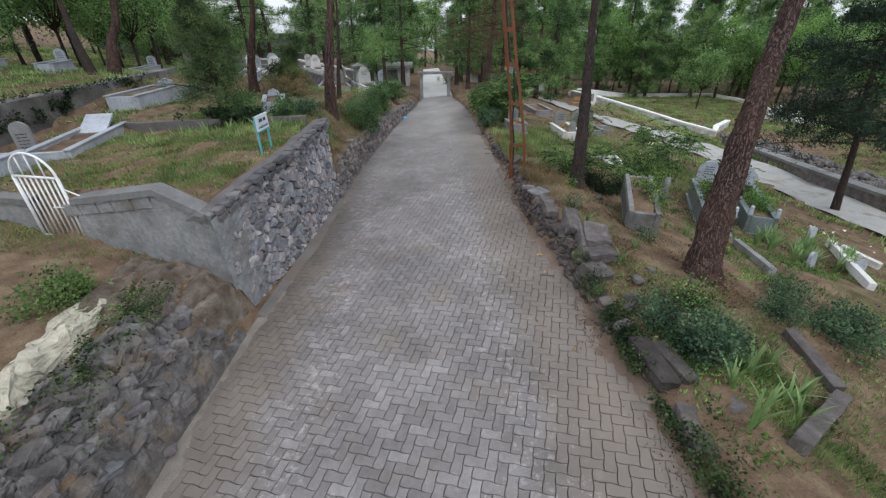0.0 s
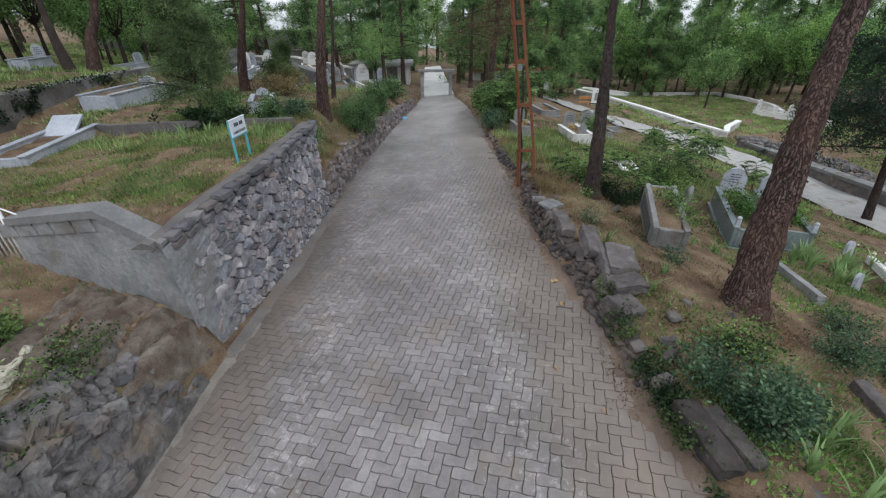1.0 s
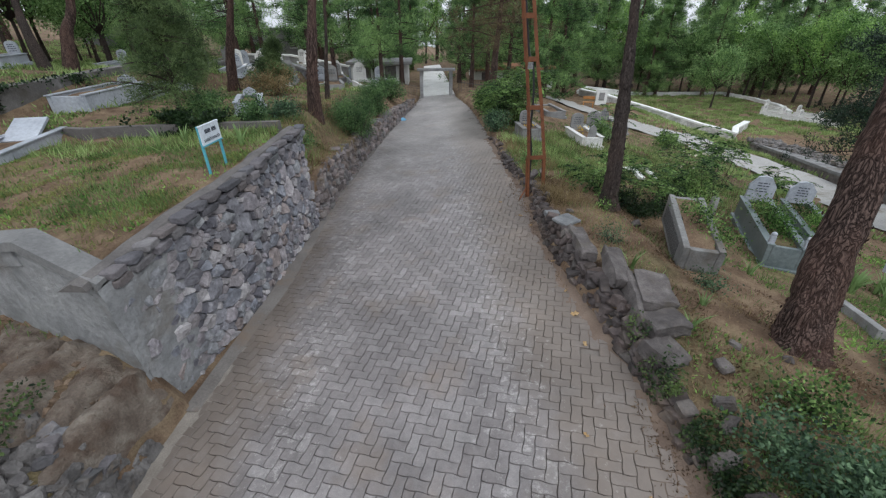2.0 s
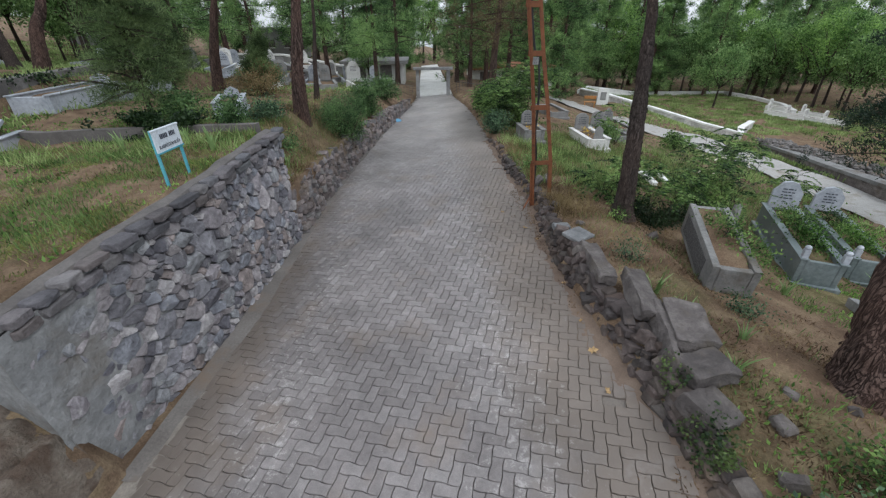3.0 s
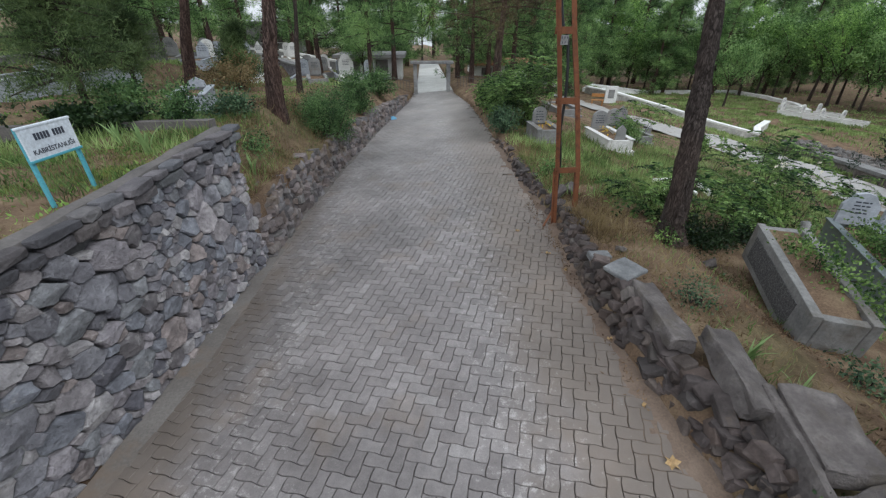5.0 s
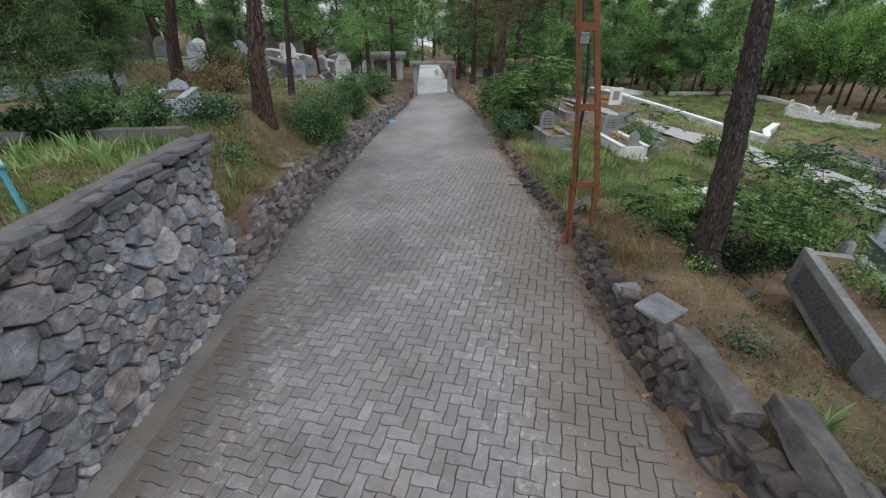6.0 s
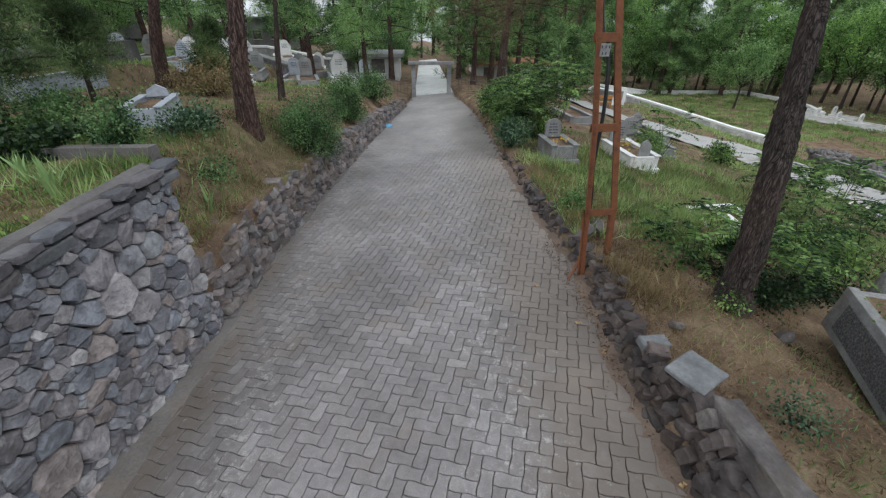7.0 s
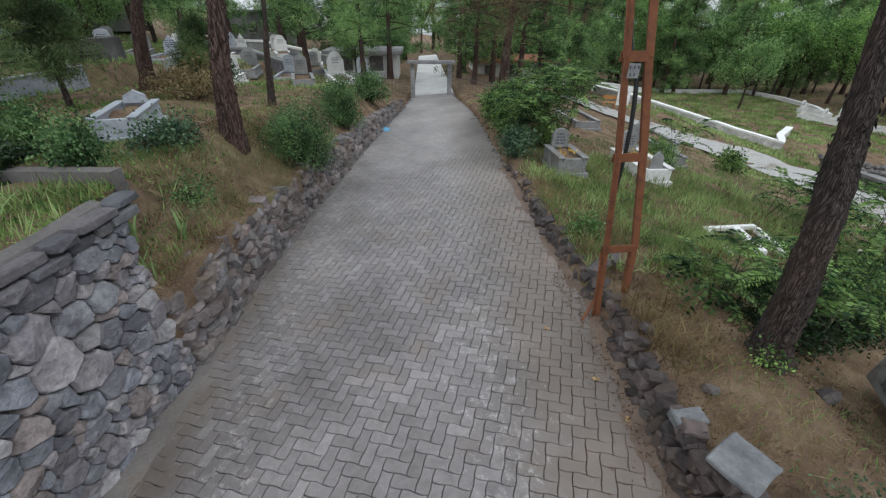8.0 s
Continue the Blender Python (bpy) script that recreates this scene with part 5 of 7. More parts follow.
def make_entrance():
    """The far gateway: two plastered pillars and a flat lintel, railings beside it, sheds behind."""
    g = thing("gateway", "pale gateway of two square pillars under a flat lintel", "gateway", Matrix.Translation((0.85, 26.6, 0)), kind="structure")
    for x in (-0.78, 0.78):
        part("pillar", slab_mesh("pillar", (0.18, 0.2, 1.45), M_PLASTER, 0.015), g, m=Matrix.Translation((x, 0, -0.1)))
    part("lintel", slab_mesh("lintel", (2.0, 0.4, 0.12), M_PLASTER, 0.02), g, m=Matrix.Translation((0, 0, 1.352)))
    for side, x0, x1 in ((-1, -0.2, -2.6), (1, 2.0, 5.6)):
        f = thing("railing", "grey metal railing beside the gateway", "railing", Matrix.Translation((0, 25.9, 0)), "railings")
        n = int(abs(x1 - x0) / 0.14)
        for k in range(n + 1):
            x = x0 + (x1 - x0) * k / n
            part("bar", mesh_bm("bar", rod((x, 0, gz(x, 25.9)), (x, 0, gz(x, 25.9) + 0.55), 0.008, 5), M_COPING), f)
        part("rail", mesh_bm("rail", rod((x0, 0, gz(x0, 25.9) + 0.54), (x1, 0, gz(x1, 25.9) + 0.54), 0.012, 6), M_COPING), f)
    for x, y, w, d, h, ang, lab in ((-2.6, 33.0, 3.6, 3.0, 1.3, 0, "white"), (7.0, 38.0, 6.0, 4.0, 1.4, 0, "roof"), (-15, 54, 6, 5, 2.8, 10, "white"), (-26, 46, 7, 5, 3.2, 30, "white"), (-5, 78, 7, 6, 3.2, 5, "white"), (-15, 92, 10, 8, 4.5, 10, "white"), (10.5, 80, 8, 6, 3.5, 0, "white")):
        z = gz(x, y) - 0.1
        hse = thing("building", "pale low building beyond the gateway under " + ("a red tiled roof" if lab == "roof" else "a flat roof"), "building", facing(x, y, z, ang), "buildings")
        part("wall", slab_mesh("wall", (w, d, h), M_PATH if y > 60 or x > -4 else M_CONCRETE, 0.02), hse)
        part("roof", slab_mesh("roof", (w + 0.5, d + 0.5, 0.18), M_ROOF if lab == "roof" else M_CONCRETE, 0.03), hse, m=Matrix.Translation((0, 0, h)))
        for k in range(int(w / 1.6)):
            wx = -w / 2 + 0.9 + 1.6 * k
            wi = part("window", slab_mesh("window", (0.7, 0.06, 0.7), M_SLAB, 0.005), hse, m=Matrix.Translation((wx, -d / 2 - 0.01, h * 0.4)))
            part("window_frame", slab_mesh("window_frame", (0.82, 0.04, 0.06), M_WHITEWASH, 0.005), wi, m=Matrix.Translation((0, -0.01, -0.06)))
    b = thing("bench", "orange varnished wooden bench on the lower slope", "bench", facing(12.0, 33.4, gz(12.0, 33.4), -20) @ Matrix.Scale(0.8, 4))
    for z, y, sz in ((0.42, 0.0, (1.0, 0.36, 0.05)), (0.66, 0.2, (1.0, 0.05, 0.26))):
        part("seat" if z < 0.5 else "backrest", slab_mesh("board", sz, M_WOOD, 0.01), b, m=Matrix.Translation((0, y, z)))
    for x in (-0.4, 0.4):
        part("leg", slab_mesh("leg", (0.08, 0.4, 0.44), M_WOOD, 0.01), b, m=Matrix.Translation((x, 0, 0)))
    hs = thing("headstone", "white square headstone with a dark panel beside the bench", "headstone", facing(13.4, 34.6, gz(13.4, 34.6) - 0.05, -8), "headstones")
    part("slab", slab_mesh("slab", (0.8, 0.16, 1.15), M_WHITEWASH, 0.02), hs)
    part("panel", slab_mesh("panel", (0.4, 0.02, 0.55), M_CONCRETE, 0.005), hs, "grey inscription panel", m=Matrix.Translation((0, -0.086, 0.38)))
    bag = bmesh.new()
    bmesh.ops.create_icosphere(bag, subdivisions=2, radius=0.13, matrix=Matrix.Diagonal((1.3, 1, 0.5, 1)))
    jitter(bag, 0.07, 7)
    thing("plastic_bag", "crumpled blue plastic bag at the foot of the low wall", "bag", pose(road_left(21.2) + 0.2, 21.2, CROSS * -1.0 + 0.05), data=mesh_bm("plastic_bag", bag, M_BLUE, True))


make_entrance()

# ---- background woods: a few trees built once, then set about ----
def background_conifer(seed, height, radius, base, needles, label, needle=0.3, tufts=12, per=14, whorls=13, droop=0.1):
    rnd = np.random.default_rng(seed)
    t = thing("conifer", label, "pine tree", Matrix.Translation((0, 0, -60)), "background pines")
    part("trunk", trunk_mesh([(0, 0, -0.4), (0.05, 0.02, height * 0.4), (0, 0.08, height)], 0.17, 0.04, 14, 9, 0.1, seed), t)
    (lv, lf), (v, f) = crown_pine(rnd, base, height, radius, radius * 0.25, whorls, tufts, needle, per, droop)
    leafage("branch_work", mesh_of("branch_work", lv, lf, M_BARK_GREY, True), t)
    leafage("needle_crown", array_mesh("needle_crown", v, f, needles), t)
    return t


def background_broadleaf(seed, height, size, leaves, label, leaf=0.2, clumps=170, per=16, trunk=0.12):
    rnd = np.random.default_rng(seed)
    t = thing("broadleaf_tree", label, "tree", Matrix.Translation((0, 0, -60)), "background trees")
    c = (0, 0, height - size[2] * 0.9)
    part("trunk", trunk_mesh([(0, 0, -0.4), (0.08, 0.05, height * 0.3), (0.02, 0.1, c[2])], trunk, trunk * 0.4, 14, 9, 0.1, seed, material=M_BARK_GREY), t)
    ends = [(rnd.normal() * size[0] * 0.5, rnd.normal() * size[1] * 0.5, c[2] + rnd.uniform(-0.3, 0.7) * size[2]) for _ in range(12)]
    lv, lf = limb_net(rnd, (0.05, 0.05, height * 0.32), ends, trunk * 0.45)
    leafage("branch_work", mesh_of("branch_work", lv, lf, M_BARK_GREY, True), t)
    v, f = crown_leafy(rnd, c, size, clumps, per, leaf, 0.22)
    leafage("leaf_crown", array_mesh("leaf_crown", v, f, leaves), t)
    return t


PINE_A = background_conifer(201, 9.0, 2.4, 1.3, M_NEEDLE, "dark green pine in the wood beyond", 0.32, 13, 15, 14)
PINE_B = background_conifer(202, 7.5, 2.1, 2.2, M_NEEDLE, "tall pine with a bare lower trunk", 0.3, 12, 15, 9)
PINE_C = background_conifer(203, 7.5, 2.3, 0.6, M_NEEDLE, "bushy low-branched pine in the wood beyond", 0.3, 13, 15, 13, 0.35)
LEAF_A = background_broadleaf(204, 7.0, (2.4, 2.4, 2.3), M_LEAF_LIT, "round green broadleaf tree", 0.15, 200, 32)
LEAF_B = background_broadleaf(205, 5.4, (1.8, 1.8, 1.75), M_LEAF_FRESH, "light green broadleaf tree", 0.14, 180, 32, 0.09)
spot_rng = np.random.default_rng(210)


def plant(tree, x, y, s=1.0, dz=-0.05):
    copy_thing(tree, Matrix.Translation((x, y, gz(x, y) + dz)) @ Matrix.Rotation(spot_rng.uniform(0, 6.28), 4, "Z") @ Matrix.Diagonal((s, s, s * spot_rng.uniform(0.92, 1.12), 1)))


# the dark wood behind the walled field
for k in range(17):
    plant((PINE_A, LEAF_A, PINE_C, PINE_A, LEAF_B)[k % 5], 6 + 2.5 * k + spot_rng.uniform(-0.8, 0.8), 50 - 0.012 * (k - 5) ** 2 * 2 + spot_rng.uniform(-1.5, 1.5), 1.1)
for k in range(13):
    plant((PINE_C, PINE_A)[k % 2], 9 + 3.4 * k + spot_rng.uniform(-1, 1), 56 + spot_rng.uniform(-2, 2), 1.35)
for x, y, t in ((42, 34, LEAF_A), (38.5, 29, PINE_A), (39, 36, LEAF_A), (37.5, 26.5, PINE_C), (36, 22, PINE_A), (31, 21.5, LEAF_A), (29, 17.5, PINE_C), (33, 15, PINE_A), (30, 11, PINE_C), (40, 25, PINE_A), (40, 31.5, PINE_C), (38, 27.5, LEAF_A), (39.5, 33.5, LEAF_A), (38, 32, PINE_A), (41, 30, PINE_A), (35, 18.5, LEAF_A), (42, 36, PINE_A), (45, 41, PINE_A), (31, 14, LEAF_B), (29.5, 19.5, LEAF_B)):
    plant(t, x, y, 1.1)
for x, y, t, s in ((34, 47, LEAF_B, 1.2), (37, 44, LEAF_A, 1.1), (40.5, 39, LEAF_B, 1.2), (38, 40.5, LEAF_B, 1.0), (14, 49, LEAF_B, 1.0), (11.5, 46.5, LEAF_A, 1.0), (36, 41, LEAF_A, 1.0), (22.5, 51, LEAF_B, 1.0), (19, 49.6, LEAF_B, 0.9), (28.5, 51.5, LEAF_B, 1.0), (33, 51.5, LEAF_B, 0.9), (27, 41.6, LEAF_B, 1.0), (35.5, 46.5, LEAF_B, 1.3), (36.5, 38.5, LEAF_B, 1.2), (38.5, 42.5, LEAF_B, 1.3), (24.5, 51, LEAF_B, 1.2), (30.5, 51, LEAF_B, 1.3), (37.5, 33, LEAF_B, 1.2)):
    plant(t, x, y, s)
for k in range(22):
    plant((PINE_A, LEAF_A, PINE_C)[k % 3], 8 + 3.4 * k + spot_rng.uniform(-1, 1), 66 - 0.9 * max(0, k - 8) + spot_rng.uniform(-2, 2), 1.45)
# between the lane and the field
for x, y, t, s in ((5.0, 28.2, PINE_B, 0.9), (6.8, 31.5, PINE_C, 0.9), (8.6, 33.2, PINE_C, 1.0), (10.6, 36.5, PINE_A, 1.0), (12.5, 40.5, PINE_C, 1.1), (4.2, 31.0, PINE_B, 0.9), (14.5, 44, PINE_A, 1.1), (3.0, 34.5, PINE_C, 1.0), (9.0, 41, PINE_A, 1.1), (5.6, 37, PINE_A, 1.0)):
    plant(t, x, y, s)
# beyond the gateway and on the hillside to the left
for x, y, t, s in ((-2.0, 26.9, PINE_B, 0.7), (-4.5, 58, PINE_A, 1.0), (4.5, 60, PINE_C, 1.0), (2.9, 28.2, PINE_B, 0.8), (2.4, 30.6, PINE_B, 0.8), (-1.2, 31.2, PINE_B, 0.9), (-1.3, 37, LEAF_B, 0.5), (6.2, 46, PINE_A, 1.1), (-5.0, 29.6, PINE_B, 0.9), (-3.4, 37.5, PINE_C, 1.0), (-6.2, 44, PINE_A, 1.0), (-2.2, 46, PINE_C, 1.1), (-1.4, 41.5, LEAF_B, 0.8), (-9.5, 47, PINE_C, 1.1), (-2.9, 30.6, LEAF_B, 0.5), (-1.0, 49, PINE_C, 1.2), (0.6, 66, LEAF_A, 1.2), (-2.6, 72, PINE_A, 1.5), (2.4, 72, PINE_A, 1.5), (-3.6, 34.6, LEAF_B, 0.7), (-17.5, 20.5, PINE_C, 0.7), (-19, 24, LEAF_B, 0.9)):
    plant(t, x, y, s)
# on the slope
for x, y, t, s in ((-8.0, 36.2, PINE_B, 1.0), (-10.6, 30.2, PINE_B, 1.0), (-14.2, 26.5, LEAF_A, 0.9), (-14.5, 33, PINE_B, 1.0), (-13, 41, PINE_B, 1.1), (-17, 22.5, LEAF_A, 0.9), (-18.2, 29.5, LEAF_B, 1.1), (-19, 36, PINE_C, 1.1), (-16.3, 17.2, LEAF_B, 1.0), (-20.5, 18.5, LEAF_A, 1.0), (-22.5, 25.5, LEAF_B, 1.1), (-25, 32, LEAF_A, 1.1)):
    plant(t, x, y, s)
# farther up the hillside
for x, y, t, s in ((-24, 19, PINE_C, 1.0), (-18.5, 13.5, LEAF_B, 1.0), (-15.3, 21.8, LEAF_B, 0.9), (-12.9, 22.7, LEAF_B, 0.8), (-11.8, 14.6, LEAF_B, 0.55), (-13.5, 12.5, LEAF_B, 0.6), (-15, 15, LEAF_B, 0.8), (-14, 24.5, LEAF_B, 0.8), (-17.5, 25.5, LEAF_B, 1.0), (-21, 22, LEAF_A, 1.0), (-29, 24, LEAF_A, 1.2), (-22, 42, PINE_A, 1.2), (-9, 44, PINE_A, 1.2), (-16, 47, PINE_C, 1.2), (-12, 50, PINE_A, 1.2), (-6.5, 52, PINE_A, 1.2), (-20, 44, LEAF_A, 1.2), (-19, 52, PINE_C, 1.4), (-3.5, 56, PINE_C, 1.2), (-25, 52, LEAF_A, 1.5), (-30, 38, PINE_A, 1.2), (-20.3, 31.2, LEAF_B, 0.7), (-17.4, 35.2, LEAF_B, 0.7), (-22.6, 36.6, LEAF_A, 0.8), (-15.4, 39.2, LEAF_B, 0.7), (-25.5, 38, LEAF_B, 0.9), (-18.6, 41.5, LEAF_B, 0.9), (-13.4, 35.6, LEAF_B, 0.55), (-21.5, 33.6, LEAF_B, 0.7), (-24.5, 41.5, PINE_C, 0.9), (-16.8, 30.6, LEAF_B, 0.5)):
    plant(t, x, y, s)
# unseen trees added behind and beside the start of the walk, for shade
for x, y, t, s in ((-8, -3, PINE_B, 1.0), (7.5, -1.5, PINE_B, 1.0), (-13, 3, LEAF_A, 1.0), (12.5, 2.5, PINE_B, 1.0), (-5, -9, PINE_B, 1.1), (5, -8, PINE_B, 1.1), (18, 5, LEAF_A, 1.0)):
    plant(t, x, y, s)
for t in (PINE_A, PINE_B, PINE_C, LEAF_A, LEAF_B):
    for o in (*t.children_recursive, t):
        bpy.data.objects.remove(o)


def make_spruce():
    """A tall dark fir by the lower path, its branches hanging in tiers."""
    rnd = np.random.default_rng(220)
    x, y = 13.6, 13.4
    t = thing("fir_tree", "dark fir with drooping tiers of branches by the path", "fir tree", Matrix.Translation((x, y, gz(x, y) - 0.1)))
    part("trunk", trunk_mesh([(0, 0, 0), (-0.45, 0.02, 2.4), (-0.95, 0.05, 4.4), (-1.3, 0.05, 11)], 0.1, 0.03, 20, 12, 0.08, 5, material=M_BARK_GREY), t)
    (lv, lf), (v, f) = crown_pine(rnd, 2.5, 10.6, 2.6, 0.5, 13, 46, 0.12, 26, 0.3, (-0.17, 0), 0.11)
    leafage("branch_work", mesh_of("branch_work", lv, lf, M_BARK_GREY, True), t)
    leafage("needle_crown", array_mesh("needle_crown", v, f, M_FIR), t)


make_spruce()


# ---- shrubs, herbs and grass near the lane ----
def leafy_bush(label, x, y, size, clumps, per, leaf, material, seed, lift=0.45, stems=9, name="bush", category="bush", group=""):
    rnd = np.random.default_rng(seed)
    b = thing(name, label, category, Matrix.Translation((x, y, gz(x, y) - 0.03)), group)
    c = (0, 0, size[2] * 0.75 + lift * 0.3)
    ends = [(rnd.normal() * size[0] * 0.45, rnd.normal() * size[1] * 0.45, c[2] + rnd.uniform(-0.2, 0.8) * size[2]) for _ in range(stems)]
    lv, lf = limb_net(rnd, (0, 0, -0.03), ends, 0.014 + 0.008 * size[2])
    leafage("stem_work", mesh_of("stem_work", lv, lf, M_BARK_GREY, True), b)
    v, f = crown_leafy(rnd, c, size, clumps, per, leaf, 0.09 + 0.03 * size[0])
    leafage("leaf_crown", array_mesh("leaf_crown", v, f, material), b)
    return b


def young_pine(label, x, y, h, r, seed, needle=0.11):
    rnd = np.random.default_rng(seed)
    t = thing("young_pine", label, "pine tree", Matrix.Translation((x, y, gz(x, y) - 0.05)), "young pines")
    part("trunk", trunk_mesh([(0, 0, 0), (0.03, 0.02, h * 0.5), (0.0, 0.05, h)], 0.05, 0.012, 10, 8, 0.05, seed, material=M_BARK_GREY), t)
    (lv, lf), (v, f) = crown_pine(rnd, h * 0.28, h, r, r * 0.3, 12, 19, needle, 26, 0.1)
    leafage("branch_work", mesh_of("branch_work", lv, lf, M_BARK_GREY, True), t)
    leafage("needle_crown", array_mesh("needle_crown", v, f, M_YOUNG), t)


leafy_bush("low weeds at the foot of the pine", -3.4, 14.6, (0.4, 0.4, 0.2), 70, 26, 0.06, M_HERB, 293, 0.15)
leafy_bush("low weeds on the bank", -2.7, 13.5, (0.3, 0.35, 0.1), 40, 24, 0.045, M_BUSH, 294, 0.1)
leafy_bush("dry brownish shrub below the graves", -4.9, 18.6, (0.8, 0.6, 0.35), 110, 28, 0.06, M_STRAW, 295)
young_pine("bushy young pine behind the kerb wall", -5.48, 13.75, 2.8, 1.2, 230)
young_pine("small bushy pine on the bank among graves", -6.9, 17.4, 2.5, 1.0, 231)
young_pine("small bushy pine on the bank among graves", -5.1, 19.6, 1.6, 0.7, 232)
leafy_bush("light green bush leaning over the low wall", -2.0, 16.25, (0.66, 0.8, 0.52), 240, 60, 0.042, M_BUSH, 240, 0.3)
leafy_bush("light green bush leaning over the low wall", -1.72, 19.4, (0.46, 0.65, 0.62), 170, 50, 0.05, M_BUSH, 241)
leafy_bush("green bush at the end of the bank", -1.35, 22.8, (0.5, 0.7, 0.5), 110, 36, 0.065, M_BUSH, 242)
leafy_bush("dark green leafy shrub beside the kerb wall", -3.5, 13.04, (0.2, 0.22, 0.34), 80, 36, 0.045, M_BUSH, 243)
leafy_bush("leafy green shrub beside the kerb wall", -5.0, 13.9, (0.5, 0.4, 0.3), 120, 36, 0.05, M_BUSH, 244)
leafy_bush("rounded dark green shrub among the graves", -7.6, 25.6, (0.42, 0.42, 0.62), 104, 28, 0.082, M_IVY, 245)
leafy_bush("brownish dry shrub below the graves", -6.3, 22.4, (0.9, 0.7, 0.4), 104, 28, 0.068, M_HERB, 246)
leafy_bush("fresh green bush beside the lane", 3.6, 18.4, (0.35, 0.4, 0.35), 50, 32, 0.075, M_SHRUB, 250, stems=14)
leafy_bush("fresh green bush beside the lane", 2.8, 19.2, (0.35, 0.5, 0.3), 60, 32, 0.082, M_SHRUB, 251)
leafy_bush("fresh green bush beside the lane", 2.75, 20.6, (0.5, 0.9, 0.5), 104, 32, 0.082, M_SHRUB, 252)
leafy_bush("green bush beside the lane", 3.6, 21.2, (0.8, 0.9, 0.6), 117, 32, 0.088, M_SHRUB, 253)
leafy_bush("green bush beside the lane", 2.55, 17.2, (0.32, 0.5, 0.3), 65, 28, 0.068, M_HERB, 254)
leafy_bush("leafy green bush among the lower graves", 6.6, 18.3, (0.4, 0.4, 0.28), 60, 30, 0.07, M_LEAF_FRESH, 255)
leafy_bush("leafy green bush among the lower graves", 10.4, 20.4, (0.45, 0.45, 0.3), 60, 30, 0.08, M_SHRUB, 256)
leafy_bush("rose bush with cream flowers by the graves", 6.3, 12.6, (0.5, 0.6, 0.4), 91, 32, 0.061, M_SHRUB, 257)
leafy_bush("grey-green herb cushion on the bank", 3.2, 5.25, (0.23, 0.25, 0.2), 110, 24, 0.044, M_HERB, 260, 0.25)
leafy_bush("grey-green herb cushion on the bank", 3.52, 5.45, (0.2, 0.22, 0.17), 80, 24, 0.044, M_HERB, 261, 0.25)
leafy_bush("grey-green herb cushion on the bank", 2.92, 5.72, (0.2, 0.22, 0.16), 80, 24, 0.042, M_HERB, 262, 0.22)
leafy_bush("dark leafy weeds below the leaning pine", 5.25, 6.4, (0.26, 0.28, 0.18), 70, 30, 0.036, M_HERB, 263, 0.2)
leafy_bush("dark leafy weeds below the leaning pine", 5.9, 7.0, (0.22, 0.26, 0.15), 50, 30, 0.036, M_HERB, 264, 0.2)
leafy_bush("grey-green weeds on the slope", 6.1, 6.1, (0.42, 0.38, 0.2), 110, 35, 0.048, M_HERB, 265, 0.2)
leafy_bush("low weeds on the tumbled bank", -3.2, 5.5, (0.26, 0.4, 0.1), 24, 16, 0.034, M_CREEPER, 266, 0.15)
leafy_bush("low weeds on the tumbled bank", -3.1, 4.6, (0.2, 0.3, 0.08), 16, 16, 0.034, M_CREEPER, 267, 0.15)
leafy_bush("fresh green weeds before the rendered wall", -4.5, 6.3, (0.4, 0.35, 0.16), 70, 26, 0.055, M_GRASS, 268, 0.2)
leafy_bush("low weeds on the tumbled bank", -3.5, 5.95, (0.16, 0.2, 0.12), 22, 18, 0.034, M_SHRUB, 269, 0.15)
# dark ivy-coloured clumps added where only shade lies under the sumac leaves
leafy_bush("dark clump added in place of shade behind the pine", 4.25, 11.75, (0.4, 0.22, 0.1), 60, 30, 0.05, M_IVY, 275, 0.1)
leafy_bush("dark clump added in place of shade behind the pine", 4.95, 11.75, (0.45, 0.25, 0.12), 70, 30, 0.05, M_IVY, 276, 0.1)
leafy_bush("dark clump added in place of shade behind the pine", 5.7, 12.0, (0.45, 0.3, 0.12), 70, 30, 0.05, M_IVY, 277, 0.1)
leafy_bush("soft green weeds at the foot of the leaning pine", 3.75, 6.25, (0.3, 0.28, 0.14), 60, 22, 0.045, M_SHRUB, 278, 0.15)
leafy_bush("small green seedling on the litter", 3.15, 9.5, (0.14, 0.16, 0.12), 28, 22, 0.034, M_HERB, 270, 0.1, 5)
leafy_bush("small green seedling on the litter", 3.64, 10.95, (0.09, 0.1, 0.1), 18, 20, 0.04, M_SHRUB, 271, 0.1, 5)
leafy_bush("small green seedling on the litter", 2.75, 13.4, (0.2, 0.22, 0.18), 39, 22, 0.048, M_LEAF_FRESH, 272, 0.1, 5)
leafy_bush("small green seedling on the litter", 4.35, 8.6, (0.16, 0.2, 0.1), 28, 22, 0.041, M_HERB, 273, 0.1, 5)
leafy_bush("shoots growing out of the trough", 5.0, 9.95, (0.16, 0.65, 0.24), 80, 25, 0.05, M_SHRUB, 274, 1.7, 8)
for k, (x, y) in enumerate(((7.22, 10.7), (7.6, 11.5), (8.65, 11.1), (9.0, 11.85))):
    leafy_bush("planting in the marble grave bed", x, y, (0.17, 0.42, 0.17), 60, 22, 0.05, (M_LEAF_LIT, M_SHRUB)[k % 2], 280 + k, 1.9, 7)


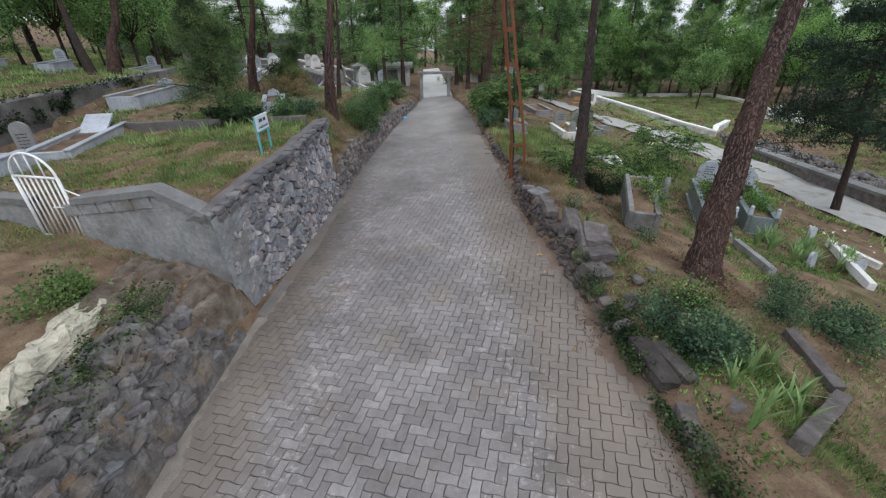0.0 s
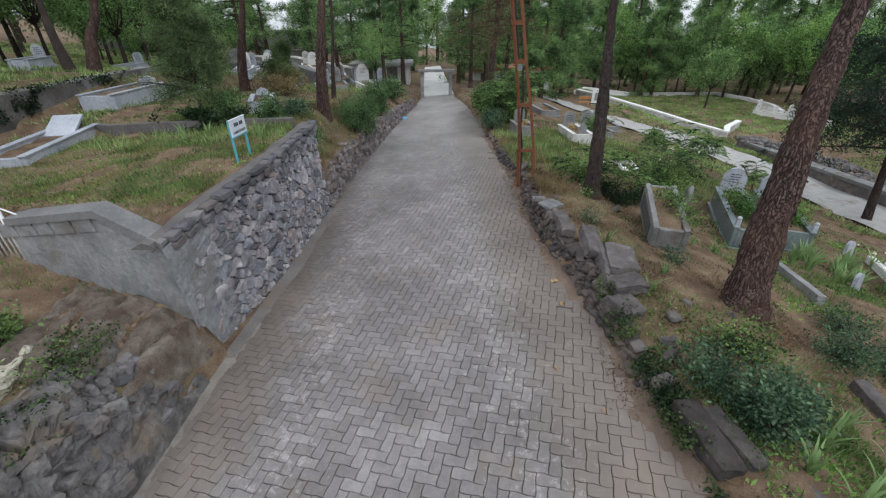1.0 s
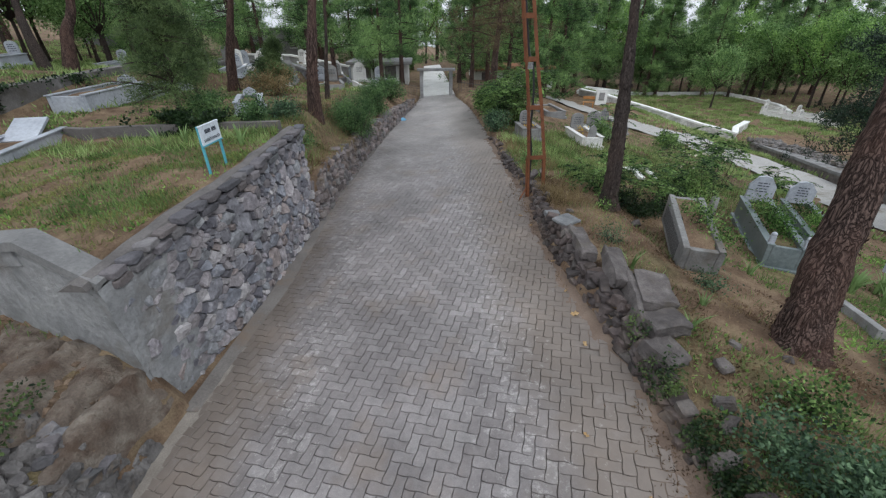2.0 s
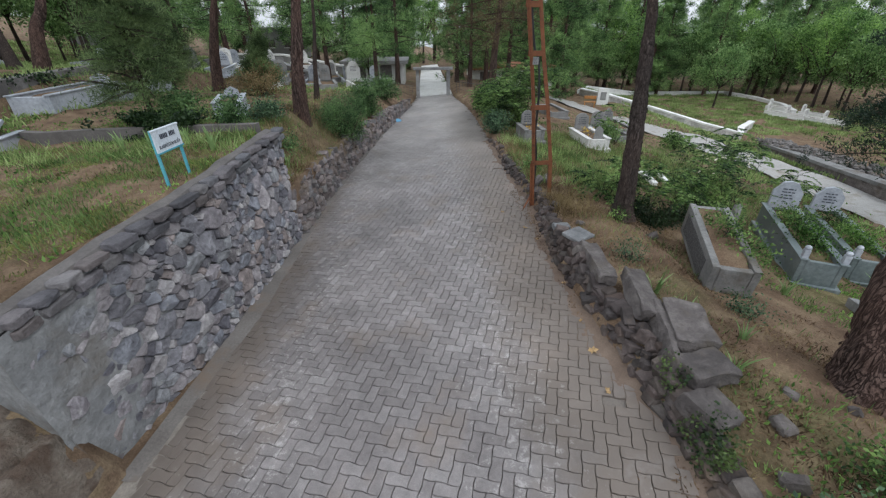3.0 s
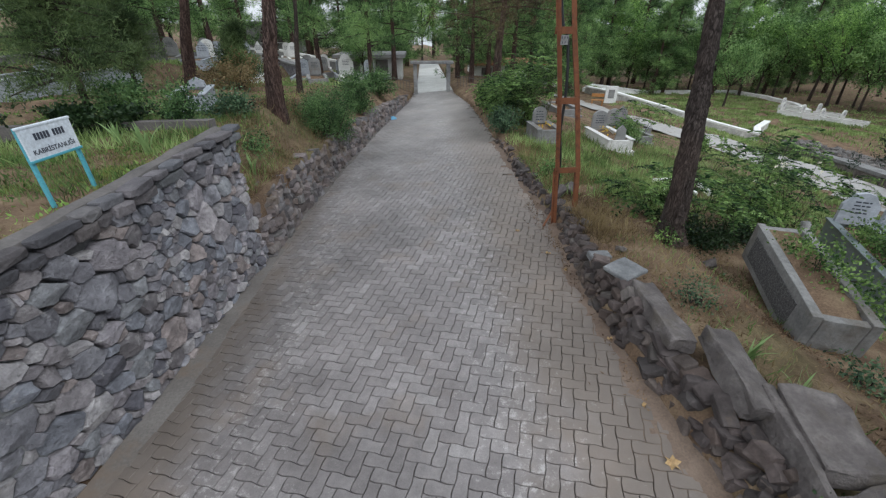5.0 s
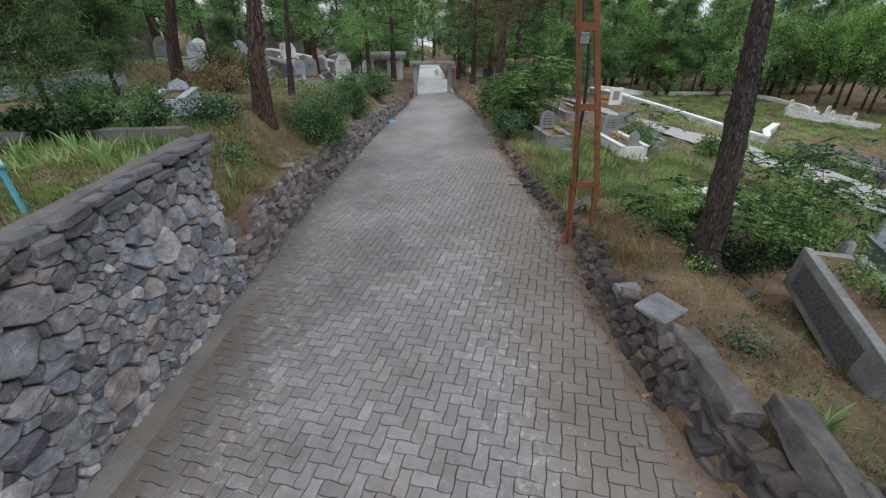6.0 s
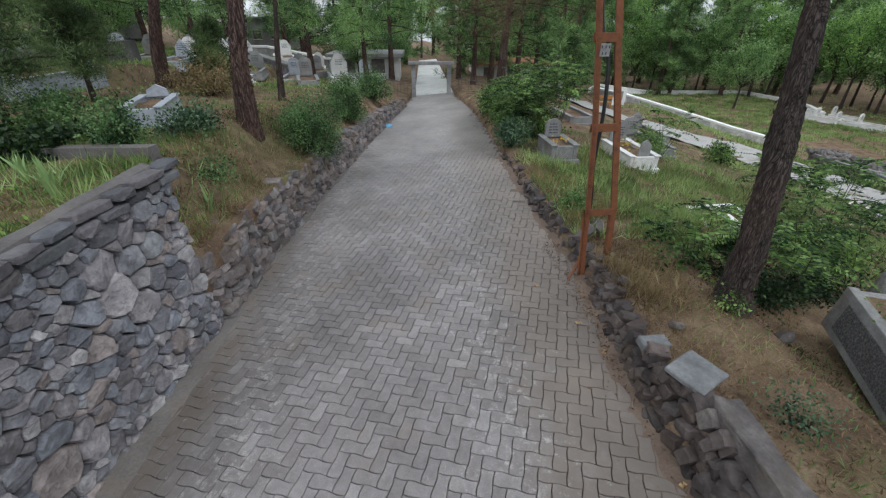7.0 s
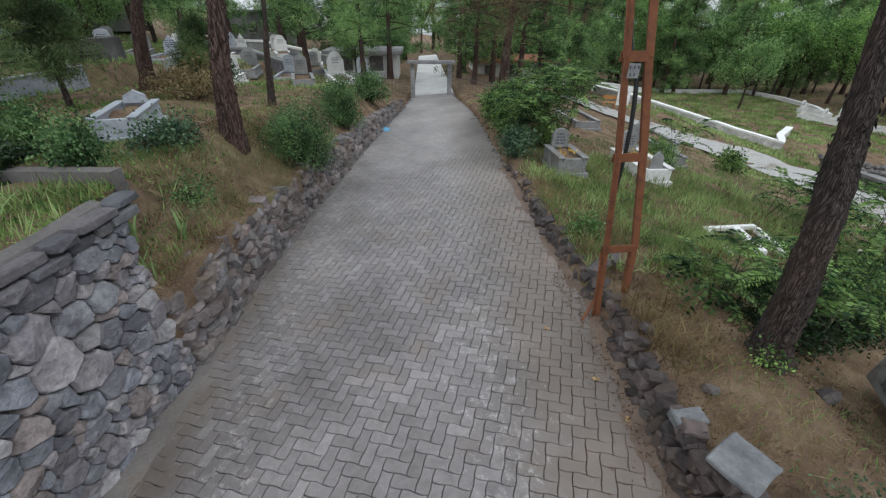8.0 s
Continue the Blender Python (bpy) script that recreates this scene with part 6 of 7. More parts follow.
def fern_frond(rnd, length, leaflet, pairs):
    """A pinnate frond arching along +x: stalk and paired leaflets."""
    pts = [Vector((length * t, 0, length * (0.55 * t - 0.62 * t * t))) for t in np.linspace(0, 1, 9)]
    sv, sf = tube(pts, np.linspace(0.004, 0.0015, 9), 4)
    c, ax = [], []
    for k in range(pairs):
        t = 0.2 + 0.8 * k / (pairs - 1)
        p = np.array((length * t, 0, length * (0.55 * t - 0.62 * t * t)))
        for s in (-1, 1):
            c.append(p)
            ax.append((0.4, s, -0.2))
    c, ax = np.array(c), np.array(ax)
    v, f = blades(c, ax, leaflet, leaflet * 0.19, 0.05, rnd, 0.15)
    return (sv, sf), (v, f)


def ferny_shrub(label, x, y, h, fronds, length, seed, lean=0.0):
    """A sumac-like shrub: bare stems, each with a whorl of pinnate leaves at its end."""
    rnd = np.random.default_rng(seed)
    b = thing("sumac_shrub", label, "shrub", Matrix.Translation((x, y, gz(x, y) - 0.03)), "ferny shrubs")
    lv, lf, V, F = [], [], [], []
    n = 0
    stems = max(3, fronds // 6)
    for s in range(stems):
        a = rnd.uniform(0, 6.28)
        tip = Vector((math.cos(a) * rnd.uniform(0.1, 0.5) + lean, math.sin(a) * rnd.uniform(0.1, 0.5), h * rnd.uniform(0.6, 1.5)))
        v, f = tube(spline([Vector((0, 0, 0)), tip * 0.5 + Vector((0.05, 0, 0.05)), tip], 6), np.linspace(0.008, 0.003, 7), 5)
        o = len(lv)
        lv += v
        lf += [tuple(i + o for i in q) for q in f]
        for k in range(int(0.75 * fronds / stems) + 1):
            (sv, sf), (bv, bf) = fern_frond(rnd, length * rnd.uniform(0.9, 1.6), 0.085 * rnd.uniform(0.8, 1.2), 16)
            R = Matrix.Translation(tip - Vector((0, 0, rnd.uniform(0, 0.22) * h))) @ Matrix.Rotation(rnd.uniform(0, 6.28), 4, "Z") @ Matrix.Rotation(rnd.uniform(-0.5, 0.25), 4, "Y")
            o = len(lv)
            lv += [R @ Vector(p) for p in sv]
            lf += [tuple(i + o for i in q) for q in sf]
            M = np.array(R)
            V.append(bv @ M[:3, :3].T + M[:3, 3])
            F.append(bf + n)
            n += len(bv)
    leafage("stem_work", mesh_of("stem_work", lv, lf, M_STALK, True), b)
    leafage("leaf_crown", array_mesh("leaf_crown", np.concatenate(V), np.concatenate(F), M_SUMAC), b)


for k, (x, y, h, n, L) in enumerate(((4.0, 12.1, 0.45, 24, 0.42), (3.75, 11.95, 0.3, 14, 0.36), (4.4, 11.7, 0.6, 26, 0.45), (4.85, 12.0, 0.85, 26, 0.5), (5.5, 12.1, 1.05, 18, 0.5), (6.1, 12.5, 1.2, 18, 0.5), (6.8, 13.1, 1.05, 16, 0.5), (5.2, 11.75, 0.6, 24, 0.45), (6.4, 12.0, 0.95, 16, 0.5), (7.1, 12.5, 1.1, 16, 0.5), (7.7, 13.3, 1.1, 16, 0.5))):
    ferny_shrub("sumac shrub with bright feathery leaves under the pine", x, y, h, n, L, 300 + k)
for k, (x, y, h, n, L) in enumerate(((2.9, 17.9, 1.0, 40, 0.5), (3.75, 17.8, 1.35, 48, 0.55), (2.95, 18.2, 0.8, 34, 0.5), (3.4, 18.6, 1.2, 40, 0.5), (2.75, 19.6, 0.6, 26, 0.45), (3.25, 18.0, 1.2, 40, 0.5), (2.8, 17.8, 0.8, 36, 0.45), (3.9, 18.6, 1.4, 40, 0.5), (3.2, 19.4, 1.0, 36, 0.5), (2.7, 20.8, 0.7, 30, 0.45), (3.6, 20.2, 1.1, 34, 0.5), (6.8, 18.0, 0.9, 30, 0.5), (8.3, 14.6, 0.7, 26, 0.5), (7.6, 15.6, 0.7, 26, 0.5), (9.2, 15.6, 0.8, 24, 0.5), (10.2, 16.6, 0.8, 24, 0.5), (9.9, 13.6, 0.7, 22, 0.5), (10.9, 14.9, 0.7, 22, 0.5), (11.4, 17.6, 0.7, 22, 0.5))):
    ferny_shrub("sumac shrub with bright feathery leaves beside the graves", x, y, h, n, L, 340 + k)


def blade_mesh(l, lean, w, material):
    """One sword leaf: a tapered, bent, creased strip that bows along +x."""
    verts, faces = [], []
    for t in np.linspace(0, 1, 6):
        p = Vector((lean * l * t * t, 0, l * (t - 0.35 * lean * t * t)))
        ww = w * (1 - t ** 2.5) + 0.001
        verts += [p - Vector((0, ww, 0)), p + Vector((ww * 0.25, 0, 0)), p + Vector((0, ww, 0))]
    for k in range(5):
        for q in range(2):
            i = k * 3 + q
            faces.append((i, i + 1, i + 4, i + 3))
    return mesh_of("blade", verts, faces, material, True)


BLADES = [blade_mesh(1.0, lean, 0.045, M_IRIS) for lean in (0.12, 0.25, 0.4, 0.6)]


def sword_plant(label, x, y, n, L, seed):
    """A clump of sword leaves."""
    rnd = np.random.default_rng(seed)
    p = thing("iris", label, "plant", Matrix.Translation((x, y, gz(x, y) - 0.02)), "irises")
    for _ in range(n):
        s = L * rnd.uniform(0.6, 1.15)
        part("blade", BLADES[rnd.integers(4)], p, m=Matrix.Rotation(rnd.uniform(0, 6.28), 4, "Z") @ Matrix.Translation((rnd.uniform(0, 0.05), 0, 0)) @ Matrix.Diagonal((s, s, s, 1)))
    return p


irises = [(3.07, 4.3, 12, 0.42), (3.76, 5.13, 12, 0.46), (3.92, 4.74, 12, 0.42), (3.83, 4.5, 10, 0.4), (3.26, 4.81, 12, 0.42), (4.35, 5.46, 9, 0.36), (4.4, 5.01, 9, 0.4), (3.84, 5.43, 10, 0.36), (3.45, 4.55, 10, 0.36), (3.2, 7.35, 8, 0.3), (3.15, 8.7, 9, 0.34), (3.35, 8.35, 9, 0.26), (3.75, 7.9, 7, 0.26), (5.35, 9.6, 9, 0.3), (5.7, 9.4, 12, 0.36), (-2.75, 12.35, 10, 0.4), (-2.5, 12.75, 10, 0.4), (-2.45, 11.95, 8, 0.35), (-3.3, 11.6, 12, 0.4), (-3.9, 12.0, 12, 0.4), (-4.5, 11.9, 12, 0.38), (-5.2, 12.2, 12, 0.4), (3.3, 12.6, 8, 0.3)]
for k in range(26):
    irises.append((7.9 + 0.072 * k + 0.3 * math.sin(k * 2.1), 9.5 + 0.55 * math.sin(k * 1.3), 14, 0.5))
for k, (x, y, n, L) in enumerate(irises):
    sword_plant("clump of pale green sword-shaped iris leaves", x, y, n, L, 400 + k)


def scatter(name, label, category, material, spots, length, width, seed, up=1.0, spread=0.35, verge=0.14):
    """Grass and the like over spots of (x, y, half-width x, half-width y, count)."""
    rnd = np.random.default_rng(seed)
    P = []
    for cx, cy, wx, wy, n in spots:
        x, y = rnd.uniform(cx - wx, cx + wx, n), rnd.uniform(cy - wy, cy + wy, n)
        k = np.array([noise.noise(Vector((a * 1.1, b * 1.1, seed))) for a, b in zip(x, y)])
        keep = (k > rnd.uniform(-0.3, 0.32, n)) & ((x < road_left(y) - np.where(y > 11.8, 0.1, 0.3)) | (x > road_right(y) + verge))
        inwall = (y > return_line(x) - 0.15) & (y < 11.5) & (x > road_left(y) - 0.62) & (x < 0)
        keep &= ~inwall & ((np.abs(x - path_x(y)) > 1.15) | (y > 34) | (x < 5))
        x, y = x[keep], y[keep]
        z = np.where((x > 0) & (x < road_right(y) + 0.02), CROSS * x + 0.016, ground_z(x, y) - 0.01)
        P.append(np.stack([x, y, z], 1))
    P = np.concatenate(P)
    ax = np.tile([0, 0, up], (len(P), 1))
    v, f = blades(P, ax, length, width, spread, rnd, 0.2)
    return thing(name, label, category, kind="stuff", data=array_mesh(name, v, f, material))


scatter("grass", "short green grass in patches on terrace and banks", "grass", M_GRASS, [(-5.5, 9.8, 2.9, 2.6, 9000), (-3.6, 9.6, 0.9, 1.8, 3000), (-4.5, 14.5, 2.2, 3.5, 5000), (-13, 17, 3.4, 6, 9000), (6.5, 16, 4.0, 4.0, 30000), (3.6, 14.2, 1.2, 1.6, 9000), (10, 22, 3.5, 4.0, 6000), (7.5, 8, 1.8, 1.6, 5000), (4.3, 5.0, 1.6, 1.4, 5000), (3.6, 4.9, 0.8, 0.9, 4000), (3.9, 8.6, 1.1, 2.4, 1800), (-2.9, 14, 0.9, 3, 1800), (-3.6, 13.6, 1.2, 1.2, 3000), (-6, 20, 3, 3, 5000)], 0.12, 0.005, 501)
scatter("turf", "thin yellowish turf and moss on the terrace", "grass", M_TURF, [(-5.4, 9.9, 2.8, 2.6, 60000), (-3.5, 9.4, 0.8, 1.9, 16000), (-4.6, 14.5, 2.0, 1.8, 12000), (3.3, 14.4, 0.9, 2.2, 14000), (5.6, 15.5, 2.6, 2.4, 30000)], 0.055, 0.005, 509, 0.7, 0.7)
scatter("hill_grass", "rough grass among the hillside graves", "grass", M_FIELD, [(-14, 20, 6, 8, 26000), (-10, 31, 8, 8, 30000), (-22, 28, 8, 10, 16000), (-20, 38, 9, 8, 40000), (-13, 42, 7, 5, 16000)], 0.17, 0.02, 510, 1.0, 0.5)
scatter("straw", "dry yellow straw on the litter", "grass", M_STRAW, [(3.6, 9.5, 1.3, 3.2, 9000), (2.9, 14, 0.6, 4, 8000), (-2.9, 14, 1.0, 3.5, 9000), (-5.0, 9.6, 2.6, 2.2, 4000), (6, 14, 2.5, 3, 4000), (4.2, 5.4, 1.6, 1.6, 4000), (-4.5, 19, 2.2, 3, 4000)], 0.095, 0.004, 502, 0.5, 0.8)
scatter("weeds", "broad-leaved weeds scattered over terrace and slopes", "weeds", M_LEAF_LIT, [(-5.4, 10.2, 2.6, 2.4, 9000), (-4.4, 12.2, 2.0, 0.8, 5000), (-7.3, 15.5, 1.6, 2.5, 9000), (11.2, 15, 0.6, 5, 5000), (11.6, 9.5, 1.5, 2, 5000), (9.5, 11.5, 1.2, 2.5, 5000), (6.4, 15.2, 3.2, 3, 15000), (5.0, 6.0, 2.6, 1.6, 6000), (3.6, 4.9, 0.8, 1.0, 4000), (8.6, 9.6, 1.4, 1.6, 4000), (6.6, 9.4, 1.0, 2.0, 4000), (-4.6, 16.5, 2.4, 3.6, 6000), (-13, 17, 3.4, 6, 9000), (-6.5, 14.3, 2.5, 1.2, 4000), (8.6, 9.6, 2.2, 1.8, 3000), (9.5, 20, 3, 4, 5000), (-7, 21, 3, 3, 4000), (-9, 28, 6, 6, 16000), (-14, 22, 5, 6, 14000), (-12, 36, 8, 5, 9000)], 0.065, 0.014, 503, 0.5, 0.8)
scatter("field_grass", "rough grass on the walled field", "grass", M_FIELD, [(36, 28, 9, 14, 9000), (24, 50, 18, 4, 8000), (24, 40, 9, 9, 60000), (18, 26, 5, 8, 16000), (21, 17, 5, 6, 9000), (15, 18, 3.5, 5, 14000), (14.5, 10, 2.5, 3.5, 6000), (32, 32, 6, 8, 9000), (36, 26, 7, 9, 26000), (19, 21, 3, 4, 14000), (27, 18, 6, 7, 16000)], 0.2, 0.026, 504)


scatter("leaf_litter", "brown pine needles and dead leaves on the earth", "leaf litter", M_LITTER, [(3.6, 9.5, 1.4, 3.4, 30000), (4.2, 7.4, 1.2, 1.4, 9000), (3.2, 13.6, 0.9, 2.5, 6000), (-2.9, 14.2, 0.9, 3.0, 26000), (-4.8, 9.6, 2.6, 2.2, 7000), (-3.6, 6.4, 0.9, 0.7, 2500), (5.2, 5.4, 1.8, 1.6, 5000)], 0.06, 0.006, 505, 0.05, 1.0)


scatter("verge_litter", "brown needles and crumbs of earth along the paving edge", "leaf litter", M_LITTER, [(2.24, 8, 0.14, 5, 5000), (2.0, 9, 0.35, 4.5, 700)], 0.04, 0.006, 506, 0.03, 1.0, -0.5)


scatter("tall_grass", "tall grass gone to straw beside the pole and edging", "grass", M_STRAW, [(2.95, 13.0, 0.45, 2.6, 3000), (2.72, 10.9, 0.16, 0.9, 350), (3.0, 11.9, 0.4, 0.7, 350), (-2.65, 12.8, 0.5, 1.2, 900), (-2.5, 16, 0.4, 3, 800), (6.8, 15.6, 3.0, 2.5, 1800)], 0.26, 0.005, 507, 1.0, 0.45)
scatter("green_grass", "tall green grass between the graves", "grass", M_FIELD, [(6.6, 15.4, 3.2, 2.6, 12000), (3.2, 14.4, 0.8, 2.0, 3000), (4.4, 13.2, 1.0, 0.8, 2500), (-2.75, 12.6, 0.5, 1.0, 250), (-5.0, 11.8, 2.2, 0.7, 1800)], 0.24, 0.007, 508, 1.0, 0.4)


def ivy_patch(label, spots, seed, leaf=0.06, material=None):
    """Ivy as leaves set on boxes of (x, y, z, half sizes, count)."""
    rnd = np.random.default_rng(seed)
    P = []
    for x, y, z, a, b, c, n in spots:
        P.append(np.array((x, y, z)) + rnd.uniform(-1, 1, (n, 3)) * np.array((a, b, c)) + 0.05 * np.sin(np.arange(n))[:, None])
    P = np.concatenate(P)
    k = np.array([noise.noise(Vector(p) * 2.2) for p in P])
    P = P[k > -0.12]
    ax = np.tile([0.3, -0.5, 0.3], (len(P), 1))
    v, f = blades(P, ax, leaf, leaf * 0.36, 0.8, rnd)
    thing("ivy", label, "ivy", kind="stuff", data=array_mesh("ivy", v, f, material or M_IVY))


ivy_patch("dark ivy hanging over the terrace wall", [(-9.36, 10.6, 1.95, 0.05, 2.2, 0.3, 2400), (-9.36, 13.6, 2.0, 0.05, 0.5, 0.28, 900), (-9.36, 16.6, 1.95, 0.05, 0.7, 0.35, 900), (-9.5, 13.3, 2.24, 0.22, 4.5, 0.05, 1300)], 601, 0.075)
ivy_patch("dark ivy over the kerb wall behind the sign", [(-4.75, 12.85, 1.55, 0.75, 0.1, 0.22, 2600), (-5.4, 12.98, 1.72, 0.8, 0.16, 0.1, 1400), (-4.6, 13.05, 1.75, 0.9, 0.15, 0.08, 1200)], 602, 0.07)
ivy_patch("small-leaved ivy creeping along the stone edging", [(2.46, 5.0, 0.3, 0.09, 2.1, 0.16, 5000), (2.5, 6.9, 0.45, 0.09, 0.5, 0.14, 1100), (2.62, 3.8, 0.36, 0.25, 0.8, 0.14, 1800), (2.66, 5.9, 0.46, 0.14, 0.3, 0.06, 500), (2.44, 5.2, 0.4, 0.06, 0.5, 0.09, 700), (2.66, 5.5, 0.46, 0.2, 0.06, 0.06, 400), (2.92, 5.3, 0.46, 0.06, 0.4, 0.08, 500)], 603, 0.036, M_CREEPER)


ivy_patch("small-leaved weeds creeping over the tumbled bank", [(-3.35, 5.7, 0.72, 0.26, 0.4, 0.1, 1300), (-3.25, 5.0, 0.74, 0.25, 0.4, 0.1, 800), (-3.4, 3.9, 0.78, 0.2, 0.5, 0.1, 900), (-3.5, 6.3, 0.68, 0.3, 0.2, 0.08, 700)], 604, 0.04, M_CREEPER)
ivy_patch("dark creeping ivy among the edging slabs", [(2.5, 5.7, 0.34, 0.1, 0.6, 0.1, 1100), (2.48, 4.2, 0.3, 0.08, 0.8, 0.1, 1300), (2.44, 6.45, 0.36, 0.07, 0.5, 0.1, 700)], 605, 0.036, M_CREEPER)


def petals(label, spots, seed, material, size=0.035):
    rnd = np.random.default_rng(seed)
    P = np.concatenate([np.array((x, y, z)) + rnd.normal(size=(n, 3)) * np.array((a, a, a * 0.5)) for x, y, z, a, n in spots])
    v, f = blades(np.repeat(P, 5, 0), np.tile([0, 0, 0.5], (len(P) * 5, 1)), size, size * 0.45, 0.9, rnd)
    thing("flowers", label, "flowers", kind="stuff", data=array_mesh("flowers", v, f, material))


petals("yellow flowers on the small grave", [(3.42, 16.35, gz(3.42, 16.4) + 0.4, 0.1, 12), (5.55, 17.3, gz(5.55, 17.1) + 0.42, 0.16, 22)], 610, M_YELLOW)
petals("cream blossoms on the shrubs by the graves", [(6.3, 12.5, 0.75, 0.3, 10), (8.2, 8.6, -0.1, 0.4, 8)], 611, M_PETAL)


def fallen_leaf(x, y, s, rz):
    bm = bmesh.new()
    rim = [bm.verts.new((s * r * math.cos(a), s * r * math.sin(a), 0.012 * math.sin(3 * a) + 0.012)) for a, r in zip(np.linspace(0, 6.28, 13)[:-1], (1, 0.5, 0.95, 0.45, 0.9, 0.5, 0.8, 0.45, 0.9, 0.5, 0.95, 0.5))]
    c = bm.verts.new((0, 0, 0.006))
    for i in range(12):
        bm.faces.new((rim[i], rim[(i + 1) % 12], c))
    thing("fallen_leaf", "dry orange fallen leaf on the paving", "leaf", pose(x, y, CROSS * x + 0.016, 4, -4.7, rz), "fallen leaves", data=mesh_bm("fallen_leaf", bm, M_DRYLEAF))


M_DRYLEAF = surface("dry_leaf", (0.3, 0.19, 0.085), (0.42, 0.3, 0.16), scale=20, fine=60, bump=0.1)
for k, (x, y, s) in enumerate(((2.06, 7.9, 0.07), (2.0, 7.35, 0.045), (2.02, 10.95, 0.045), (2.12, 10.5, 0.04), (1.6, 6.2, 0.035), (2.15, 9.2, 0.035), (1.9, 5.6, 0.03), (1.75, 11.7, 0.04), (2.1, 8.4, 0.03))):
    fallen_leaf(x, y, s, 47 * k)

# ---- rocks and stones, piece by piece ----
def rock_mesh(seed, material, flat=1.0, square=0.45, rough=0.16):
    """A broken stone: a squared-off lump with uneven faces."""
    rnd = np.random.default_rng(seed)
    bm = bmesh.new()
    bmesh.ops.create_icosphere(bm, subdivisions=2, radius=1.0)
    turn = Euler(rnd.uniform(0, 6.28, 3)).to_matrix()
    for v in bm.verts:
        p = turn @ v.co
        p = Vector([math.copysign(abs(c) ** square, c) for c in p])
        p *= 0.46 * (1 + rough * noise.noise(p * 1.3 + Vector((seed * 3.7, 0, 0))) + 0.5 * rough * noise.noise(p * 3.1 + Vector((0, seed * 2.3, 0))))
        v.co = (p.x, p.y, p.z * flat)
    return mesh_bm("stone", bm, material)


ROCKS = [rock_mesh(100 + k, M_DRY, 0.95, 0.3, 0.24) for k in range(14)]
WALL_ROCKS = [rock_mesh(100 + k, M_FIELDSTONE, 0.95, 0.32, 0.24) for k in range(14)]
BANK_ROCKS = [rock_mesh(120 + k, M_BANK, 0.9, 0.45, 0.4) for k in range(8)]
GREY_ROCKS = [rock_mesh(140 + k, M_SLAB, 0.8, 0.55, 0.3) for k in range(6)]
CLODS = [rock_mesh(180 + k, M_CLOD, 0.8, 0.7, 0.4) for k in range(4)]


def lay(parent, meshes, rnd, x, y, z, sx, sy, sz, tilt=18):
    m = pose(x, y, z, rnd.uniform(-tilt, tilt), rnd.uniform(-tilt, tilt), rnd.uniform(-25, 25)) @ Matrix.Diagonal((sx, sy, sz, 1))
    return part("stone", meshes[rnd.integers(len(meshes))], parent, m=m)


def make_right_wall():
    """Low dry-stone edging of dark broken stone, capped here and there by broad slabs."""
    rnd = np.random.default_rng(31)
    w = thing("wall_right", "low dry-stone edging of dark broken stones along the lane", "stone wall", kind="structure")
    y = 3.2
    while y < 17.0:
        top = float(np.interp(y, [3, 5.8, 7, 9.5, 10.3, 10.8, 12, 14, 17], [0.1, 0.12, 0.36, 0.4, 0.36, 0.32, 0.26, 0.22, 0.16]))
        x0 = float(road_right(y)) + 0.02 + 0.03 * math.sin(y * 1.7)
        z = CROSS * 2.3
        L = rnd.uniform(0.09, 0.24) * (0.75 if 9.9 < y < 12 else 1.0)
        course = 0
        while z < 0.12 + top:
            h = rnd.uniform(0.04, 0.1)
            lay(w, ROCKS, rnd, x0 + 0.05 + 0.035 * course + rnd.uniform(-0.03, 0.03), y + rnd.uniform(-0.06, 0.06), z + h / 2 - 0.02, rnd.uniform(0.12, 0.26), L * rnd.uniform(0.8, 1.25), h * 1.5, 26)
            z += h
            course += 1
        y += L * 0.78
    return w


wall_right = make_right_wall()


def cap_slab(x, y, z, sx, sy, sz, rx, ry, rz, seed, label="broad grey stone slab on the dry-stone edging", warp=1.0, material=None):
    bm = box((sx, sy, sz))
    bmesh.ops.subdivide_edges(bm, edges=bm.edges[:], cuts=3, use_grid_fill=True)
    jitter(bm, 0.035 * warp, 3.2, seed)
    jitter(bm, 0.022 * warp, 11, seed + 2)
    bmesh.ops.bevel(bm, geom=[e for e in bm.edges if e.calc_face_angle(0) > 0.9], offset=0.01, segments=1, affect="EDGES")
    return thing("stone_slab", label, "stone slab", pose(x, y, z, rx, ry, rz), "slabs", data=mesh_bm("stone_slab", bm, material or M_SLAB))


cap_slab(2.52, 9.85, 0.6, 0.36, 0.32, 0.05, 2, -2, 28, 1, "pale flat stone slab at the end of the edging", 0.35, M_SLAB_PALE)
cap_slab(2.52, 9.12, 0.56, 0.22, 0.95, 0.15, -2, 10, -7, 2)
cap_slab(2.73, 8.36, 0.6, 0.28, 0.82, 0.15, 3, 16, -10, 3)
cap_slab(2.66, 7.72, 0.52, 0.1, 0.95, 0.24, 2, 18, -14, 14, "thin upright stone slab leaning in the edging")
cap_slab(2.4, 10.25, 0.54, 0.26, 0.13, 0.08, 4, 3, 4, 12, "small pale flat stone on the edging", 0.5, M_SLAB_PALE)
cap_slab(2.96, 7.8, 0.6, 0.4, 0.64, 0.14, 4, 2, -15, 4)
cap_slab(2.8, 7.26, 0.54, 0.46, 0.36, 0.16, -4, -3, 8, 5, "rough lumpy stone slab among weeds")
cap_slab(2.62, 6.86, 0.46, 0.36, 0.34, 0.18, 5, 6, 20, 6, "rough lumpy stone slab among weeds")
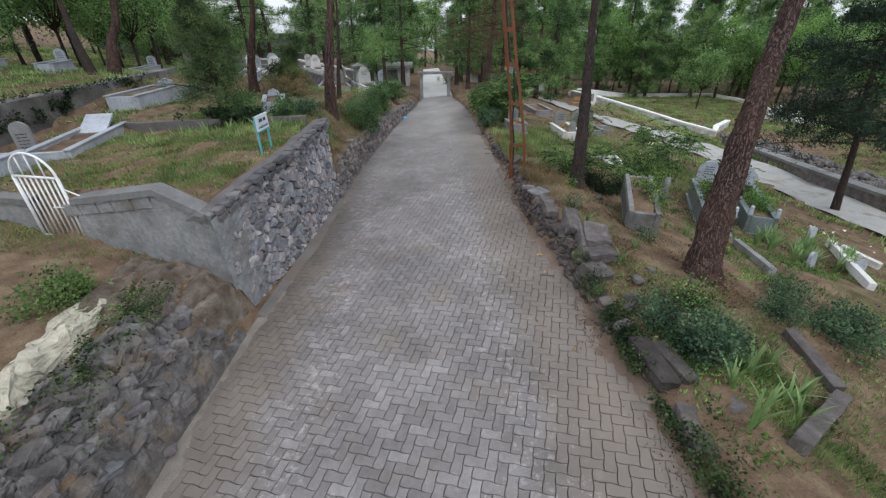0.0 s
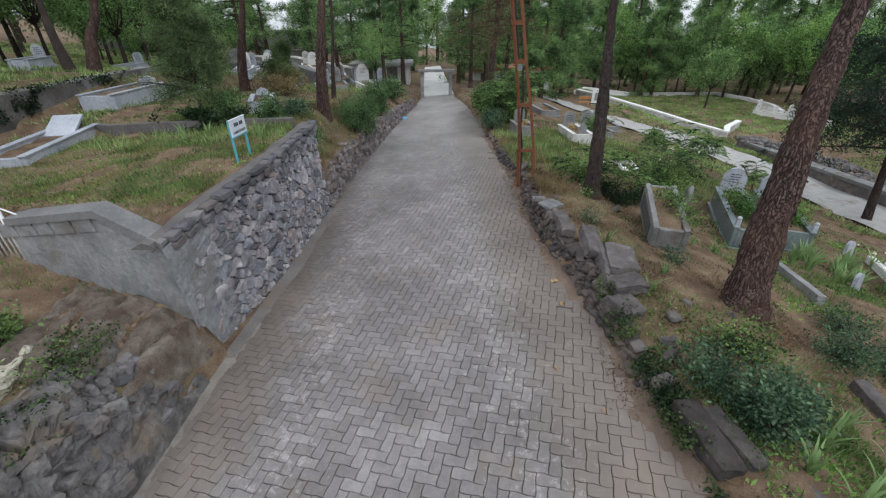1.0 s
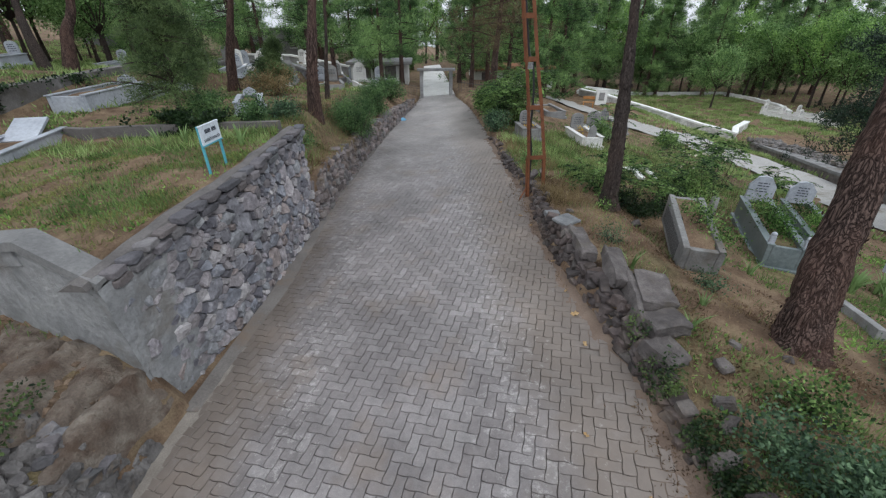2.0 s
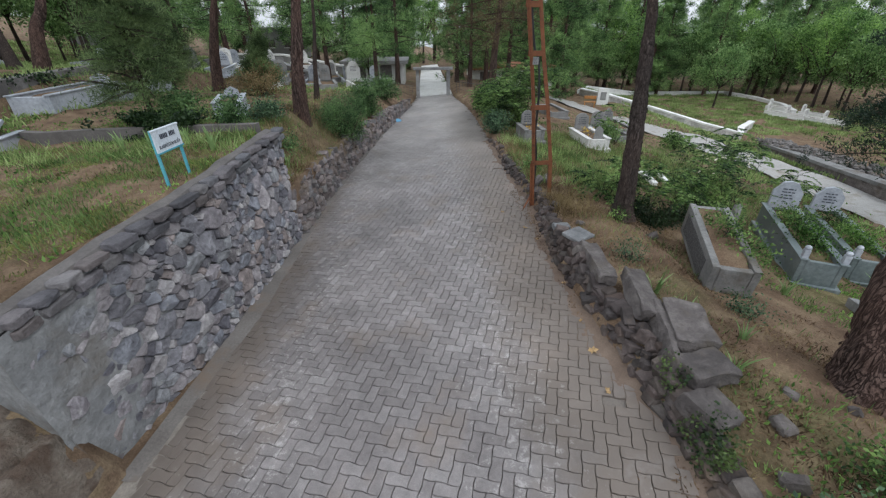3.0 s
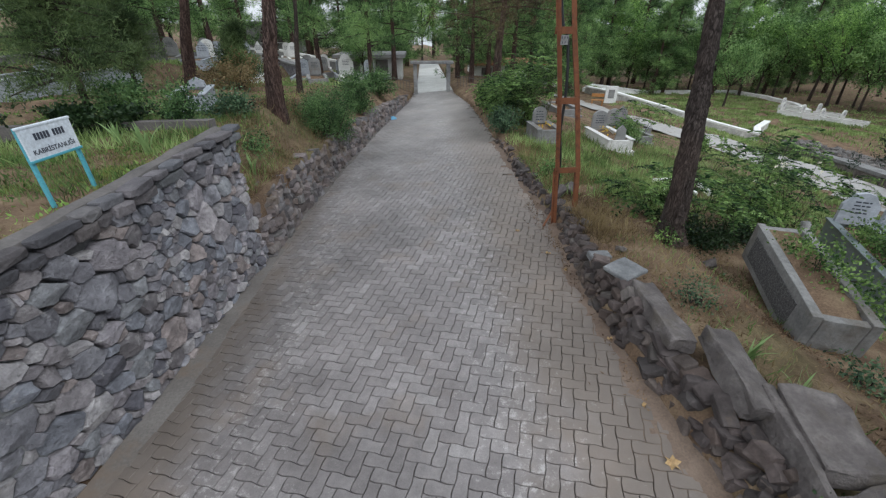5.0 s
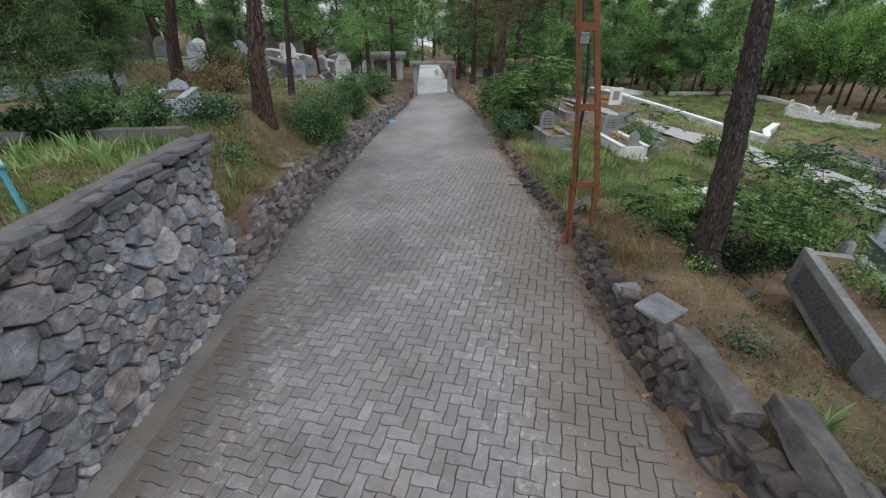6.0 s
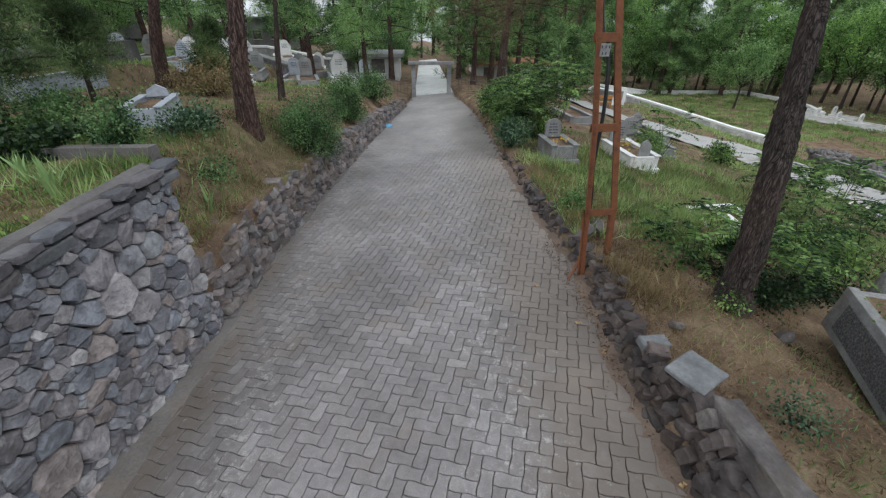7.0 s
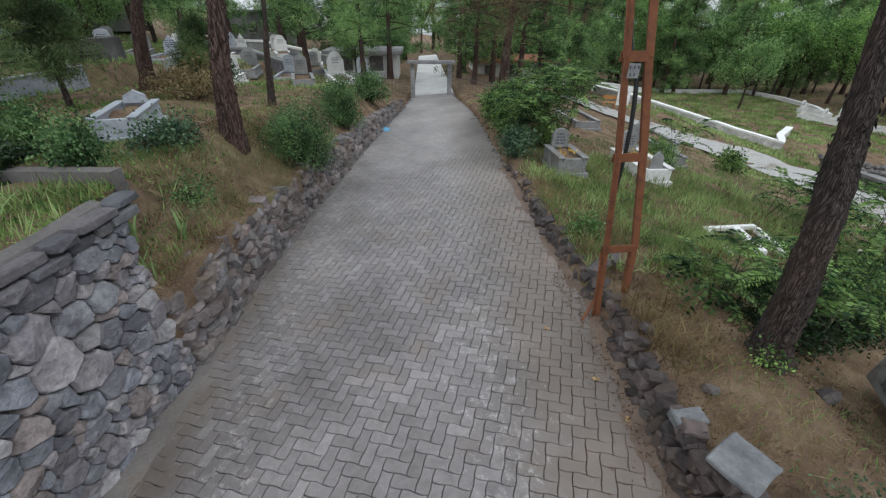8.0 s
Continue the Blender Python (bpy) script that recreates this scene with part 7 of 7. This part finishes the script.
cap_slab(2.57, 5.12, 0.4, 0.24, 0.66, 0.16, 3, 4, 4, 7, "dark flat stone slab grown round by ivy", 0.7, M_DRY)
cap_slab(2.78, 5.1, 0.395, 0.17, 0.6, 0.15, 2, 2, 8, 15, "dark flat stone slab grown round by ivy", 0.7, M_DRY)
cap_slab(2.66, 4.3, 0.3, 0.36, 0.5, 0.16, 3, 8, -8, 8, "dark stone slab grown round by ivy")
cap_slab(2.98, 4.65, 0.3, 0.35, 0.45, 0.16, -5, 5, 20, 9, "dark stone slab grown round by ivy")
for k, (x, y, s) in enumerate(((3.2, 6.75, 0.17), (3.62, 7.12, 0.13), (2.66, 11.35, 0.16), (2.85, 10.6, 0.13), (4.28, 10.78, 0.22), (2.6, 12.5, 0.3), (2.85, 12.7, 0.24), (4.2, 7.0, 0.1), (2.85, 6.25, 0.17), (2.53, 5.74, 0.22), (2.72, 6.02, 0.18))):
    thing("loose_stone", "loose grey stone lying on the bank", "stone", pose(x, y, gz(x, y) + s * 0.2, 10 * k, 7 * k, 40 * k) @ Matrix.Diagonal((s, s * 1.2, s * 0.8, 1)), "loose stones", data=GREY_ROCKS[k % 6])


def make_left_low_wall():
    rnd = np.random.default_rng(32)
    w = thing("wall_bank", "low dry-stone wall holding the left bank", "stone wall", kind="structure")
    y = 11.7
    while y < 24.5:
        top = float(np.interp(y, [11.6, 14, 20, 25], [0.84, 0.78, 0.52, 0.26]))
        xl = float(road_left(y))
        z = CROSS * xl
        L = rnd.uniform(0.14, 0.28) * (1 + max(0, y - 16) * 0.03)
        c = 0
        while z < CROSS * xl + top:
            h = rnd.uniform(0.06, 0.14)
            lay(w, WALL_ROCKS, rnd, xl + 0.0 - 0.025 * c + rnd.uniform(-0.03, 0.03), y + rnd.uniform(-0.06, 0.06), z + h / 2 - 0.02, rnd.uniform(0.22, 0.34), L * rnd.uniform(0.85, 1.3), h * 1.45)
            z += h
            c += 1
        y += L * 0.7
    return w


make_left_low_wall()


def make_rubble_heap():
    """The tumbled bank in front of the rendered wall: stones in earth, a pale crest of rock."""
    rnd = np.random.default_rng(33)
    w_thing = thing("rubble_bank", "tumbled bank of dark stones and earth beside the lane", "rubble", kind="structure")
    for _ in range(120):
        y = rnd.uniform(2.8, 6.3)
        d = rnd.uniform(0.0, 1.0) ** 1.3 * 1.0
        x = float(road_left(y)) - d
        s = rnd.uniform(0.06, 0.2)
        lay(w_thing, BANK_ROCKS, rnd, x, y, gz(x, y) + 0.04 + rnd.uniform(-0.05, 0.03), s, s * rnd.uniform(0.9, 1.6), s * rnd.uniform(0.5, 0.8), 28)
    # the body of the bank: fractured rock, each block a little out of line with the next
    nu, nv = 64, 200
    verts = []
    for j in range(nv + 1):
        y = 2.6 + 3.9 * j / nv
        for i in range(nu + 1):
            t = i / nu
            x = float(road_left(y)) + 0.05 - 1.06 * t
            z = float(np.interp(t, [0, 0.05, 0.22, 0.55, 0.88, 1], [-0.26, 0.08, 0.44, 0.68, 0.74, 0.5])) - 0.22 * float(smooth01((y - 5.7) / 0.8))
            q = Vector((x, y, z))
            w = Vector((q.x * 2.2 + q.y * 1.2, q.y * 2.6 - q.x * 1.4, q.z * 4.2)) + 0.25 * noise.noise_vector(q * 4)
            dist, near = noise.voronoi(w * 1.9)
            gap = min(1.0, (dist[1] - dist[0]) * 4.5)
            shift = noise.noise_vector(near[0] * 5.3)
            edge = min(1, 5 * t, 5 * (1 - t))
            verts.append(q + (shift * 0.11 + Vector((0.035, 0, 0.06)) * (gap - 0.7) + noise.noise_vector(q * 11) * 0.018) * edge)
    faces = [(j * (nu + 1) + i, (j + 1) * (nu + 1) + i, (j + 1) * (nu + 1) + i + 1, j * (nu + 1) + i + 1) for j in range(nv) for i in range(nu)]
    part("bank_face", mesh_of("bank_face", verts, faces, M_BANK_ALL), w_thing, "grey-brown fractured rock and earth")
    for _ in range(170):
        x, y = rnd.uniform(-3.9, -2.7), rnd.uniform(5.9, 7.0)
        if y < return_line(x) - 0.1 and x < float(road_left(y)) - 0.05:
            s = rnd.uniform(0.02, 0.09)
            lay(w_thing, CLODS, rnd, x, y, gz(x, y), s, s * 1.3, s * 0.7, 30)
    # washed earth below the rendered wall, cut by gullies
    nu, nv = 110, 70
    verts = []
    for j in range(nv + 1):
        for i in range(nu + 1):
            y = 5.7 + (return_line(-4.5 + 1.9 * i / nu) - 0.02 - 5.7) * j / nv
            x = -4.5 + (float(road_left(y)) - 0.05 + 4.5) * i / nu
            q = Vector((x + 0.12 * noise.noise(Vector((x * 2, y * 2, 7))), y * 0.33, 2.0))
            gully = 0.2 * (abs(noise.noise(q * 3.1)) ** 0.7 - 0.3) + 0.05 * noise.noise(q * 9) + 0.03 * noise.noise(Vector((x * 11, y * 11, 4))) + 0.012 * noise.noise(Vector((x * 30, y * 30, 5)))
            edge = min(1.0, 6 * (1 - j / nv) + 0.3, 20 * (1 - i / nu), 5 * i / nu, 5 * j / nv)
            verts.append((x, y, gz(x, y) + 0.05 * edge - 0.03 * (1 - edge) + gully * edge))
    faces = [(j * (nu + 1) + i, j * (nu + 1) + i + 1, (j + 1) * (nu + 1) + i + 1, (j + 1) * (nu + 1) + i) for j in range(nv) for i in range(nu)]
    part("washed_earth", mesh_of("washed_earth", verts, faces, M_RIDGE, True), w_thing, "grey-brown earth cut by gullies")
    bm = box((0.36, 2.2, 0.4))
    bmesh.ops.subdivide_edges(bm, edges=bm.edges[:], cuts=26, use_grid_fill=True)
    jitter(bm, 0.14, 3.2, 3)
    jitter(bm, 0.07, 7.0, 5)
    jitter(bm, 0.045, 19.0, 6)
    part("pale_crest", mesh_bm("pale_crest", bm, M_ROCK_PALE), w_thing, "pale crumbling rock crest", m=pose(-3.85, 5.15, gz(-3.85, 5.15) - 0.04, -3, 0, 9))


make_rubble_heap()


def lower_rubble():
    """Loose grey rubble tipped behind the wall of the lower path."""
    rnd = np.random.default_rng(37)
    V, F, n = [], [], 0
    for _ in range(1800):
        x, y = rnd.uniform(16.2, 21.5), rnd.uniform(13, 23.2)
        me = BANK_ROCKS[rnd.integers(8)]
        v = np.array([q.co for q in me.vertices])
        s = rnd.uniform(0.1, 0.28)
        a = np.array(Euler(rnd.uniform(0, 6.28, 3)).to_matrix())
        V.append(v * s @ a.T + np.array((x, y, gz(x, y) + 0.45 + 0.5 * max(0, 1 - abs(x - 17.8) / 1.8) + 0.2 * noise.noise(Vector((x, y, 0))) - 0.12 * max(0, x - 18.5))))
        F += [tuple(i + n for i in f.vertices) for f in me.polygons]
        n += len(v)
    thing("lower_rubble", "grey broken rubble behind the lower path wall", "rubble", kind="stuff", data=mesh_of("lower_rubble", np.concatenate(V), F, M_BANK_ALL))


lower_rubble()


def stone_cells(rnd, W, H, radius):
    """Uneven stones packed over a rectangle: large ones first, small ones in the gaps between."""
    pos, rad = [], []
    for r0, tries in ((1.5, 500), (1.15, 900), (0.85, 1600), (0.62, 2600), (0.45, 3000)):
        for _ in range(tries):
            p = rnd.uniform((-0.1, -0.08), (W + 0.1, H + 0.08))
            r = r0 * radius(*p) * rnd.uniform(0.85, 1.15)
            if pos:
                d = np.hypot(*(np.array(pos) - p).T)
                if (d < 0.8 * (np.array(rad) + r)).any():
                    continue
            pos.append(p)
            rad.append(r)
    pos, rad = np.array(pos), np.array(rad)
    out = []
    for c, r in zip(pos, rad):
        if not (0 <= c[0] <= W and 0 <= c[1] <= H):
            continue
        d = np.hypot(*(pos - c).T)
        poly = [(0, 0), (W, 0), (W, H), (0, H)]
        for q in np.argsort(d)[1:22]:
            n = (pos[q] - c) / d[q]
            cut = (d[q] ** 2 + r * r - rad[q] ** 2) / (2 * d[q])
            got = []
            for a, b in zip(poly, poly[1:] + poly[:1]):
                fa, fb = np.dot(np.array(a) - c, n) - cut, np.dot(np.array(b) - c, n) - cut
                if fa <= 0:
                    got.append(a)
                if fa * fb < 0:
                    t = fa / (fa - fb)
                    got.append((a[0] + (b[0] - a[0]) * t, a[1] + (b[1] - a[1]) * t))
            poly = got
            if len(poly) < 3:
                break
        if len(poly) >= 3:
            out.append(np.array(poly))
    return out


def face_stones():
    """Rubble of all sizes in the face of the tall wall, flush with the mortar at the near corner and proud farther on."""
    rnd = np.random.default_rng(34)
    W, H, SQ = 4.72, 1.6, 1.4

    def radius(u, v):
        small = 0.78 if v < 0.3 or u * SQ > 4.2 else 1.0
        return 0.07 * small * (0.95 + 0.75 * noise.noise(Vector((u * 1.6, v * 1.6, 5))))

    found = []
    for poly in stone_cells(rnd, W / SQ, H, radius):
        poly = poly * np.array((SQ, 1))
        c = poly.mean(0)
        if c[0] < 0.14 or np.ptp(poly[:, 0]) < 0.035 or np.ptp(poly[:, 1]) < 0.03:
            continue
        found.append((c, poly))
    found.sort(key=lambda q: abs(q[0][0] - 1.7))
    rest_v, rest_f = [], []
    for count, (c, poly) in enumerate(found):
        pts = []
        n = len(poly)
        for i in range(n):
            p, q, d = poly[i - 1], poly[i], poly[(i + 1) % n]
            pts += [q + (p - q) * rnd.uniform(0.04, 0.16), q + (d - q) * rnd.uniform(0.04, 0.16)]
        pts = np.array(pts)
        pts = c + (pts - c) * (1 + rnd.normal(size=(len(pts), 1)) * 0.07)
        flush = float(smooth01((c[0] - 0.25) / 1.3))
        shrink = rnd.uniform(0.9, 1.0)
        proud = (0.03 + 0.03 * flush) * rnd.uniform(0.6, 1.25)
        slope, other = rnd.normal(size=2) * 0.18, rnd.normal(size=2) * 0.4

        def place(p, out):
            y = 6.83 + p[0]
            zt, zb = wall_top(y) - 0.13, CROSS * wall_x(y) - 0.04
            h = p[1] / H
            return Vector((wall_x(y) + 0.06 - 0.08 * h + out, y, zb + (zt - zb) * h))

        def face(p):
            return max(0.012, proud + min(float(np.dot(p - c, slope)), 0.012 + float(np.dot(p - c, other))))

        o = place(c, 0)
        verts = [place(c + (p - c) * shrink, -0.06) - o for p in pts]
        verts += [place(c + (p - c) * shrink * 0.97, face(p) * 0.55) - o for p in pts]
        verts += [place(c + (p - c) * shrink * 0.87, face(c + (p - c) * 0.87)) - o for p in pts]
        verts.append(place(c, face(c)) - o)
        m = len(pts)
        faces = [(r * m + i, r * m + (i + 1) % m, (r + 1) * m + (i + 1) % m, (r + 1) * m + i) for r in range(2) for i in range(m)]
        faces += [(2 * m + i, 2 * m + (i + 1) % m, 3 * m) for i in range(m)]
        if count < 300:
            part("stone", mesh_of("stone", verts, faces, M_STONE), wall_left, m=Matrix.Translation(o))
        else:
            k = len(rest_v)
            rest_v += [v + o for v in verts]
            rest_f += [tuple(i + k for i in f) for f in faces]
    if rest_v:
        part("more_stones", mesh_of("more_stones", rest_v, rest_f, M_STONE_ALL), wall_left)["kind"] = "stuff"
    # cement smeared over the stones beside the corner, worn through in places
    verts, faces = [], []
    nu, nv = 40, 44
    for j in range(nv + 1):
        h = j / nv
        for i in range(nu + 1):
            y = 6.87 + 1.5 * i / nu
            zt, zb = wall_top(y) - 0.07, CROSS * wall_x(y) - 0.05
            q = Vector((y * 4.2, h * 7.0, 3.0))
            out = 0.044 - 0.06 * (i / nu) ** 1.1 + 0.022 * noise.noise(q) + 0.01 * noise.noise(q * 3.1)
            verts.append((wall_x(y) + 0.06 - 0.08 * h + out, y, zb + (zt - zb) * h))
    for j in range(nv):
        for i in range(nu):
            q = j * (nu + 1) + i
            faces.append((q, q + 1, q + nu + 2, q + nu + 1))
    part("cement_smear", mesh_of("cement_smear", verts, faces, M_PLASTER, True), wall_left, "cement smeared over the stones")


face_stones()


def cap_stones():
    """Two courses of flat stones bedded under the coping of the wall."""
    rnd = np.random.default_rng(36)
    for drop, thick in ((0.05, 0.1), (0.14, 0.12)):
        y = 7.02
        while y < 11.6:
            L = rnd.uniform(0.14, 0.44)
            x, z = wall_x(y + L / 2), wall_top(y + L / 2)
            m = pose(x - 0.03 + 0.1 * drop + rnd.uniform(-0.015, 0.025), y + L / 2, z - drop, rnd.uniform(-3, 3), rnd.uniform(-5, 5), rnd.uniform(-6, 6)) @ Matrix.Diagonal((rnd.uniform(0.14, 0.2), L * 1.1, thick * rnd.uniform(0.75, 1.15), 1))
            part("cap_stone", CAPS[rnd.integers(len(CAPS))], wall_left, m=m)
            y += L


CAPS = [rock_mesh(170 + k, M_CAPSTONE, 0.9, 0.34, 0.18) for k in range(7)]
cap_stones()

# ---- the paving: interlocking blocks in herringbone ----
CELL = 0.105
WAVE = 0.006
LAY = math.radians(-18)  # the blocks lie a little askew to the lane


def block_outline(nx, ny, parity):
    """The wavy outline of a block of nx by ny cells; neighbouring outlines interlock."""
    pts = []
    sign = lambda i, j: 1 if (i + j + parity) % 2 == 0 else -1
    for i in range(nx):
        pts += [(i, 0), (i + 0.5, sign(i, 0) * WAVE / CELL)]
    for j in range(ny):
        pts += [(nx, j), (nx + sign(nx, j) * WAVE / CELL, j + 0.5)]
    for i in range(nx - 1, -1, -1):
        pts += [(i + 1, ny), (i + 0.5, ny + sign(i, ny) * WAVE / CELL)]
    for j in range(ny - 1, -1, -1):
        pts += [(0, j + 1), (sign(0, j) * WAVE / CELL, j + 0.5)]
    return np.array(pts) * CELL


def block_geometry(nx, ny, parity):
    o = block_outline(nx, ny, parity)
    c = np.array([nx, ny]) * CELL / 2
    o = o - c
    r = np.linalg.norm(o, axis=1, keepdims=True)
    rim = o * (1 - 0.003 / r)
    top = o * (1 - 0.0075 / r)
    n = len(o)
    verts = [(x, y, -0.02) for x, y in rim] + [(x, y, 0.0065) for x, y in rim] + [(x, y, 0.012) for x, y in top]
    faces = [(k * n + i, k * n + (i + 1) % n, (k + 1) * n + (i + 1) % n, (k + 1) * n + i) for k in range(2) for i in range(n)]
    faces.append(tuple(range(2 * n, 3 * n)))
    return np.array(verts), faces


def lay_paving():
    rnd = np.random.default_rng(35)
    flat = block_geometry(2, 1, 1)
    tall = block_geometry(1, 2, 1)
    meshes = [mesh_of("paving_block", v, f, M_PAVER) for v, f in (flat, tall)]
    slope = math.atan(CROSS)
    tilt = Matrix.Rotation(-slope, 3, "Y")
    av, af = [], []
    singles = 0
    ca, sa = math.cos(LAY), math.sin(LAY)
    turn = Matrix.Rotation(LAY, 3, "Z")
    for j in range(int(-1.5 / CELL), int(28 / CELL)):
        for i in range(-114, 34):
            d = (i + j) % 4
            if d not in (1, 3):
                continue
            nx, ny = (2, 1) if d == 3 else (1, 2)
            u, v = (i + nx / 2) * CELL, (j + ny / 2) * CELL
            x, y = u * ca - v * sa, u * sa + v * ca
            if not (0.5 < y < 27.0 and -3 < x < 3):
                continue
            edge_l = float(road_left(y)) + (0.1 if y > 6.6 else 0.03)
            if x < edge_l or x > float(road_right(y)) - 0.02 or (x > 1.95 and rnd.uniform() < 0.03):
                continue
            sink = 0.004 * noise.noise(Vector((x * 1.1, y * 1.1, 3)))
            z = CROSS * x + sink + rnd.normal() * 0.0016
            q = tilt @ Euler((rnd.normal() * 0.010, rnd.normal() * 0.010, rnd.normal() * 0.008)).to_matrix() @ turn
            if -1.25 < x < 1.35 and 9.0 < y < 11.4 and singles < 300:
                part("paving_block", meshes[0 if d == 3 else 1], road, m=Matrix.Translation((x, y, z)) @ q.to_4x4())
                singles += 1
            else:
                v, f = flat if d == 3 else tall
                k = lay_paving.count
                av.append(v @ np.array(q).T + np.array((x, y, z)))
                af += [tuple(a + k for a in g) for g in f]
                lay_paving.count += len(v)
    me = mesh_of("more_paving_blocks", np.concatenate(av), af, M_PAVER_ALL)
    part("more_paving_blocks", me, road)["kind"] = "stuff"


lay_paving.count = 0
lay_paving()


def verge(name, label, material, side, y0, y1, reach):
    """Earth washed over the edge of the paving: a thin uneven sheet that thins out over the blocks."""
    verts, faces = [], []
    n, k = int((y1 - y0) / 0.05), 12
    for j in range(n + 1):
        y = y0 + (y1 - y0) * j / n
        xe = float(road_left(y)) if side < 0 else float(road_right(y))
        w = reach * (0.75 + 0.6 * noise.noise(Vector((y * 0.8, side * 5, 1))))
        for i in range(k + 1):
            t = i / k
            x = xe - side * (w * t - 0.04)
            lump = noise.noise(Vector((x * 5, y * 5, 2))) * 0.010 + noise.noise(Vector((x * 17, y * 17, 4))) * 0.005
            verts.append((x, y, CROSS * x + 0.024 * (1 - t) ** 1.5 + 0.008 + lump - 0.012 * t))
    for j in range(n):
        for i in range(k):
            q = j * (k + 1) + i
            f = (q, q + 1, q + k + 2, q + k + 1)
            faces.append(f if side > 0 else f[::-1])
    thing(name, label, "earth", kind="structure", data=mesh_of(name, verts, [f[::-1] for f in faces], material, True))


verge("verge_left", "pale dust washed over the edge of the paving", M_DUST, -1, 2.4, 13.5, 0.42)
verge("verge_right", "brown earth washed over the edge of the paving", M_EARTH, 1, 2.6, 17.0, 0.46)
